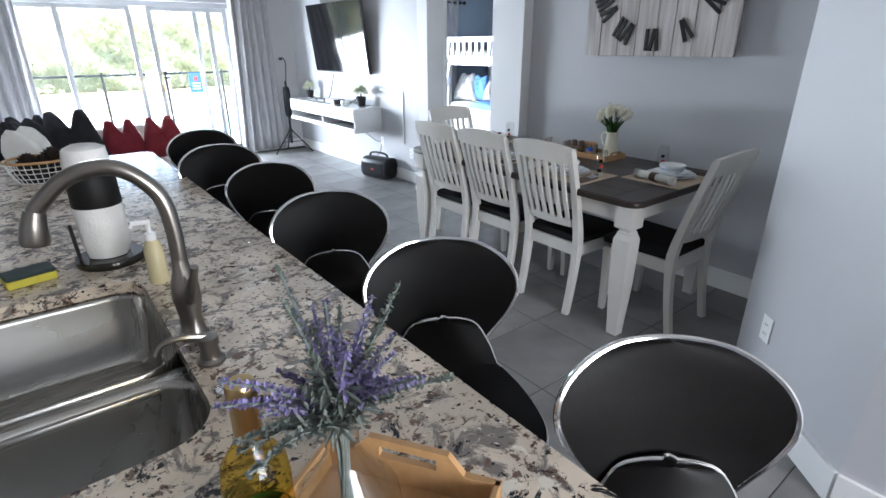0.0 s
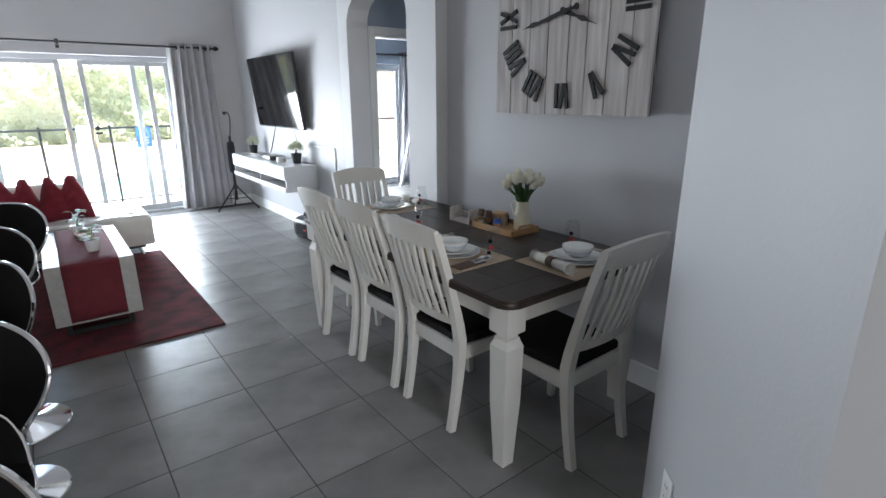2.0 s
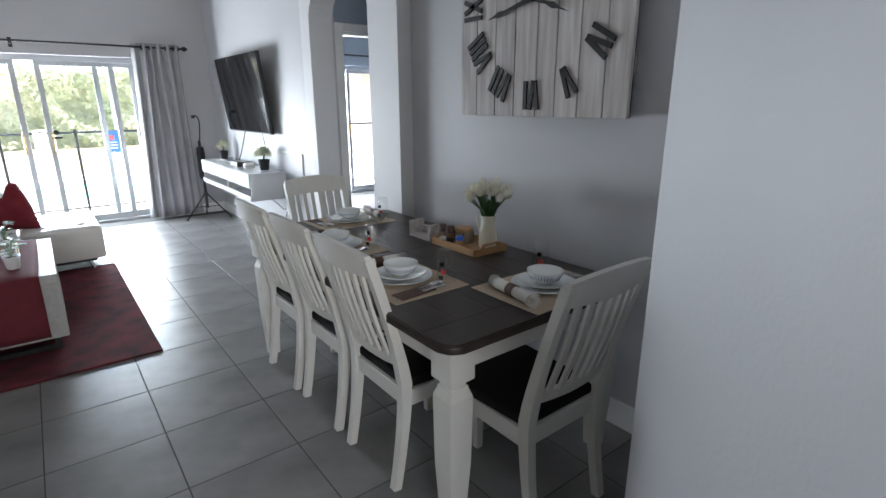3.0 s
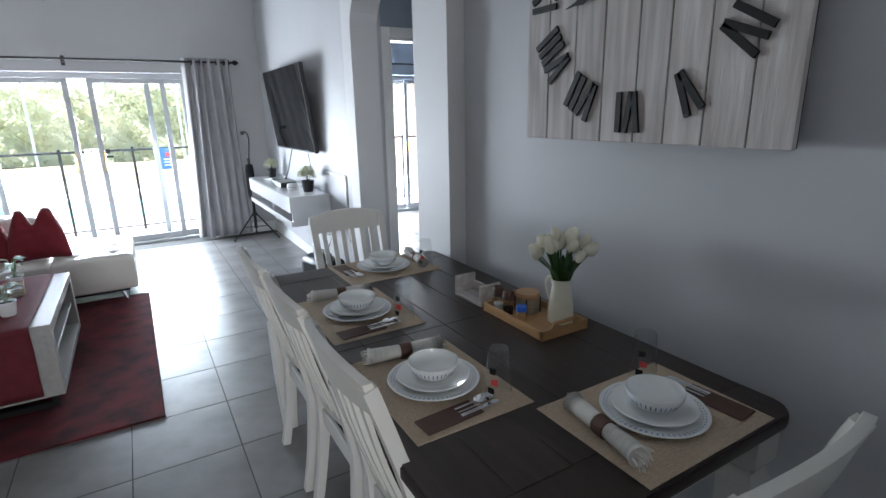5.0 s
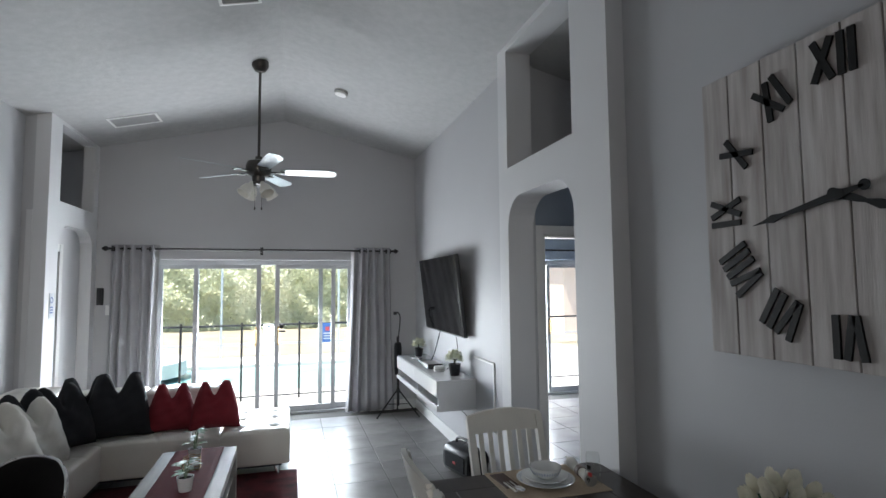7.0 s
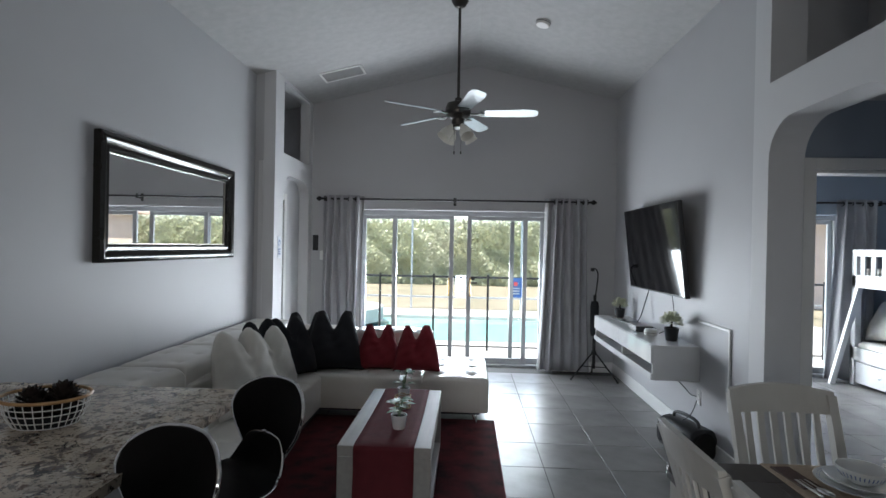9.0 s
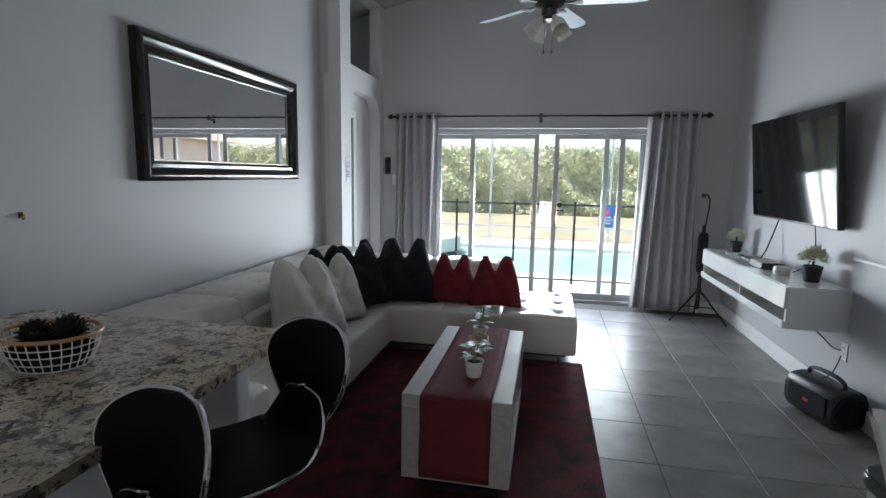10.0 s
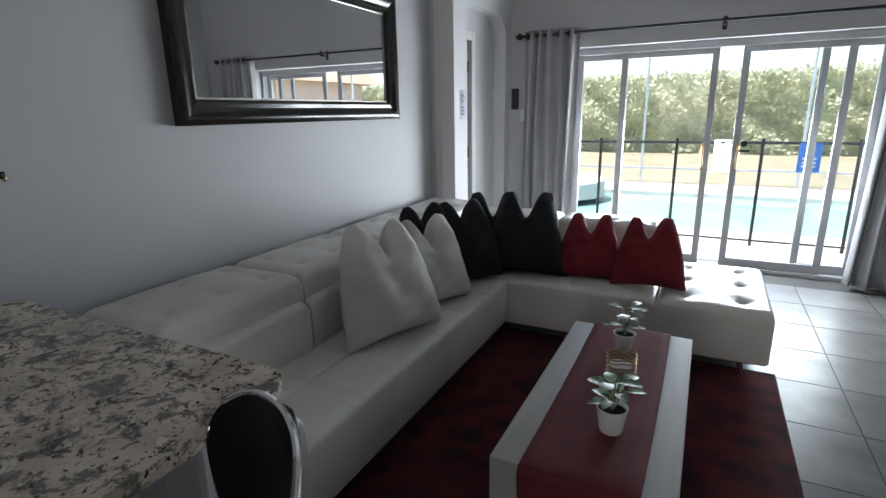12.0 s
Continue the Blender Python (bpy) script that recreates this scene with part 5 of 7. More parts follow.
def wall_mirror():
    m = thing("wall_mirror", pose(LEFT, 0, 0), "wide wall mirror in a moulded black frame", "mirror")
    y0, y1, z0, z1 = 4.145, 5.895, 1.405, 2.2
    prof = [(0.0, 0.0), (0.0, 0.045), (0.02, 0.055), (0.045, 0.05), (0.075, 0.028), (0.095, 0.03), (0.108, 0.02), (0.112, 0.008)]
    for a, b, c, d in (((y0, z0), (y1, z0), (1, 1), (-1, 1)), ((y1, z0), (y1, z1), (-1, 1), (-1, -1)), ((y1, z1), (y0, z1), (-1, -1), (1, -1)), ((y0, z1), (y0, z0), (1, -1), (1, 1))):
        bm = bmesh.new()
        r0 = [bm.verts.new((h, a[0] + c[0] * s, a[1] + c[1] * s)) for s, h in prof]
        r1 = [bm.verts.new((h, b[0] + d[0] * s, b[1] + d[1] * s)) for s, h in prof]
        for i in range(len(prof) - 1):
            bm.faces.new((r0[i], r0[i + 1], r1[i + 1], r1[i]))
        part("frame_rail", bm, BLACK_GLOSS, m, smooth=True)
    part("silver_bead", boxes((0.004, 0.012, y0 + 0.112, y0 + 0.12, z0 + 0.12, z1 - 0.12), (0.004, 0.012, y1 - 0.12, y1 - 0.112, z0 + 0.12, z1 - 0.12), (0.004, 0.012, y0 + 0.112, y1 - 0.112, z0 + 0.112, z0 + 0.12), (0.004, 0.012, y0 + 0.112, y1 - 0.112, z1 - 0.12, z1 - 0.112)), NICKEL, m)
    part("mirror_glass", boxes((0.001, 0.006, y0 + 0.115, y1 - 0.115, z0 + 0.115, z1 - 0.115)), MIRROR, m, "clear mirror glass")


wall_mirror()


def wall_clock():
    S = 1.03
    c = thing("wall_clock", pose(3.199, 1.893, 1.92) @ pose(0, 0, 0, 90, 0, -90), "square whitewashed plank wall clock with black Roman numerals", "wall clock")
    # local: x to the reader's right, y up, z out of the wall
    widths = [0.124, 0.139, 0.133, 0.141, 0.114, 0.128, 0.131, 0.12]
    x = -S / 2
    for w in widths:
        part("plank", boxes((x + 0.002, x + w - 0.002, -S / 2, S / 2, 0.048, 0.068), bevel=0.002, seg=1), PLANK, c)
        x += w
    for y in (-0.3, 0.3):
        part("batten", boxes((-S / 2 + 0.02, S / 2 - 0.02, y - 0.04, y + 0.04, 0.0, 0.040)), PLANK, c)
    part("backing", boxes((-S / 2 + 0.004, S / 2 - 0.004, -S / 2 + 0.004, S / 2 - 0.004, 0.040, 0.047)), BLACK_PAINT, c)
    NUM = ["XII", "I", "II", "III", "IV", "V", "VI", "VII", "VIII", "IX", "X", "XI"]
    H, W = 0.13, 0.021
    for k, text in enumerate(NUM):
        adv = {"I": 0.032, "V": 0.075, "X": 0.08}
        tot = sum(adv[ch] for ch in text)
        bm = bmesh.new()
        cx = -tot / 2

        def stroke(xa, ya, xb, yb):
            d = Vector((xb - xa, yb - ya)).normalized()
            nn = Vector((-d.y, d.x)) * W / 2
            prism(bm, [(xa + nn.x, ya + nn.y), (xa - nn.x, ya - nn.y), (xb - nn.x, yb - nn.y), (xb + nn.x, yb + nn.y)], "z", 0.068, 0.077)
        for ch in text:
            m_ = cx + adv[ch] / 2
            if ch == "I":
                stroke(m_, -H / 2, m_, H / 2)
            elif ch == "V":
                stroke(m_ - 0.024, H / 2, m_ - 0.004, -H / 2)
                stroke(m_ + 0.026, H / 2, m_ + 0.004, -H / 2)
            else:
                stroke(m_ - 0.028, H / 2, m_ + 0.028, -H / 2)
                stroke(m_ + 0.028, H / 2, m_ - 0.028, -H / 2)
            cx += adv[ch]
        a = radians(-30 * k)
        bmesh.ops.transform(bm, matrix=Matrix.Rotation(a, 4, "Z") @ Matrix.Translation((0, 0.418, 0)), verts=bm.verts[:])
        part("numeral", bm, BLACK_PAINT, c)

    def hand(nm, deg, length, tail, z, blob):
        bm = bmesh.new()
        pts = [(0.004, -tail), (0.008, -tail * 0.5), (0.013, 0.0), (0.010, length * 0.25), (0.006, blob - 0.04), (0.014, blob), (0.005, blob + 0.035), (0.0, length)]
        prism(bm, [(a, b) for a, b in pts] + [(-a, b) for a, b in reversed(pts[:-1])], "z", z, z + 0.004)
        lathe(bm, [(0, z - 0.001), (0.017, z - 0.001), (0.017, z + 0.005), (0, z + 0.005)], 16)
        lathe(bm, [(0, z), (0.016, z), (0.016, z + 0.004), (0, z + 0.004)], 14, (0, -tail, 0))
        bmesh.ops.transform(bm, matrix=Matrix.Rotation(radians(-deg), 4, "Z"), verts=bm.verts[:])
        part(nm, bm, BLACK_PAINT, c)
    hand("minute_hand", 258, 0.30, 0.075, 0.084, 0.22)
    hand("hour_hand", 112, 0.22, 0.02, 0.079, 0.12)


wall_clock()


# ---- on the dining table ----
def place_setting(x, y, turn, gx, gy):
    """Mat, plates and bowl, rolled napkin, cutlery in a pouch and an upturned glass; local +y points to the table's middle."""
    base = pose(x, y, TZ, 0, 0, turn)
    m = thing("placemat", base, "tan woven burlap placemat on the dining table", "placemat", "placemats")
    part("weave", boxes((-0.232, 0.232, -0.175, 0.175, 0.0, 0.003), bevel=0.001, seg=1), BURLAP, m)
    at = base @ Matrix.Translation((0, 0.0, 0.004))
    for nm, r, z, lab in (("dinner_plate", 0.132, 0.0, "white dinner plate with a blue dotted rim"), ("salad_plate", 0.105, 0.012, "white salad plate stacked on the dinner plate")):
        p = thing(nm, at @ Matrix.Translation((0, 0, z)), lab, "plate", "stacked plates")
        bm = bmesh.new()
        lathe(bm, [(0, 0), (r * 0.6, 0), (r * 0.66, 0.003), (r * 0.97, 0.015), (r, 0.0175), (r * 0.985, 0.019), (r * 0.66, 0.008), (r * 0.6, 0.005), (0, 0.005)], 40)
        part("dish", bm, PORCELAIN, p, smooth=True)
        if nm == "dinner_plate":
            bm = bmesh.new()
            for k in range(60):
                for q in (0.86, 0.91):
                    a = 2 * math.pi * k / 60
                    c = (r * q * math.cos(a), r * q * math.sin(a), 0.0145 + (q - 0.86) * 0.045)
                    v = [bm.verts.new((c[0] + 0.0018 * dx, c[1] + 0.0018 * dy, c[2] + 0.0006)) for dx, dy in ((-1, -1), (1, -1), (1, 1), (-1, 1))]
                    bm.faces.new(v)
            part("rim_dots", bm, SIGN_BLUE, p, "blue dotted band")
    b = thing("cereal_bowl", at @ Matrix.Translation((0, 0, 0.019)) @ Matrix.Diagonal((0.9, 0.9, 1.0, 1)), "white cereal bowl with a dotted band", "bowl", "bowls")
    bm = bmesh.new()
    lathe(bm, [(0, 0), (0.036, 0), (0.038, 0.004), (0.064, 0.016), (0.077, 0.038), (0.080, 0.050), (0.0775, 0.050), (0.074, 0.038), (0.061, 0.019), (0.036, 0.007), (0, 0.006)], 36)
    part("dish", bm, PORCELAIN, b, smooth=True)
    bm = bmesh.new()
    for k in range(36):
        a = 2 * math.pi * k / 36
        u = Vector((math.cos(a), math.sin(a), 0))
        t_ = Vector((-u.y, u.x, 0)) * 0.0016
        v = [bm.verts.new(u * rr + t_ * s + Vector((0, 0, zz))) for rr, zz, s in ((0.0685, 0.022, -1), (0.0685, 0.022, 1), (0.0778, 0.037, 1), (0.0778, 0.037, -1))]
        bm.faces.new(v)
    part("band", bm, SIGN_BLUE, b, "short blue strokes")
    n = thing("napkin_roll", base @ pose(-0.18, 0.0, 0.0295, 0, 0, 82), "striped linen napkin rolled in a brown leather ring", "napkin", "napkins")
    bm = bmesh.new()
    tube(bm, [(-0.12, 0.004, 0), (-0.105, 0, 0), (-0.05, 0, 0), (0.0, 0, 0), (0.05, 0, 0), (0.105, 0, 0), (0.12, -0.004, 0)], [0.026, 0.0235, 0.0215, 0.0195, 0.022, 0.0225, 0.0265], 16)
    rngn = random.Random(int(100 * (x + y)))
    for e in (-0.12, 0.118):
        for k in range(26):
            a, q = rngn.uniform(0, 6.28), rngn.uniform(0.004, 0.026)
            out = math.copysign(rngn.uniform(0.008, 0.02), e)
            tube(bm, [(e, q * math.cos(a), q * math.sin(a)), (e + out * 0.6, 1.15 * q * math.cos(a), 1.1 * q * math.sin(a)), (e + out, 1.3 * q * math.cos(a + 0.2), 1.05 * q * math.sin(a) - 0.003)], 0.0016, 4)
    part("cloth", bm, NAPKIN, n, smooth=True)
    bm = bmesh.new()
    tube(bm, [(-0.018, 0, 0), (0.018, 0, 0)], 0.0245, 16)
    part("ring", bm, BROWN_LEATHER, n, "brown leather ring", smooth=True)
    q = thing("cutlery_pouch", base @ pose(0.175, -0.03, 0.004, 0, 0, 4), "brown leather pouch holding steel cutlery", "cutlery", "cutlery pouches")
    part("pouch", boxes((-0.035, 0.035, -0.11, 0.06, 0, 0.005), bevel=0.002, seg=1), BROWN_LEATHER, q)
    bm = bmesh.new()
    lathe(bm, [(0, 0.0), (0.014, 0.002), (0.02, 0.006), (0.014, 0.009), (0, 0.0095)], 18)
    bmesh.ops.scale(bm, vec=(1, 1.6, 1), verts=bm.verts[:])
    bmesh.ops.translate(bm, vec=(-0.012, 0.095, 0.004), verts=bm.verts[:])
    box(bm, -0.0155, -0.0085, 0.0, 0.075, 0.006, 0.0085)
    part("spoon", bm, CHROME, q, smooth=True)
    part("knife", boxes((0.012, 0.024, 0.0, 0.12, 0.005, 0.0075), bevel=0.001, seg=1), CHROME, q)
    bm = boxes((0.002, 0.007, 0.0, 0.075, 0.0055, 0.008))
    for k in range(4):
        box(bm, -0.004 + 0.0045 * k, -0.0015 + 0.0045 * k, 0.075, 0.115, 0.0055, 0.0075)
    part("fork", bm, CHROME, q)
    g = thing("drinking_glass", pose(gx, gy, TZ + 0.0035), "clear upturned drinking glass with red and black decal", "glass", "glasses")
    bm = bmesh.new()
    lathe(bm, [(0.0385, 0), (0.034, 0.07), (0.0285, 0.135), (0.026, 0.14), (0, 0.14)], 28)
    part("tumbler", bm, CLEAR, g, smooth=True)
    for z, a0, m_ in ((0.03, 200, BLACK_PAINT), (0.055, 215, SIGN_RED), (0.085, 205, BLACK_PAINT)):
        bm = bmesh.new()
        rr = 0.0395 - 0.07 * z
        rows = [[bm.verts.new((rr * math.cos(radians(a0 + da)), rr * math.sin(radians(a0 + da)), z + dz)) for da in (-16, -6, 6, 16)] for dz in (-0.009, 0.0, 0.009)]
        for p_, q_ in zip(rows, rows[1:]):
            for i in range(3):
                bm.faces.new((p_[i], p_[i + 1], q_[i + 1], q_[i]))
        part("decal", bm, m_, g)


place_setting(2.37, 2.48, -90, 2.496, 2.332)
place_setting(2.354, 1.86, -90, 2.467, 1.704)
place_setting(2.70, 2.965, 180, 2.88, 2.86)
place_setting(2.744, 1.425, 0, 2.872, 1.559)


def bamboo_tray(name, m, w, d, h, label):
    t = thing(name, m, label, "tray")
    part("board", boxes((-w / 2 + 0.01, w / 2 - 0.01, -d / 2 + 0.01, d / 2 - 0.01, 0, 0.008)), BAMBOO, t)
    for s in (-1, 1):
        part("side", boxes((-w / 2, w / 2, s * (d / 2 - 0.005) - 0.005, s * (d / 2 - 0.005) + 0.005, 0, h), bevel=0.002, seg=1), BAMBOO, t)
        bm = bmesh.new()
        hi = h * 1.55
        out = [(-d / 2, 0), (d / 2, 0), (d / 2, h), (d / 2 * 0.62, h), (d / 2 * 0.45, hi), (-d / 2 * 0.45, hi), (-d / 2 * 0.62, h), (-d / 2, h)]
        slot = 0.042 if d < 0.3 else 0.055
        s0, s1 = h * 0.95, h * 1.3
        x_ = s * (w / 2 - 0.005)
        ys = [-d / 2, -d / 2 * 0.62, -d / 2 * 0.45, -slot, slot, d / 2 * 0.45, d / 2 * 0.62, d / 2]
        prism(bm, [(-d / 2, 0), (d / 2, 0), (d / 2, h), (d / 2 * 0.62, h), (slot, s0), (-slot, s0), (-d / 2 * 0.62, h), (-d / 2, h)], "x", x_ - 0.005, x_ + 0.005)
        prism(bm, [(-slot, s1), (slot, s1), (d / 2 * 0.45, hi), (-d / 2 * 0.45, hi)], "x", x_ - 0.005, x_ + 0.005)
        for e in (-1, 1):
            prism(bm, [(e * slot, s0), (e * d / 2 * 0.62, h), (e * d / 2 * 0.45, hi), (e * slot, s1)], "x", x_ - 0.005, x_ + 0.005)
        part("handle_end", bm, BAMBOO, t)
    return t


bamboo_tray("condiment_tray", pose(2.895, 2.065, TZ, 0, 0, 90), 0.34, 0.21, 0.035, "bamboo condiment tray on the dining table")


def shaker(x, y, fill, label):
    s = thing("grinder", pose(x, y, TZ + 0.0085), label, "grinder", "salt and pepper")
    bm = bmesh.new()
    lathe(bm, [(0, 0), (0.02, 0), (0.021, 0.03), (0.018, 0.06), (0, 0.06)], 18)
    part("glass_body", bm, CLEAR, s, smooth=True)
    bm = bmesh.new()
    lathe(bm, [(0, 0.002), (0.018, 0.002), (0.0185, 0.028), (0, 0.03)], 16)
    part("contents", bm, fill, s)
    bm = bmesh.new()
    lathe(bm, [(0.019, 0.058), (0.022, 0.06), (0.022, 0.085), (0.018, 0.094), (0, 0.096)], 18)
    part("cap", bm, BROWN_LEATHER, s, "brown wooden cap", smooth=True)


shaker(2.83, 2.19, SALT, "salt grinder with a brown cap on the tray")
shaker(2.835, 2.135, CONE, "pepper grinder with a brown cap on the tray")
jr = thing("seasoning_jar", pose(2.84, 2.065, TZ + 0.0085), "small jar with a bright blue cap", "jar")
bm = bmesh.new()
lathe(bm, [(0, 0), (0.018, 0), (0.018, 0.035), (0, 0.035)], 16)
part("body", bm, BAMBOO, jr, smooth=True)
bm = bmesh.new()
lathe(bm, [(0, 0.055), (0.019, 0.055), (0.02, 0.05), (0.02, 0.0351), (0, 0.0351)], 16)
part("cap", bm, BLUE_PLASTIC, jr, "bright blue cap", smooth=True)
sj = thing("sugar_jar", pose(2.915, 2.12, TZ + 0.0085), "glass sugar jar with wooden lid in a wire cage", "jar")
bm = bmesh.new()
lathe(bm, [(0, 0), (0.042, 0), (0.044, 0.02), (0.044, 0.055), (0.04, 0.062), (0, 0.062)], 22)
part("body", bm, WICKER, sj, smooth=True)
bm = bmesh.new()
lathe(bm, [(0, 0.0622), (0.046, 0.0622), (0.047, 0.07), (0.044, 0.078), (0, 0.078)], 22)
part("lid", bm, BAMBOO, sj, "round wooden lid", smooth=True)
for k in range(4):
    a = radians(45 + 90 * k)
    bm = bmesh.new()
    tube(bm, [(0.0475 * math.cos(a), 0.0475 * math.sin(a), 0), (0.0475 * math.cos(a), 0.0475 * math.sin(a), 0.062)], 0.0025, 6)
    part("wire", bm, BLACK_METAL, sj)
nh = thing("napkin_holder", pose(2.845, 2.355, TZ, 0, 0, 2), "whitewashed wooden napkin holder with open ends", "napkin holder")
for nm, b_ in (("base", (-0.05, 0.05, -0.09, 0.09, 0, 0.012)), ("end", (-0.05, 0.05, -0.09, -0.078, 0.012, 0.085)), ("end", (-0.05, 0.05, 0.078, 0.09, 0.012, 0.085)), ("side", (0.04, 0.05, -0.078, 0.078, 0.012, 0.05))):
    part(nm, boxes(b_, bevel=0.002, seg=1), PLANK, nh)


def leaf(bm, base, d, length, width, droop=0.2, up=(0, 0, 1)):
    """One pointed, cupped leaf from base along d."""
    d = Vector(d).normalized()
    side = d.cross(Vector(up))
    side = side.normalized() if side.length > 1e-3 else Vector((1, 0, 0))
    nrm = side.cross(d)
    rows = []
    for k, (t, w) in enumerate(((0, 0.12), (0.25, 0.8), (0.55, 1.0), (0.8, 0.6), (1.0, 0.02))):
        c = Vector(base) + d * length * t - Vector((0, 0, 1)) * droop * length * t * t
        rows.append([bm.verts.new(c - side * width / 2 * w + nrm * width * 0.12 * w), bm.verts.new(c), bm.verts.new(c + side * width / 2 * w + nrm * width * 0.12 * w)])
    for a, b in zip(rows, rows[1:]):
        bm.faces.new((a[0], a[1], b[1], b[0]))
        bm.faces.new((a[1], a[2], b[2], b[1]))


def tulips():
    v = thing("white_pitcher", pose(2.955, 1.985, TZ + 0.0085), "cream enamel pitcher used as a flower vase", "pitcher")
    bm = bmesh.new()
    lathe(bm, [(0, 0), (0.045, 0), (0.047, 0.01), (0.044, 0.06), (0.036, 0.11), (0.033, 0.135), (0.04, 0.16), (0.038, 0.16), (0.031, 0.135), (0.033, 0.11), (0, 0.1)], 26)
    part("body", bm, PETAL, v, smooth=True)
    bm = bmesh.new()
    tube(bm, smooth_path([(0.0, 0.034, 0.145), (0, 0.065, 0.15), (0, 0.08, 0.12), (0, 0.065, 0.075), (0, 0.043, 0.06)], 5), 0.005, 8)
    part("handle", bm, PETAL, v, smooth=True)
    f = thing("tulip_bouquet", pose(2.955, 1.985, TZ + 0.14), "bouquet of cream tulips with dark green leaves", "flowers")
    rng = random.Random(4)
    for k in range(26):
        a, r = rng.uniform(0, 6.28), math.sqrt(rng.random()) * 0.085
        x, y, z = r * math.cos(a), r * math.sin(a), 0.14 - 6 * r * r + rng.uniform(-0.02, 0.025)
        bm = bmesh.new()
        tube(bm, [(x * 0.12, y * 0.12, -0.03), (x * 0.5, y * 0.5, 0.06), (x, y, z)], 0.0028, 5)
        part("stem", bm, LEAF, f)
        bm = bmesh.new()
        s = rng.uniform(0.9, 1.15)
        lathe(bm, [(0, 0), (0.011, 0.003), (0.0185, 0.016), (0.0175, 0.032), (0.010, 0.046), (0.004, 0.05), (0, 0.046)], 9)
        for vv in bm.verts:
            vv.co.z += 0.004 * math.sin(3 * math.atan2(vv.co.y, vv.co.x)) * (vv.co.z / 0.05)
        bmesh.ops.transform(bm, matrix=Matrix.Translation((x, y, z)) @ Matrix.Rotation(r * 7, 4, Vector((-math.sin(a), math.cos(a), 0.001))) @ Matrix.Scale(s, 4), verts=bm.verts[:])
        part("bloom", bm, PETAL, f, smooth=True)
    for k in range(22):
        a = rng.uniform(0, 6.28)
        bm = bmesh.new()
        leaf(bm, (0.01 * math.cos(a), 0.01 * math.sin(a), 0.0), (0.5 * math.cos(a), 0.5 * math.sin(a), 1), rng.uniform(0.10, 0.16), 0.03, 0.15)
        part("leaf", bm, LEAF, f, smooth=True)


tulips()


# ---- potted plants ----
def potted_plant(m, r, h, leaves, size, mat_, pot_mat, label, pot_label, tall, bushy=False, seed=0):
    p = thing("potted_plant", m, label, "potted plant")
    rng = random.Random(seed)
    bm = bmesh.new()
    lathe(bm, [(0, 0), (r * 0.72, 0), (r * 0.78, h * 0.1), (r, h * 0.95), (r * 1.03, h), (r * 0.92, h), (r * 0.88, h * 0.85), (0, h * 0.85)], 22)
    part("pot", bm, pot_mat, p, pot_label, smooth=True)
    bm = bmesh.new()
    lathe(bm, [(r * 0.88, h * 0.86), (0, h * 0.88)], 16)
    part("soil", bm, SOIL, p)
    if bushy:
        bm = bmesh.new()
        for k in range(leaves):
            u, a = rng.uniform(-0.1, 1), rng.uniform(0, 6.28)
            q = math.sqrt(1 - u * u) if abs(u) < 1 else 0
            d = Vector((q * math.cos(a), q * math.sin(a), u))
            c = Vector((0, 0, h + tall * 0.35)) + d * tall * rng.uniform(0.45, 0.95)
            leaf(bm, c, d + Vector((rng.uniform(-0.6, 0.6), rng.uniform(-0.6, 0.6), rng.uniform(-0.2, 0.6))), size, size * 0.5, 0.1)
        part("foliage", bm, mat_, p)
        bm = bmesh.new()
        tube(bm, [(0, 0, h * 0.8), (0, 0, h + tall * 0.5)], 0.008, 6)
        part("stem", bm, SOIL, p)
    else:
        for k in range(leaves):
            a = rng.uniform(0, 6.28)
            z = h + tall * rng.uniform(0.15, 0.9)
            e = Vector((0.3 * tall * math.cos(a) * rng.random(), 0.3 * tall * math.sin(a) * rng.random(), z))
            bm = bmesh.new()
            tube(bm, [(0, 0, h * 0.85), tuple(e * 0.5 + Vector((0, 0, h * 0.4))), tuple(e)], 0.0022, 5)
            leaf(bm, e, (math.cos(a), math.sin(a), 0.35), size * rng.uniform(0.8, 1.2), size * 0.55, 0.3)
            part("leaf", bm, mat_, p, smooth=True)
    return p


potted_plant(pose(1.02, 4.08, 0.5165), 0.045, 0.078, 14, 0.075, PALE_LEAF, PORCELAIN, "small variegated plant in a white pot on the runner", "ribbed white pot", 0.10, seed=1)
potted_plant(pose(0.975, 4.66, 0.5165), 0.042, 0.07, 13, 0.07, PALE_LEAF, PORCELAIN, "small leafy plant in a white pot on the runner", "white pot", 0.12, seed=2)
potted_plant(pose(3.11, 5.60, 0.79), 0.06, 0.11, 330, 0.036, HEDGE, BLACK_PLASTIC, "bushy green plant in a black pot on the console", "matte black pot", 0.09, True, seed=3)
potted_plant(pose(3.10, 7.02, 0.79), 0.055, 0.10, 300, 0.034, HEDGE, BLACK_PLASTIC, "bushy green plant in a black pot near the curtain", "matte black pot", 0.085, True, seed=4)

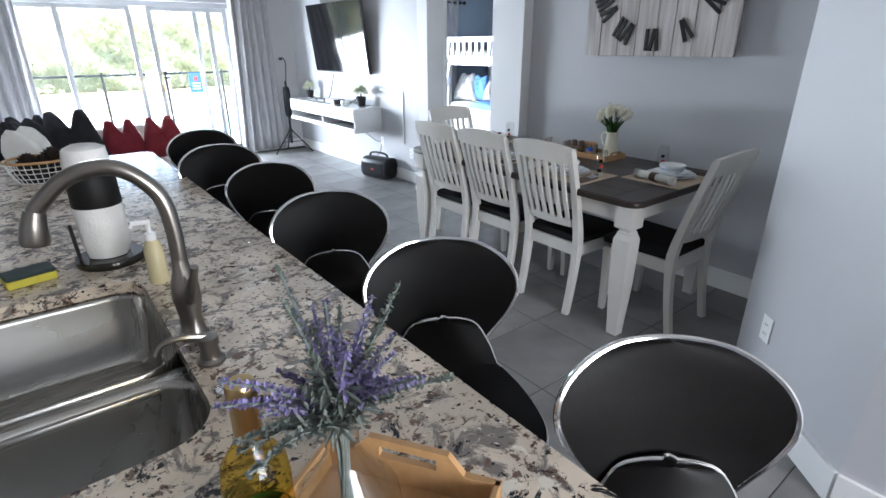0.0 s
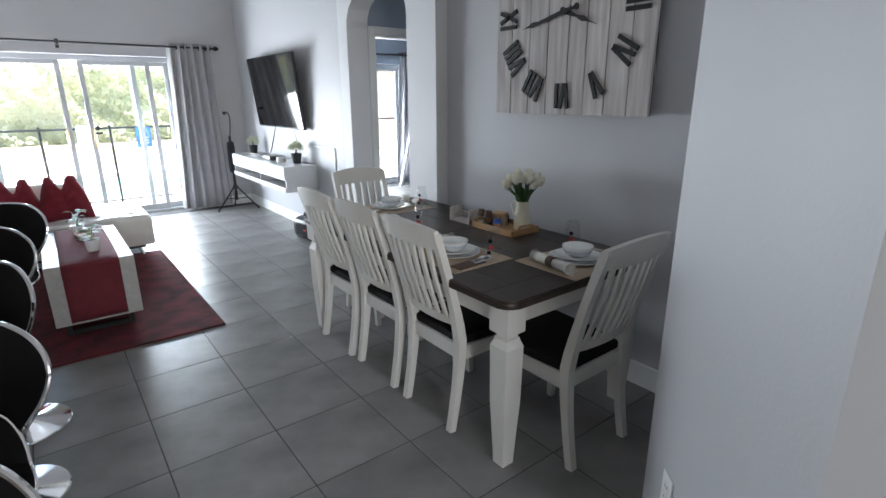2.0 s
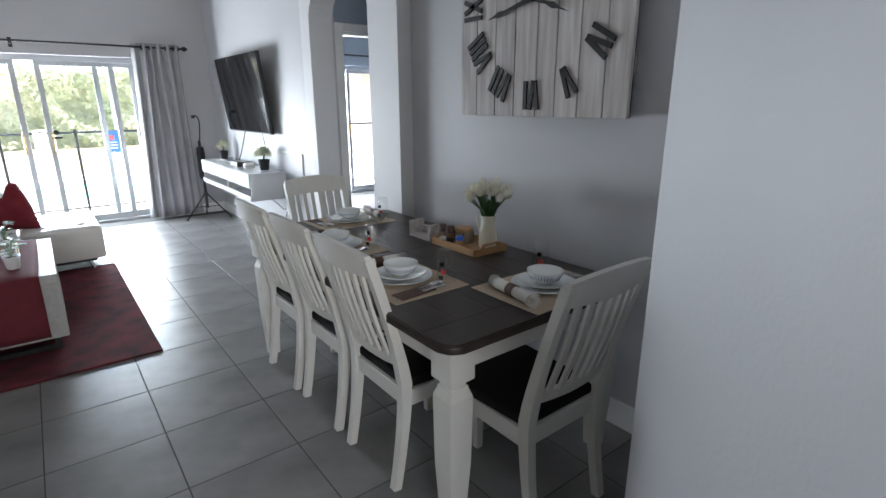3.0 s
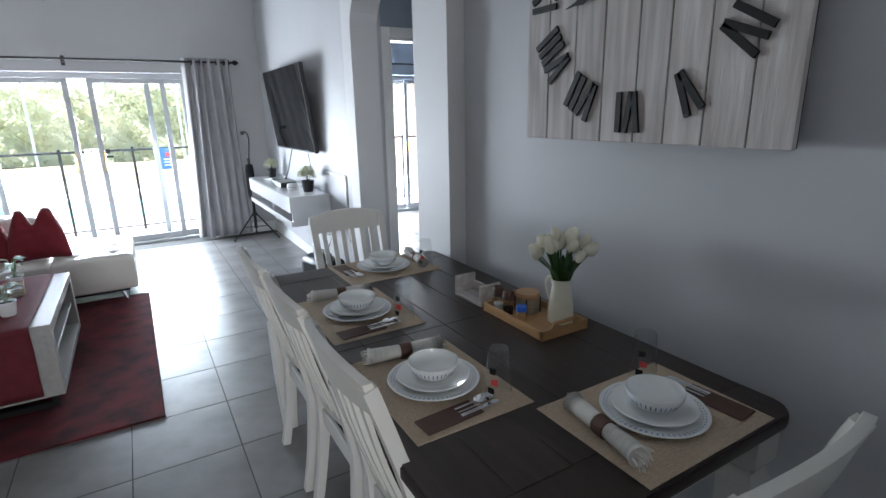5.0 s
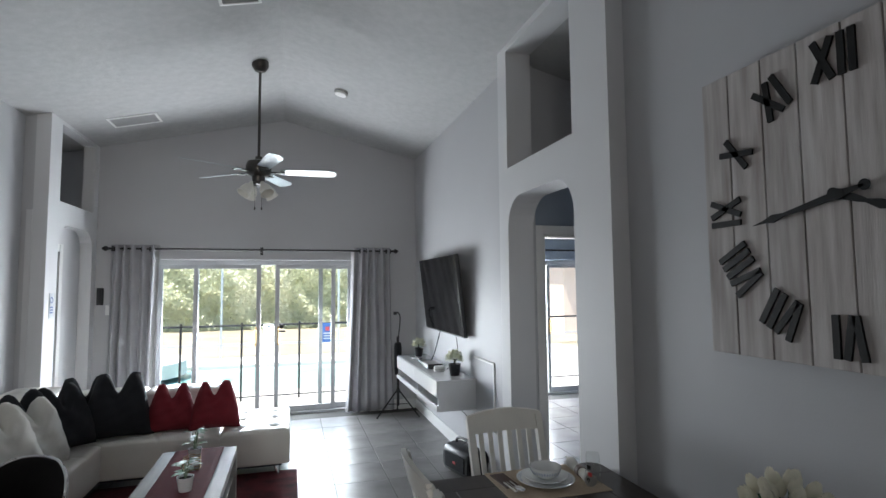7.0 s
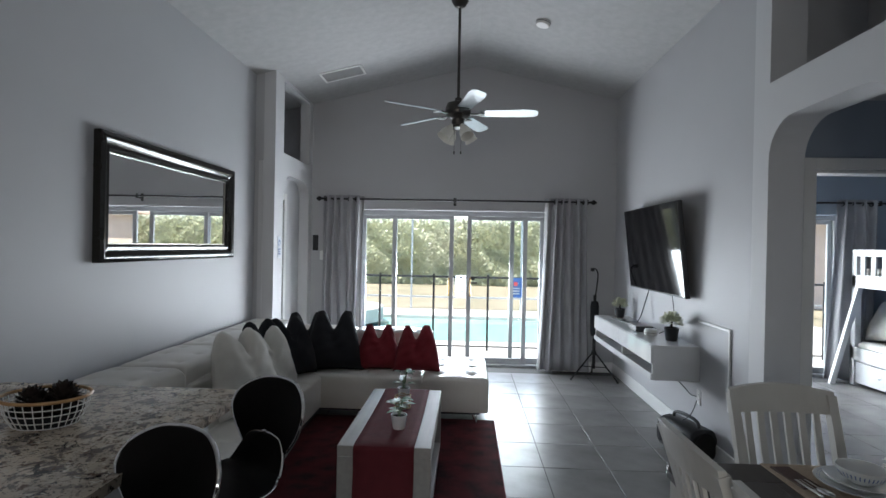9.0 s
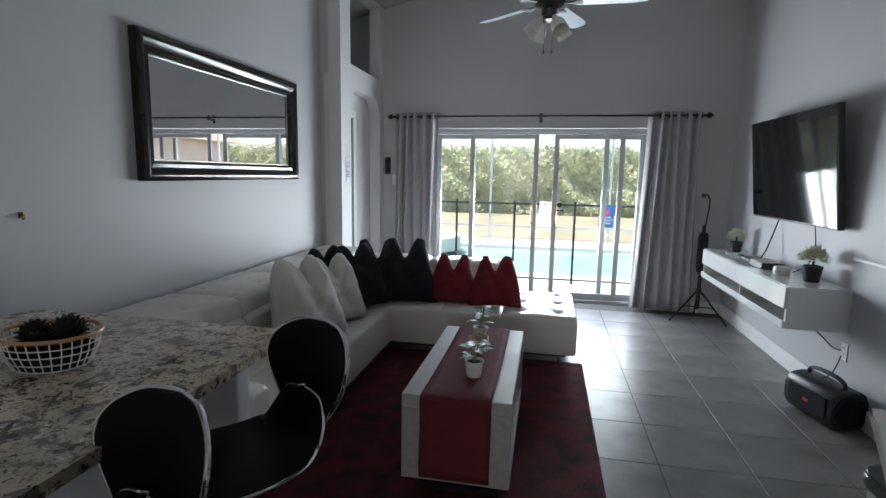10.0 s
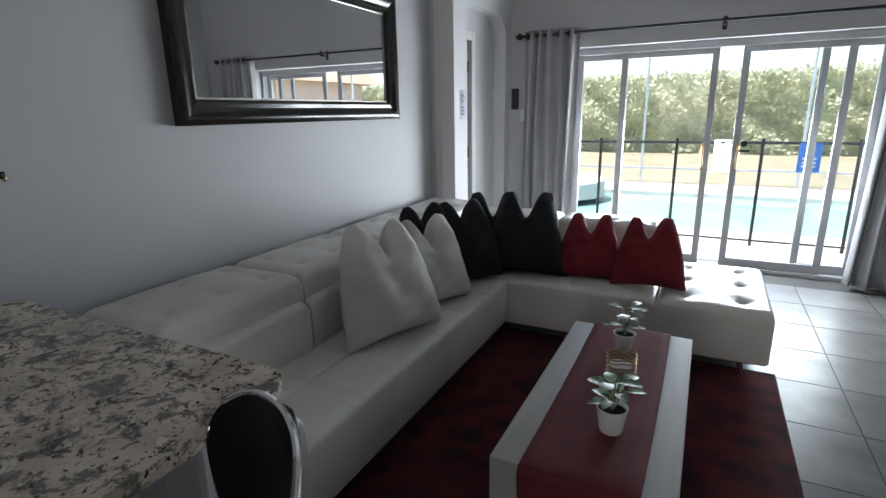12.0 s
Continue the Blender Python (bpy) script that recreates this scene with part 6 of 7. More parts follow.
cd = thing("candle_holder", pose(0.995, 4.43, 0.5165), "glass candle holder wrapped in gold wire", "candle holder")
bm = bmesh.new()
lathe(bm, [(0, 0), (0.045, 0), (0.047, 0.004), (0.047, 0.08)], 26)
part("glass", bm, CLEAR, cd, smooth=True)
for z in (0.012, 0.03, 0.048, 0.066, 0.08):
    bm = bmesh.new()
    tube(bm, [((0.05 + 0.003 * math.sin(5 * a)) * math.cos(a), (0.05 + 0.003 * math.sin(5 * a)) * math.sin(a), z + 0.004 * math.sin(4 * a)) for a in np.linspace(0, 2 * math.pi, 33)], 0.0025, 5, cap=False)
    part("wire_ring", bm, GOLD_WIRE, cd, smooth=True)
bm = bmesh.new()
lathe(bm, [(0, 0.006), (0.04, 0.006), (0.04, 0.045), (0, 0.047)], 22)
part("candle", bm, SALT, cd, "white wax candle")

# ---- on and round the console ----
rm = thing("remote_control", pose(3.02, 6.80, 0.79, 0, 0, 20), "black remote control on the console", "remote")
part("body", boxes((-0.022, 0.022, -0.09, 0.09, 0, 0.016), bevel=0.005), BLACK_PLASTIC, rm)
part("keypad", boxes((-0.015, 0.015, -0.07, 0.06, 0.016, 0.0175)), NICKEL, rm)
bx = thing("cable_box", pose(3.03, 6.13, 0.79), "flat grey and black cable box", "set-top box")
part("case", boxes((-0.08, 0.08, -0.12, 0.12, 0.004, 0.05), bevel=0.005), BLACK_PLASTIC, bx)
part("lid", boxes((-0.075, 0.075, -0.115, 0.115, 0.05, 0.054), bevel=0.001, seg=1), NICKEL, bx, "grey top plate")
for y in (-0.1, 0.1):
    part("foot", boxes((-0.07, 0.07, y - 0.01, y + 0.01, 0, 0.004)), BLACK_PLASTIC, bx)
dk = thing("tv_stand_base", pose(3.05, 6.45, 0.79), "low black media player with a stub antenna", "media player")
part("body", boxes((-0.07, 0.07, -0.1, 0.1, 0, 0.03), bevel=0.008), BLACK_PLASTIC, dk)
bm = bmesh.new()
tube(bm, [(0.06, 0.02, 0.02), (0.1, 0.02, 0.1), (0.175, 0.02, 0.37)], 0.006, 6)
part("cable", bm, BLACK_PLASTIC, dk)
rt = thing("router", pose(3.03, 5.86, 0.79), "round white wireless router", "router")
bm = bmesh.new()
lathe(bm, [(0, 0), (0.05, 0), (0.055, 0.01), (0.055, 0.045), (0.048, 0.055), (0, 0.057)], 26)
part("case", bm, WHITE, rt, smooth=True)
bm = bmesh.new()
lathe(bm, [(0.0552, 0.022), (0.0558, 0.024), (0.0552, 0.026)], 26)
part("light_band", bm, NICKEL, rt)


def cable(name, pts, r, mat_, label):
    c = thing(name, pose(0, 0, 0), label, "cable")
    bm = bmesh.new()
    tube(bm, smooth_path(pts, 6), r, 6)
    part("lead", bm, mat_, c, smooth=True)


cable("power_cable", [(3.2, 5.85, 1.2), (3.22, 5.84, 1.0), (3.2, 5.88, 0.86), (3.12, 5.9, 0.80)], 0.004, BLACK_PLASTIC, "thin black cable from television to console")
cable("power_cable", [(3.1, 5.62, 0.51), (3.2, 5.6, 0.43), (3.222, 5.48, 0.38), (3.225, 5.38, 0.39)], 0.004, BLACK_PLASTIC, "thin black cable from console to wall socket")
cable("power_cable", [(3.222, 5.36, 0.36), (3.18, 5.32, 0.3), (3.12, 5.25, 0.27), (3.05, 5.2, 0.255)], 0.004, BLACK_PLASTIC, "thin black lead from socket to loudspeaker")


def socket(m, label, w=0.07, h=0.115):
    s = thing("wall_socket", m, label, "wall socket", "wall sockets")
    part("plate", boxes((-w / 2, w / 2, 0, 0.006, -h / 2, h / 2), bevel=0.002, seg=1), WHITE, s)
    for z in (-0.02, 0.02):
        part("outlet", boxes((-0.016, 0.016, 0.006, 0.008, z - 0.014, z + 0.014), bevel=0.001, seg=1), WHITE, s)
        part("slot", boxes((-0.008, -0.005, 0.008, 0.0085, z - 0.005, z + 0.006), (0.005, 0.008, 0.008, 0.0085, z - 0.005, z + 0.006)), BLACK_PLASTIC, s)


socket(pose(RIGHT, 5.36, 0.39, 0, 0, 90), "white double wall socket with plugs under the console")
socket(pose(RIGHT, 4.75, 0.33, 0, 0, 90), "white wall socket beside the arch")
socket(pose(P1[0] + 0.75 * (P2[0] - P1[0]) - 0.0, P1[1] + 0.75 * (P2[1] - P1[1]), 0.36, 0, 0, math.degrees(math.atan2(_d.y, _d.x))), "white wall socket on the angled wall")
rc = thing("cable_cover", pose(RIGHT, 0, 0), "white plastic cable cover bent along the wall", "cable cover")
part("upright", boxes((-0.014, 0, 4.88, 4.90, 0.42, 1.0), bevel=0.003, seg=1), WHITE, rc)
part("crosspiece", boxes((-0.014, 0, 4.90, 5.38, 0.98, 1.0), bevel=0.003, seg=1), WHITE, rc)


def loudspeaker():
    s = thing("portable_speaker", pose(3.075, 5.2, 0, 0, 0, 105), "black portable loudspeaker with carry handle on the floor", "loudspeaker")
    bm = bmesh.new()
    prism(bm, [(0.115 * math.copysign(abs(math.cos(a)) ** 0.55, math.cos(a)), 0.125 + 0.12 * math.copysign(abs(math.sin(a)) ** 0.55, math.sin(a))) for a in np.linspace(0, 2 * math.pi, 28, endpoint=False)], "x", -0.19, 0.19, bevel=0.012)
    part("body", bm, BLACK_PLASTIC, s, smooth=True)
    for sgn in (-1, 1):
        bm = bmesh.new()
        lathe(bm, [(0.1, 0), (0.1, 0.006), (0.085, 0.01), (0.07, 0.002), (0.02, 0.0), (0, 0.006)], 26)
        bmesh.ops.transform(bm, matrix=Matrix.Translation((sgn * 0.19, 0, 0.125)) @ Matrix.Rotation(radians(90 * sgn), 4, "Y"), verts=bm.verts[:])
        part("end_cap", bm, BLACK_PAINT, s, smooth=True)
    bm = bmesh.new()
    tube(bm, smooth_path([(-0.14, 0, 0.23), (-0.13, 0, 0.275), (-0.06, 0, 0.295), (0.06, 0, 0.295), (0.13, 0, 0.275), (0.14, 0, 0.23)], 5), 0.013, 10)
    part("handle", bm, BLACK_PLASTIC, s, smooth=True)
    part("grille", boxes((-0.15, 0.15, 0.112, 0.121, 0.06, 0.19), bevel=0.004), BLACK_FABRIC, s)
    part("badge", boxes((-0.02, 0.02, 0.121, 0.124, 0.11, 0.13)), SIGN_RED, s, "small red badge")


loudspeaker()


def light_stand():
    s = thing("light_stand", pose(2.92, 7.42, 0), "black tripod stand with a folded lamp arm", "light stand")
    bm = bmesh.new()
    tube(bm, [(0, 0, 0.12), (0, 0, 1.0)], 0.018, 10)
    part("pole", bm, BLACK_METAL, s, smooth=True)
    bm = bmesh.new()
    lathe(bm, [(0, 0.5), (0.04, 0.51), (0.05, 0.58), (0.05, 0.86), (0.04, 0.92), (0, 0.93)], 16)
    part("bag", bm, BLACK_FABRIC, s, "black cloth bag round the pole", smooth=True)
    bm = bmesh.new()
    tube(bm, smooth_path([(0, 0, 0.95), (0.02, -0.01, 1.12), (0.03, 0.0, 1.25), (0.0, 0.0, 1.31), (-0.03, 0, 1.30)], 5), 0.008, 8)
    part("arm", bm, BLACK_METAL, s, smooth=True)
    part("clamp", boxes((-0.055, -0.015, -0.018, 0.018, 1.28, 1.32), bevel=0.004), BLACK_PLASTIC, s)
    part("collar", boxes((-0.025, 0.025, -0.025, 0.025, 0.28, 0.33), bevel=0.006), BLACK_PLASTIC, s)
    for k in range(3):
        a = radians(200 + 120 * k)
        e = (0.3 * math.cos(a), 0.3 * math.sin(a))
        bm = bmesh.new()
        tube(bm, [(0.02 * math.cos(a), 0.02 * math.sin(a), 0.31), (e[0], e[1], 0.012)], 0.009, 8)
        leg = part("leg", bm, BLACK_METAL, s, smooth=True)
        bm = bmesh.new()
        tube(bm, [(0.012 * math.cos(a), 0.012 * math.sin(a), 0.14), (0.55 * e[0], 0.55 * e[1], 0.158)], 0.005, 6)
        part("brace", bm, BLACK_METAL, leg)
        bm = bmesh.new()
        lathe(bm, [(0, 0), (0.013, 0), (0.013, 0.02), (0, 0.022)], 10, (e[0], e[1], 0))
        part("rubber_foot", bm, BLACK_PLASTIC, leg)


light_stand()

# ---- the left doorway and its fittings ----
bm = boxes((-0.79, -0.742, 6.45, 6.50, 0, 2.40), (-0.79, -0.742, 7.04, BACK, 0, 2.40), (-0.79, -0.742, 6.50, 7.04, 2.04, 2.40))
setting("wall_doorway_left", bm, PILASTER, "pale wall round the open side door", "wall")
bm = boxes((-0.742, -0.725, 7.04, 7.12, 0, 2.12), (-0.742, -0.725, 6.46, 6.50, 0, 2.12), (-0.742, -0.725, 6.50, 7.04, 2.04, 2.12), bevel=0.003, seg=1)
setting("trim", bm, WHITE, "white casing of the side door", "door frame")
dr = tagged(thing("door_3", pose(-0.795, 7.025, 0), "white panelled door standing open into the side room", "door"), kind="structure")
part("leaf", boxes((-0.38, 0.0, -0.035, 0.0, 0.01, 2.03), bevel=0.002, seg=1), WHITE, dr)
for z in (0.3, 1.09, 1.83):
    bm = bmesh.new()
    tube(bm, [(0.012, -0.012, z - 0.045), (0.012, -0.012, z + 0.045)], 0.008, 8)
    box(bm, 0.0, 0.045, -0.004, 0.0025, z - 0.045, z + 0.045)
    part("hinge", bm, BRASS, dr, "brass hinge", smooth=True)
sg = thing("wall_notice", pose(-0.62, 6.60, 1.50), "small white notice with blue print on the pilaster", "notice")
part("board", boxes((0, 0.004, -0.045, 0.045, -0.115, 0.115)), SIGN_WHITE, sg)
bm = bmesh.new()
lathe(bm, [(0.022, 0), (0.03, 0), (0.03, 0.001), (0.022, 0.001), (0.022, 0)], 20)
bmesh.ops.transform(bm, matrix=Matrix.Translation((0.0045, 0, 0.05)) @ Matrix.Rotation(radians(90), 4, "Y"), verts=bm.verts[:])
part("symbol", bm, SIGN_BLUE, sg)
for z in (-0.02, -0.045, -0.07):
    part("text_bar", boxes((0.004, 0.005, -0.032, 0.032, z - 0.006, z + 0.006)), SIGN_BLUE, sg)
ph = thing("wall_intercom", pose(-0.56, BACK, 1.56), "black wall-mounted handset beside the curtain", "intercom")
part("cradle", boxes((-0.035, 0.035, -0.03, 0, -0.10, 0.10), bevel=0.008), BLACK_PLASTIC, ph)
part("handset", boxes((-0.02, 0.02, -0.055, -0.03, -0.085, 0.085), bevel=0.008), BLACK_PLASTIC, ph)
lsw = thing("light_switch", pose(-0.47, BACK, 1.40), "white rocker light switch on the grey wall", "light switch")
part("plate", boxes((-0.035, 0.035, -0.006, 0, -0.058, 0.058), bevel=0.002, seg=1), WHITE, lsw)
part("rocker", boxes((-0.015, 0.015, -0.01, -0.006, -0.03, 0.03), bevel=0.002, seg=1), WHITE, lsw)
hk = thing("wall_hook", pose(LEFT, 3.5, 1.27), "small dark brass hook on the wall", "hook")
bm = bmesh.new()
tube(bm, smooth_path([(0, 0, 0), (0.014, 0, 0), (0.02, 0, -0.006), (0.017, 0, -0.016), (0.011, 0, -0.016)], 4), 0.004, 8)
part("hook", bm, BRASS, hk, smooth=True)
part("plate", boxes((0, 0.004, -0.009, 0.009, -0.012, 0.012), bevel=0.001, seg=1), BLACK_METAL, hk)

# notices at the pool door
pr = thing("pool_notice", pose(1.31, BACK + 0.155, 1.03), "white pool rules notice with blue print on the door", "notice")
part("board", boxes((-0.065, 0.065, -0.003, 0, -0.14, 0.14)), SIGN_WHITE, pr)


def lettering(parent, text, size, x, y, z, mat_):
    cu = bpy.data.curves.new("lettering", "FONT")
    cu.body, cu.size, cu.align_x, cu.extrude = text, size, "CENTER", 0.0005
    tmp = new("lettering", cu)
    me = bpy.data.meshes.new_from_object(tmp.evaluated_get(bpy.context.evaluated_depsgraph_get()))
    bpy.data.objects.remove(tmp)
    me.materials.clear()
    me.materials.append(mat_)
    ob = new("lettering", me)
    ob.parent = parent
    ob.matrix_basis = pose(x, y, z, 90, 0, 0)
    return ob


lettering(pr, "POOL RULES", 0.022, 0, -0.004, 0.075, SIGN_BLUE)
part("emblem", boxes((-0.02, 0.02, -0.0045, -0.003, 0.105, 0.125)), BLACK_PAINT, pr)
for k in range(7):
    part("text_bar", boxes((-0.04, 0.045, -0.0045, -0.003, 0.05 - 0.024 * k, 0.06 - 0.024 * k)), SIGN_BLUE if k % 2 else SIGN_RED, pr)
bs = thing("fence_notice", pose(2.14, 9.131, 0.93), "blue safety notice hung on the pool fence", "notice")
part("board", boxes((-0.10, 0.10, -0.003, 0.003, -0.15, 0.15)), SIGN_BLUE, bs)
part("logo", boxes((-0.03, 0.03, -0.005, -0.003, 0.03, 0.09)), SIGN_RED, bs)
for k in range(3):
    part("text_bar", boxes((-0.06, 0.06, -0.005, -0.003, -0.02 - 0.04 * k, 0.0 - 0.04 * k)), SIGN_WHITE, bs)
al2 = thing("door_alarm", pose(1.47, BACK + 0.14, 1.14), "round black alarm stuck to the door glass", "door alarm")
bm = bmesh.new()
lathe(bm, [(0, 0), (0.028, 0), (0.028, 0.012), (0.02, 0.016), (0, 0.016)], 20)
bmesh.ops.rotate(bm, verts=bm.verts[:], cent=(0, 0, 0), matrix=Matrix.Rotation(radians(90), 3, "X"))
part("disc", bm, BLACK_PLASTIC, al2, smooth=True)
part("sensor", boxes((-0.03, 0.05, -0.012, 0, -0.075, -0.05), bevel=0.003, seg=1), BLACK_PLASTIC, al2)

# ---- on the island ----
bamboo_tray("serving_tray", pose(0.09, 0.325, CT, 0, 0, 213), 0.34, 0.26, 0.05, "bamboo serving tray with cut-out handles on the granite")


def lavender():
    v = thing("glass_vase", pose(0.132, 0.41, CT + 0.0085), "clear bulbous glass vase on the bamboo tray", "vase")
    bm = bmesh.new()
    lathe(bm, [(0, 0.002), (0.05, 0.0), (0.07, 0.02), (0.066, 0.05), (0.035, 0.09), (0.02, 0.12), (0.021, 0.155), (0.032, 0.185)], 30)
    part("body", bm, CLEAR, v, smooth=True)
    f = thing("lavender_bunch", pose(0.132, 0.41, CT + 0.0085), "bunch of artificial purple lavender in the glass vase", "flowers")
    rng = random.Random(21)
    for k in range(34):
        a, s = rng.uniform(0, 6.28), rng.random() ** 0.6
        reach, h = 0.14 * s, rng.uniform(0.23, 0.36) - 0.12 * s * s
        tip = Vector((reach * math.cos(a), reach * math.sin(a), h + 0.02))
        pts = smooth_path([(0.006 * math.cos(a), 0.006 * math.sin(a), 0.03), (0.008 * math.cos(a + 1), 0.008 * math.sin(a + 1), 0.15), tuple(tip * 0.45 + Vector((0, 0, 0.1))), tuple(tip)], 6)
        bm = bmesh.new()
        tube(bm, pts, 0.0018, 5)
        stem = part("stem", bm, SAGE, f)
        bm = bmesh.new()
        n = len(pts)
        for q in range(110):
            t = 0.58 + 0.42 * rng.random()
            c = pts[min(int(t * (n - 1)), n - 2)].lerp(pts[min(int(t * (n - 1)) + 1, n - 1)], t * (n - 1) % 1)
            d = Vector((rng.gauss(0, 1), rng.gauss(0, 1), rng.gauss(0.5, 0.8))).normalized()
            leaf(bm, c, d, 0.0105 * (1.15 - 0.6 * (t - 0.58) / 0.42), 0.0038, 0.0)
        part("blossom", bm, LAVENDER if k % 3 else SAGE, stem)
        bm = bmesh.new()
        for q in range(26):
            t = 0.4 + 0.25 * rng.random()
            c = pts[min(int(t * (n - 1)), n - 2)]
            d = Vector((rng.gauss(0, 1), rng.gauss(0, 1), rng.gauss(0.8, 0.6))).normalized()
            leaf(bm, c, d, 0.03, 0.005, 0.1)
        part("leaf_tuft", bm, SAGE, stem)


lavender()
wb = thing("wine_bottle", pose(0.038, 0.445, CT), "bottle of golden white wine with gold foil", "wine bottle")
bm = bmesh.new()
lathe(bm, [(0, 0.004), (0.036, 0), (0.039, 0.006), (0.039, 0.115), (0.036, 0.14), (0.02, 0.165), (0.0145, 0.18), (0.0135, 0.2)], 28)
part("glass_body", bm, WINE, wb, smooth=True)
bm = bmesh.new()
lathe(bm, [(0.0155, 0.168), (0.015, 0.225), (0.0165, 0.228), (0.0165, 0.243), (0.015, 0.247), (0, 0.247)], 22)
part("foil", bm, GOLD_WIRE, wb, "gold foil neck", smooth=True)
bm = bmesh.new()
lathe(bm, [(0.0394, 0.02), (0.0396, 0.022), (0.0396, 0.05), (0.0394, 0.052)], 28)
part("label_band", bm, BLUE_PLASTIC, wb, "blue edged label")

pt = thing("paper_towel_holder", pose(0.02, 1.63, CT), "paper towel roll on a black upright holder", "paper towel holder")
bm = bmesh.new()
lathe(bm, [(0, 0), (0.085, 0), (0.087, 0.004), (0.087, 0.018), (0.084, 0.022), (0, 0.022)], 32)
part("base", bm, BLACK_GLOSS, pt, smooth=True)
bm = bmesh.new()
lathe(bm, [(0.02, 0.024), (0.05, 0.024), (0.058, 0.06), (0.06, 0.16), (0.055, 0.2), (0.055, 0.29), (0.05, 0.325), (0.03, 0.335), (0, 0.33)], 30)
for v in bm.verts:
    v.co.x += 0.003 * math.sin(40 * v.co.z + 5 * v.co.y * 30)
part("towel_roll", bm, TOWEL, pt, smooth=True)
bm = bmesh.new()
lathe(bm, [(0.0605, 0.17), (0.0615, 0.172), (0.0588, 0.262), (0.0575, 0.264)], 30)
part("wrapper_band", bm, BLACK_PAINT, pt, "black printed wrapper band", smooth=True)
bm = bmesh.new()
tube(bm, [(-0.072, -0.02, 0.02), (-0.076, -0.022, 0.13)], 0.005, 8)
part("arm", bm, BLACK_METAL, pt)

sp = thing("sponge", pose(-0.17, 1.60, CT, 0, 0, 12), "yellow sponge with dark green scouring side", "sponge")
part("foam", boxes((-0.055, 0.055, -0.035, 0.035, 0, 0.022), bevel=0.005), SPONGE_Y, sp)
part("scourer", boxes((-0.055, 0.055, -0.035, 0.035, 0.0222, 0.032), bevel=0.003, seg=1), SPONGE_G, sp)
so = thing("soap_bottle", pose(0.10, 1.385, CT), "clear pump bottle of yellow hand soap", "soap bottle")
bm = bmesh.new()
lathe(bm, [(0, 0), (0.022, 0), (0.024, 0.01), (0.023, 0.09), (0.017, 0.11), (0.011, 0.118), (0, 0.118)], 22)
part("bottle", bm, AMBER_SOAP, so, smooth=True)
bm = bmesh.new()
lathe(bm, [(0.013, 0.118), (0.013, 0.135), (0.005, 0.137), (0.005, 0.165), (0, 0.166)], 16)
tube(bm, [(0.005, 0, 0.165), (-0.035, -0.005, 0.168), (-0.04, -0.005, 0.158)], 0.006, 8)
part("pump", bm, WHITE, so, smooth=True)


def wire_basket():
    b = thing("wire_basket", pose(-0.075, 2.935, CT), "white wire basket with a wooden rim on the granite", "basket")
    for k in range(30):
        a = 2 * math.pi * k / 30
        bm = bmesh.new()
        tube(bm, [(0.105 * math.cos(a), 0.085 * math.sin(a), 0.003), (0.13 * math.cos(a), 0.105 * math.sin(a), 0.05), (0.14 * math.cos(a), 0.115 * math.sin(a), 0.095)], 0.0017, 5)
        part("upright_wire", bm, WHITE, b)
    for z, rx, ry in ((0.003, 0.105, 0.085), (0.025, 0.118, 0.095), (0.05, 0.13, 0.105), (0.072, 0.136, 0.11)):
        bm = bmesh.new()
        tube(bm, [(rx * math.cos(a), ry * math.sin(a), z) for a in np.linspace(0, 2 * math.pi, 41)], 0.0018, 5, cap=False)
        part("hoop_wire", bm, WHITE, b)
    bm = bmesh.new()
    tube(bm, [(0.141 * math.cos(a), 0.116 * math.sin(a), 0.098) for a in np.linspace(0, 2 * math.pi, 41)], 0.006, 8, cap=False)
    part("rim", bm, BAMBOO, b, "pale wooden rim", smooth=True)
    bm = bmesh.new()
    lathe(bm, [(0, 0.004), (0.1, 0.004), (0.12, 0.05), (0.117, 0.05), (0.098, 0.008), (0, 0.007)], 26)
    bmesh.ops.scale(bm, vec=(1, 0.82, 1), verts=bm.verts[:])
    part("lining", bm, BLACK_FABRIC, b, "dark cloth lining", smooth=True)
    rng = random.Random(3)
    for x, y, z, s in ((-0.05, 0.0, 0.075, 0.05), (0.045, 0.02, 0.085, 0.055), (0.0, -0.045, 0.06, 0.045), (0.0, 0.05, 0.06, 0.045)):
        c = thing("pine_cone", pose(-0.075 + x, 2.935 + y, CT + z), "dark brown pine cone in the basket", "pine cone", "pine cones")
        bm = bmesh.new()
        for q in range(90):
            h = -1 + 2 * (q + 0.5) / 90
            a = q * 2.39996
            r = math.sqrt(1 - h * h)
            d = Vector((r * math.cos(a), r * math.sin(a), h))
            leaf(bm, d * s * 0.45, d + Vector((0, 0, 0.5)), s * 0.65, s * 0.5, -0.1)
        lathe(bm, [(0, -s * 0.6), (s * 0.5, -s * 0.2), (s * 0.5, s * 0.2), (0, s * 0.6)], 12)
        part("cone_body", bm, CONE, c)


wire_basket()


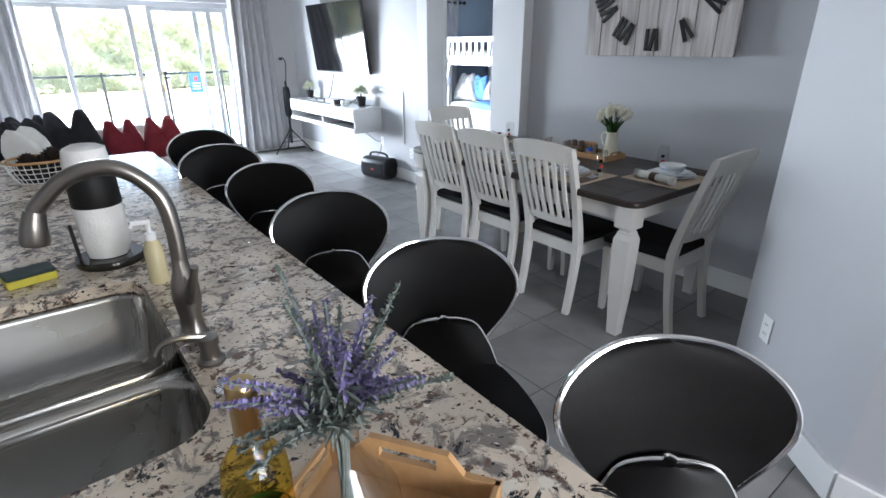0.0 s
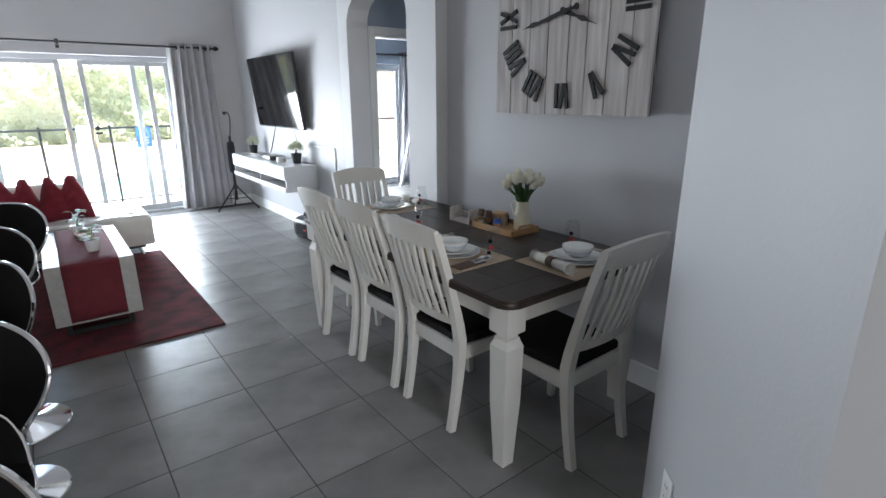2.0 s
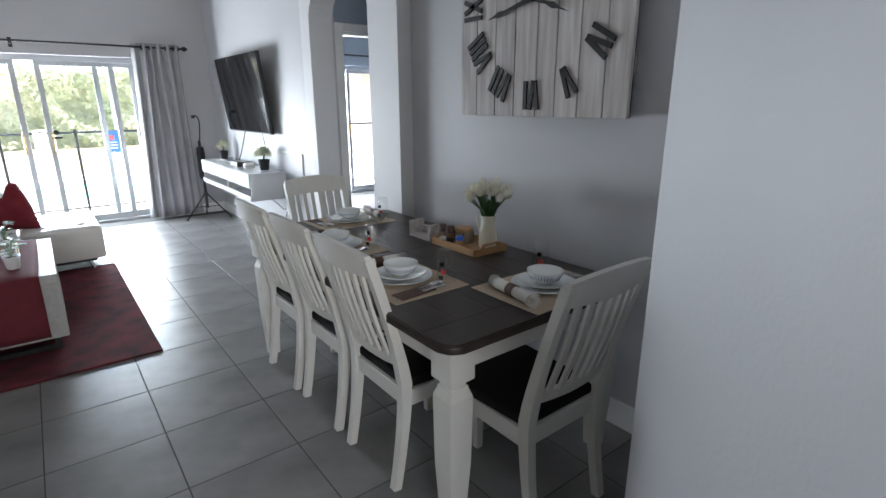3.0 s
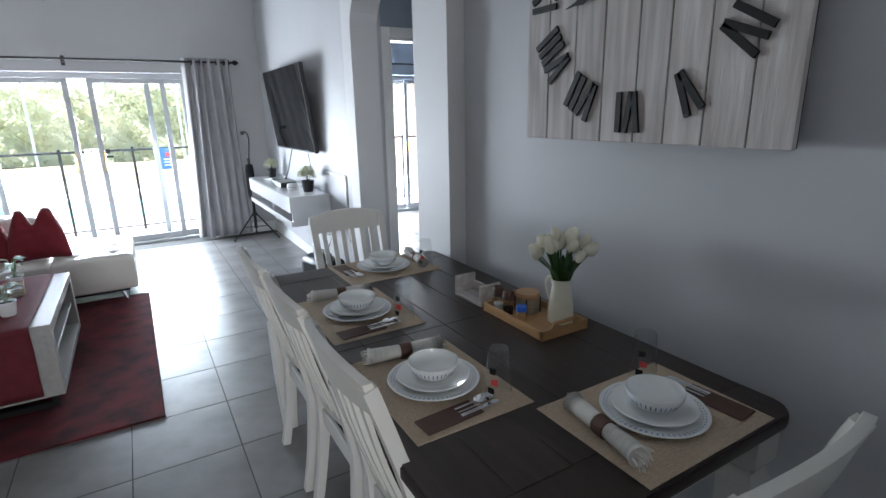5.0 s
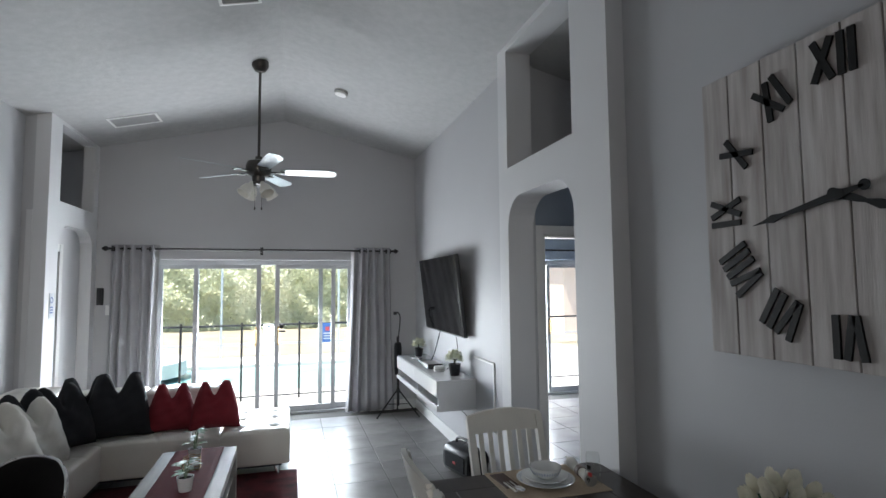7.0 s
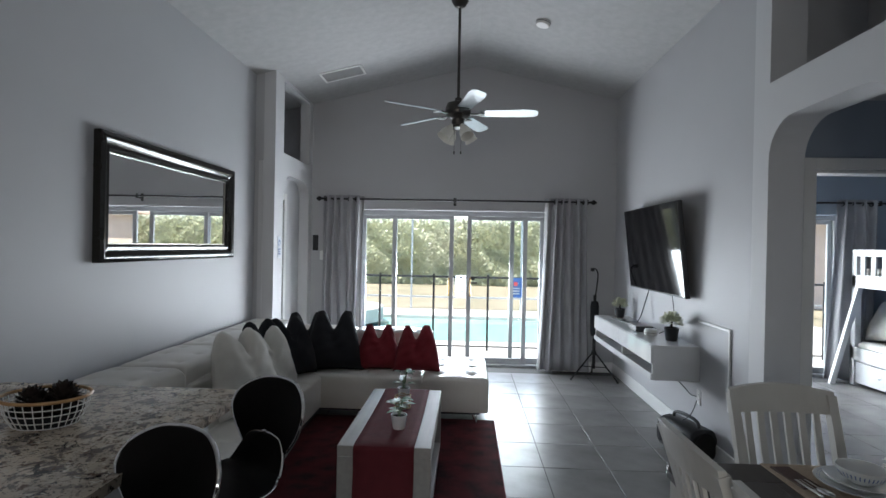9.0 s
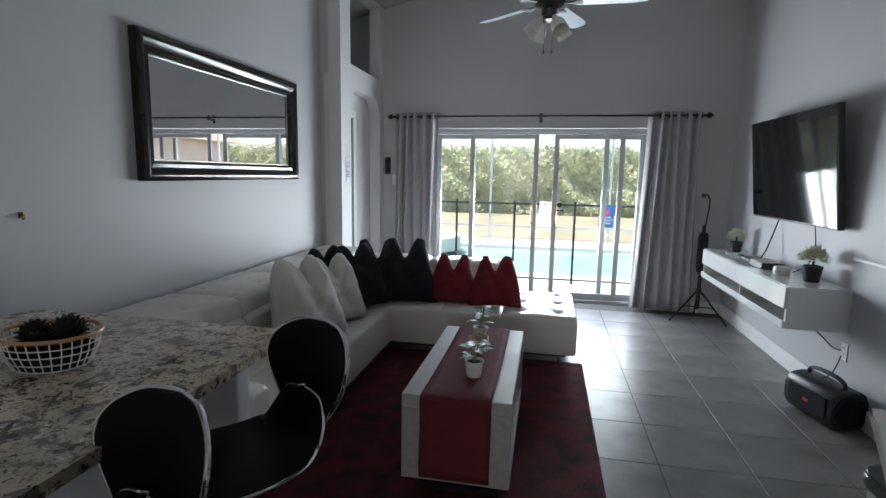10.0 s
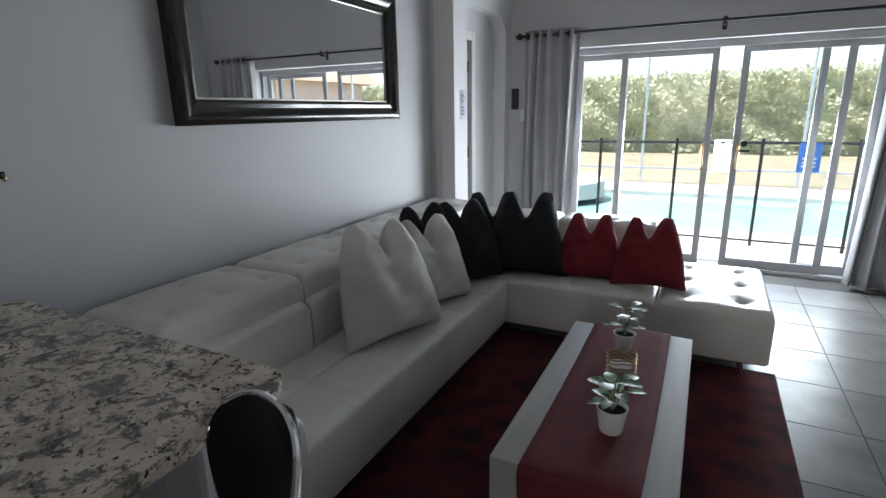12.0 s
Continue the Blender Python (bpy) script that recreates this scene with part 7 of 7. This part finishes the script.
# ---- bedroom ----
def bunk_bed():
    b = thing("bunk_bed", pose(5.98, 5.55, 0), "white wooden bunk bed with a drawer below", "bunk bed")
    W, L = 1.1, 2.02
    part("side_board", boxes((0, 0.03, 0, L, 0.30, 0.45), bevel=0.004, seg=1), CAB, b)
    d = part("drawer", boxes((-0.005, 0.02, 0.08, L - 0.1, 0.04, 0.28), bevel=0.004, seg=1), CAB, b)
    for y in (0.45, 1.55):
        bm = bmesh.new()
        lathe(bm, [(0, 0), (0.012, 0), (0.018, 0.015), (0, 0.022)], 12)
        bmesh.ops.transform(bm, matrix=Matrix.Translation((-0.005, y, 0.17)) @ Matrix.Rotation(radians(-90), 4, "Y"), verts=bm.verts[:])
        part("knob", bm, CHROME, d)
    for x in (0.0, W - 0.07):
        for y in (0.0, L - 0.07):
            part("post", boxes((x, x + 0.07, y, y + 0.07, 0, 1.6 if x or y < 1 else 1.6), bevel=0.005), CAB, b)
    part("slat_base", boxes((0.03, W, 0.05, L - 0.05, 0.28, 0.32)), CAB, b)
    part("upper_board", boxes((0, 0.03, 0, L, 1.15, 1.30), bevel=0.004, seg=1), CAB, b)
    part("upper_base", boxes((0.03, W, 0.05, L - 0.05, 1.15, 1.2)), CAB, b)
    part("guard_rail", boxes((0, 0.03, 0.07, L - 0.07, 1.52, 1.6), bevel=0.004, seg=1), CAB, b)
    for k in range(12):
        y = 0.12 + k * 0.155
        part("guard_slat", boxes((0.004, 0.026, y, y + 0.06, 1.30, 1.52)), CAB, b)
    bm = bmesh.new()
    bar_along(bm, [(0.02, L - 0.1, 1.15), (-0.22, L - 0.02, 0.0)], 0.03, 0.02)
    part("ladder_rail", bm, CAB, b)
    m = thing("mattress", pose(6.0, 5.6, 0.32), "mattress with blue and white bedding", "bedding")
    bm = bmesh.new()
    cushion(bm, 0.02, 1.05, 0.02, 1.9, 0.0, 0.2, 0.05)
    part("sheet", bm, WHITE_FABRIC, m, smooth=True)
    bm = bmesh.new()
    cushion(bm, 0.0, 1.06, 0.0, 1.35, 0.02, 0.225, 0.05, 2, 3, 0.01)
    part("quilt", bm, BLUE_FABRIC, m, "bright blue quilt", smooth=True)
    u = thing("mattress", pose(6.02, 5.62, 1.2), "upper bunk mattress with pale bedding", "bedding")
    bm = bmesh.new()
    cushion(bm, 0.02, 1.05, 0.02, 1.9, 0.0, 0.18, 0.05)
    part("sheet", bm, WHITE_FABRIC, u, smooth=True)


bunk_bed()
pillow(0.5, WHITE_FABRIC, 6.22, 7.32, 0.52, -70, -14, "pale blue bed pillow propped against the wall", 0.02, seed=11)
pillow(0.46, BLUE_FABRIC, 6.35, 7.08, 0.52, -70, -12, "bright blue bed pillow on the lower bunk", 0.02, seed=12)
pillow(0.36, GREY_FUR, 6.38, 6.80, 0.54, -70, -14, "grey fur cushion on the lower bunk", 0.02, seed=13)

# ---- floor tiles, last: the nearest as pieces, the rest joined ----
TS, GAP = 0.4535, 0.003
floor = bpy.data.objects["floor"]
bm = boxes((GAP, TS - GAP, GAP, TS - GAP, -0.004, 0.0), bevel=0.0006, seg=1)
_tile = bpy.data.meshes.new("tile")
bm.to_mesh(_tile)
bm.free()
_tile.materials.append(TILE)
_rest = bmesh.new()
for i in range(-11, 12):
    for j in range(-12, 13):
        x, y = 1.953 + i * TS, 2.128 + j * TS
        if y + TS > BACK + 0.1 or x < -2.95:
            continue
        if -0.9 < x < 3.2 and -0.7 < y:
            t = new("tile", _tile)
            t.location = (x, y, 0)
            t.parent = floor
        else:
            box(_rest, x + GAP, x + TS - GAP, y + GAP, y + TS - GAP, -0.004, 0.0)
tagged(part("tiles_beyond", _rest, TILE, floor), kind="stuff")
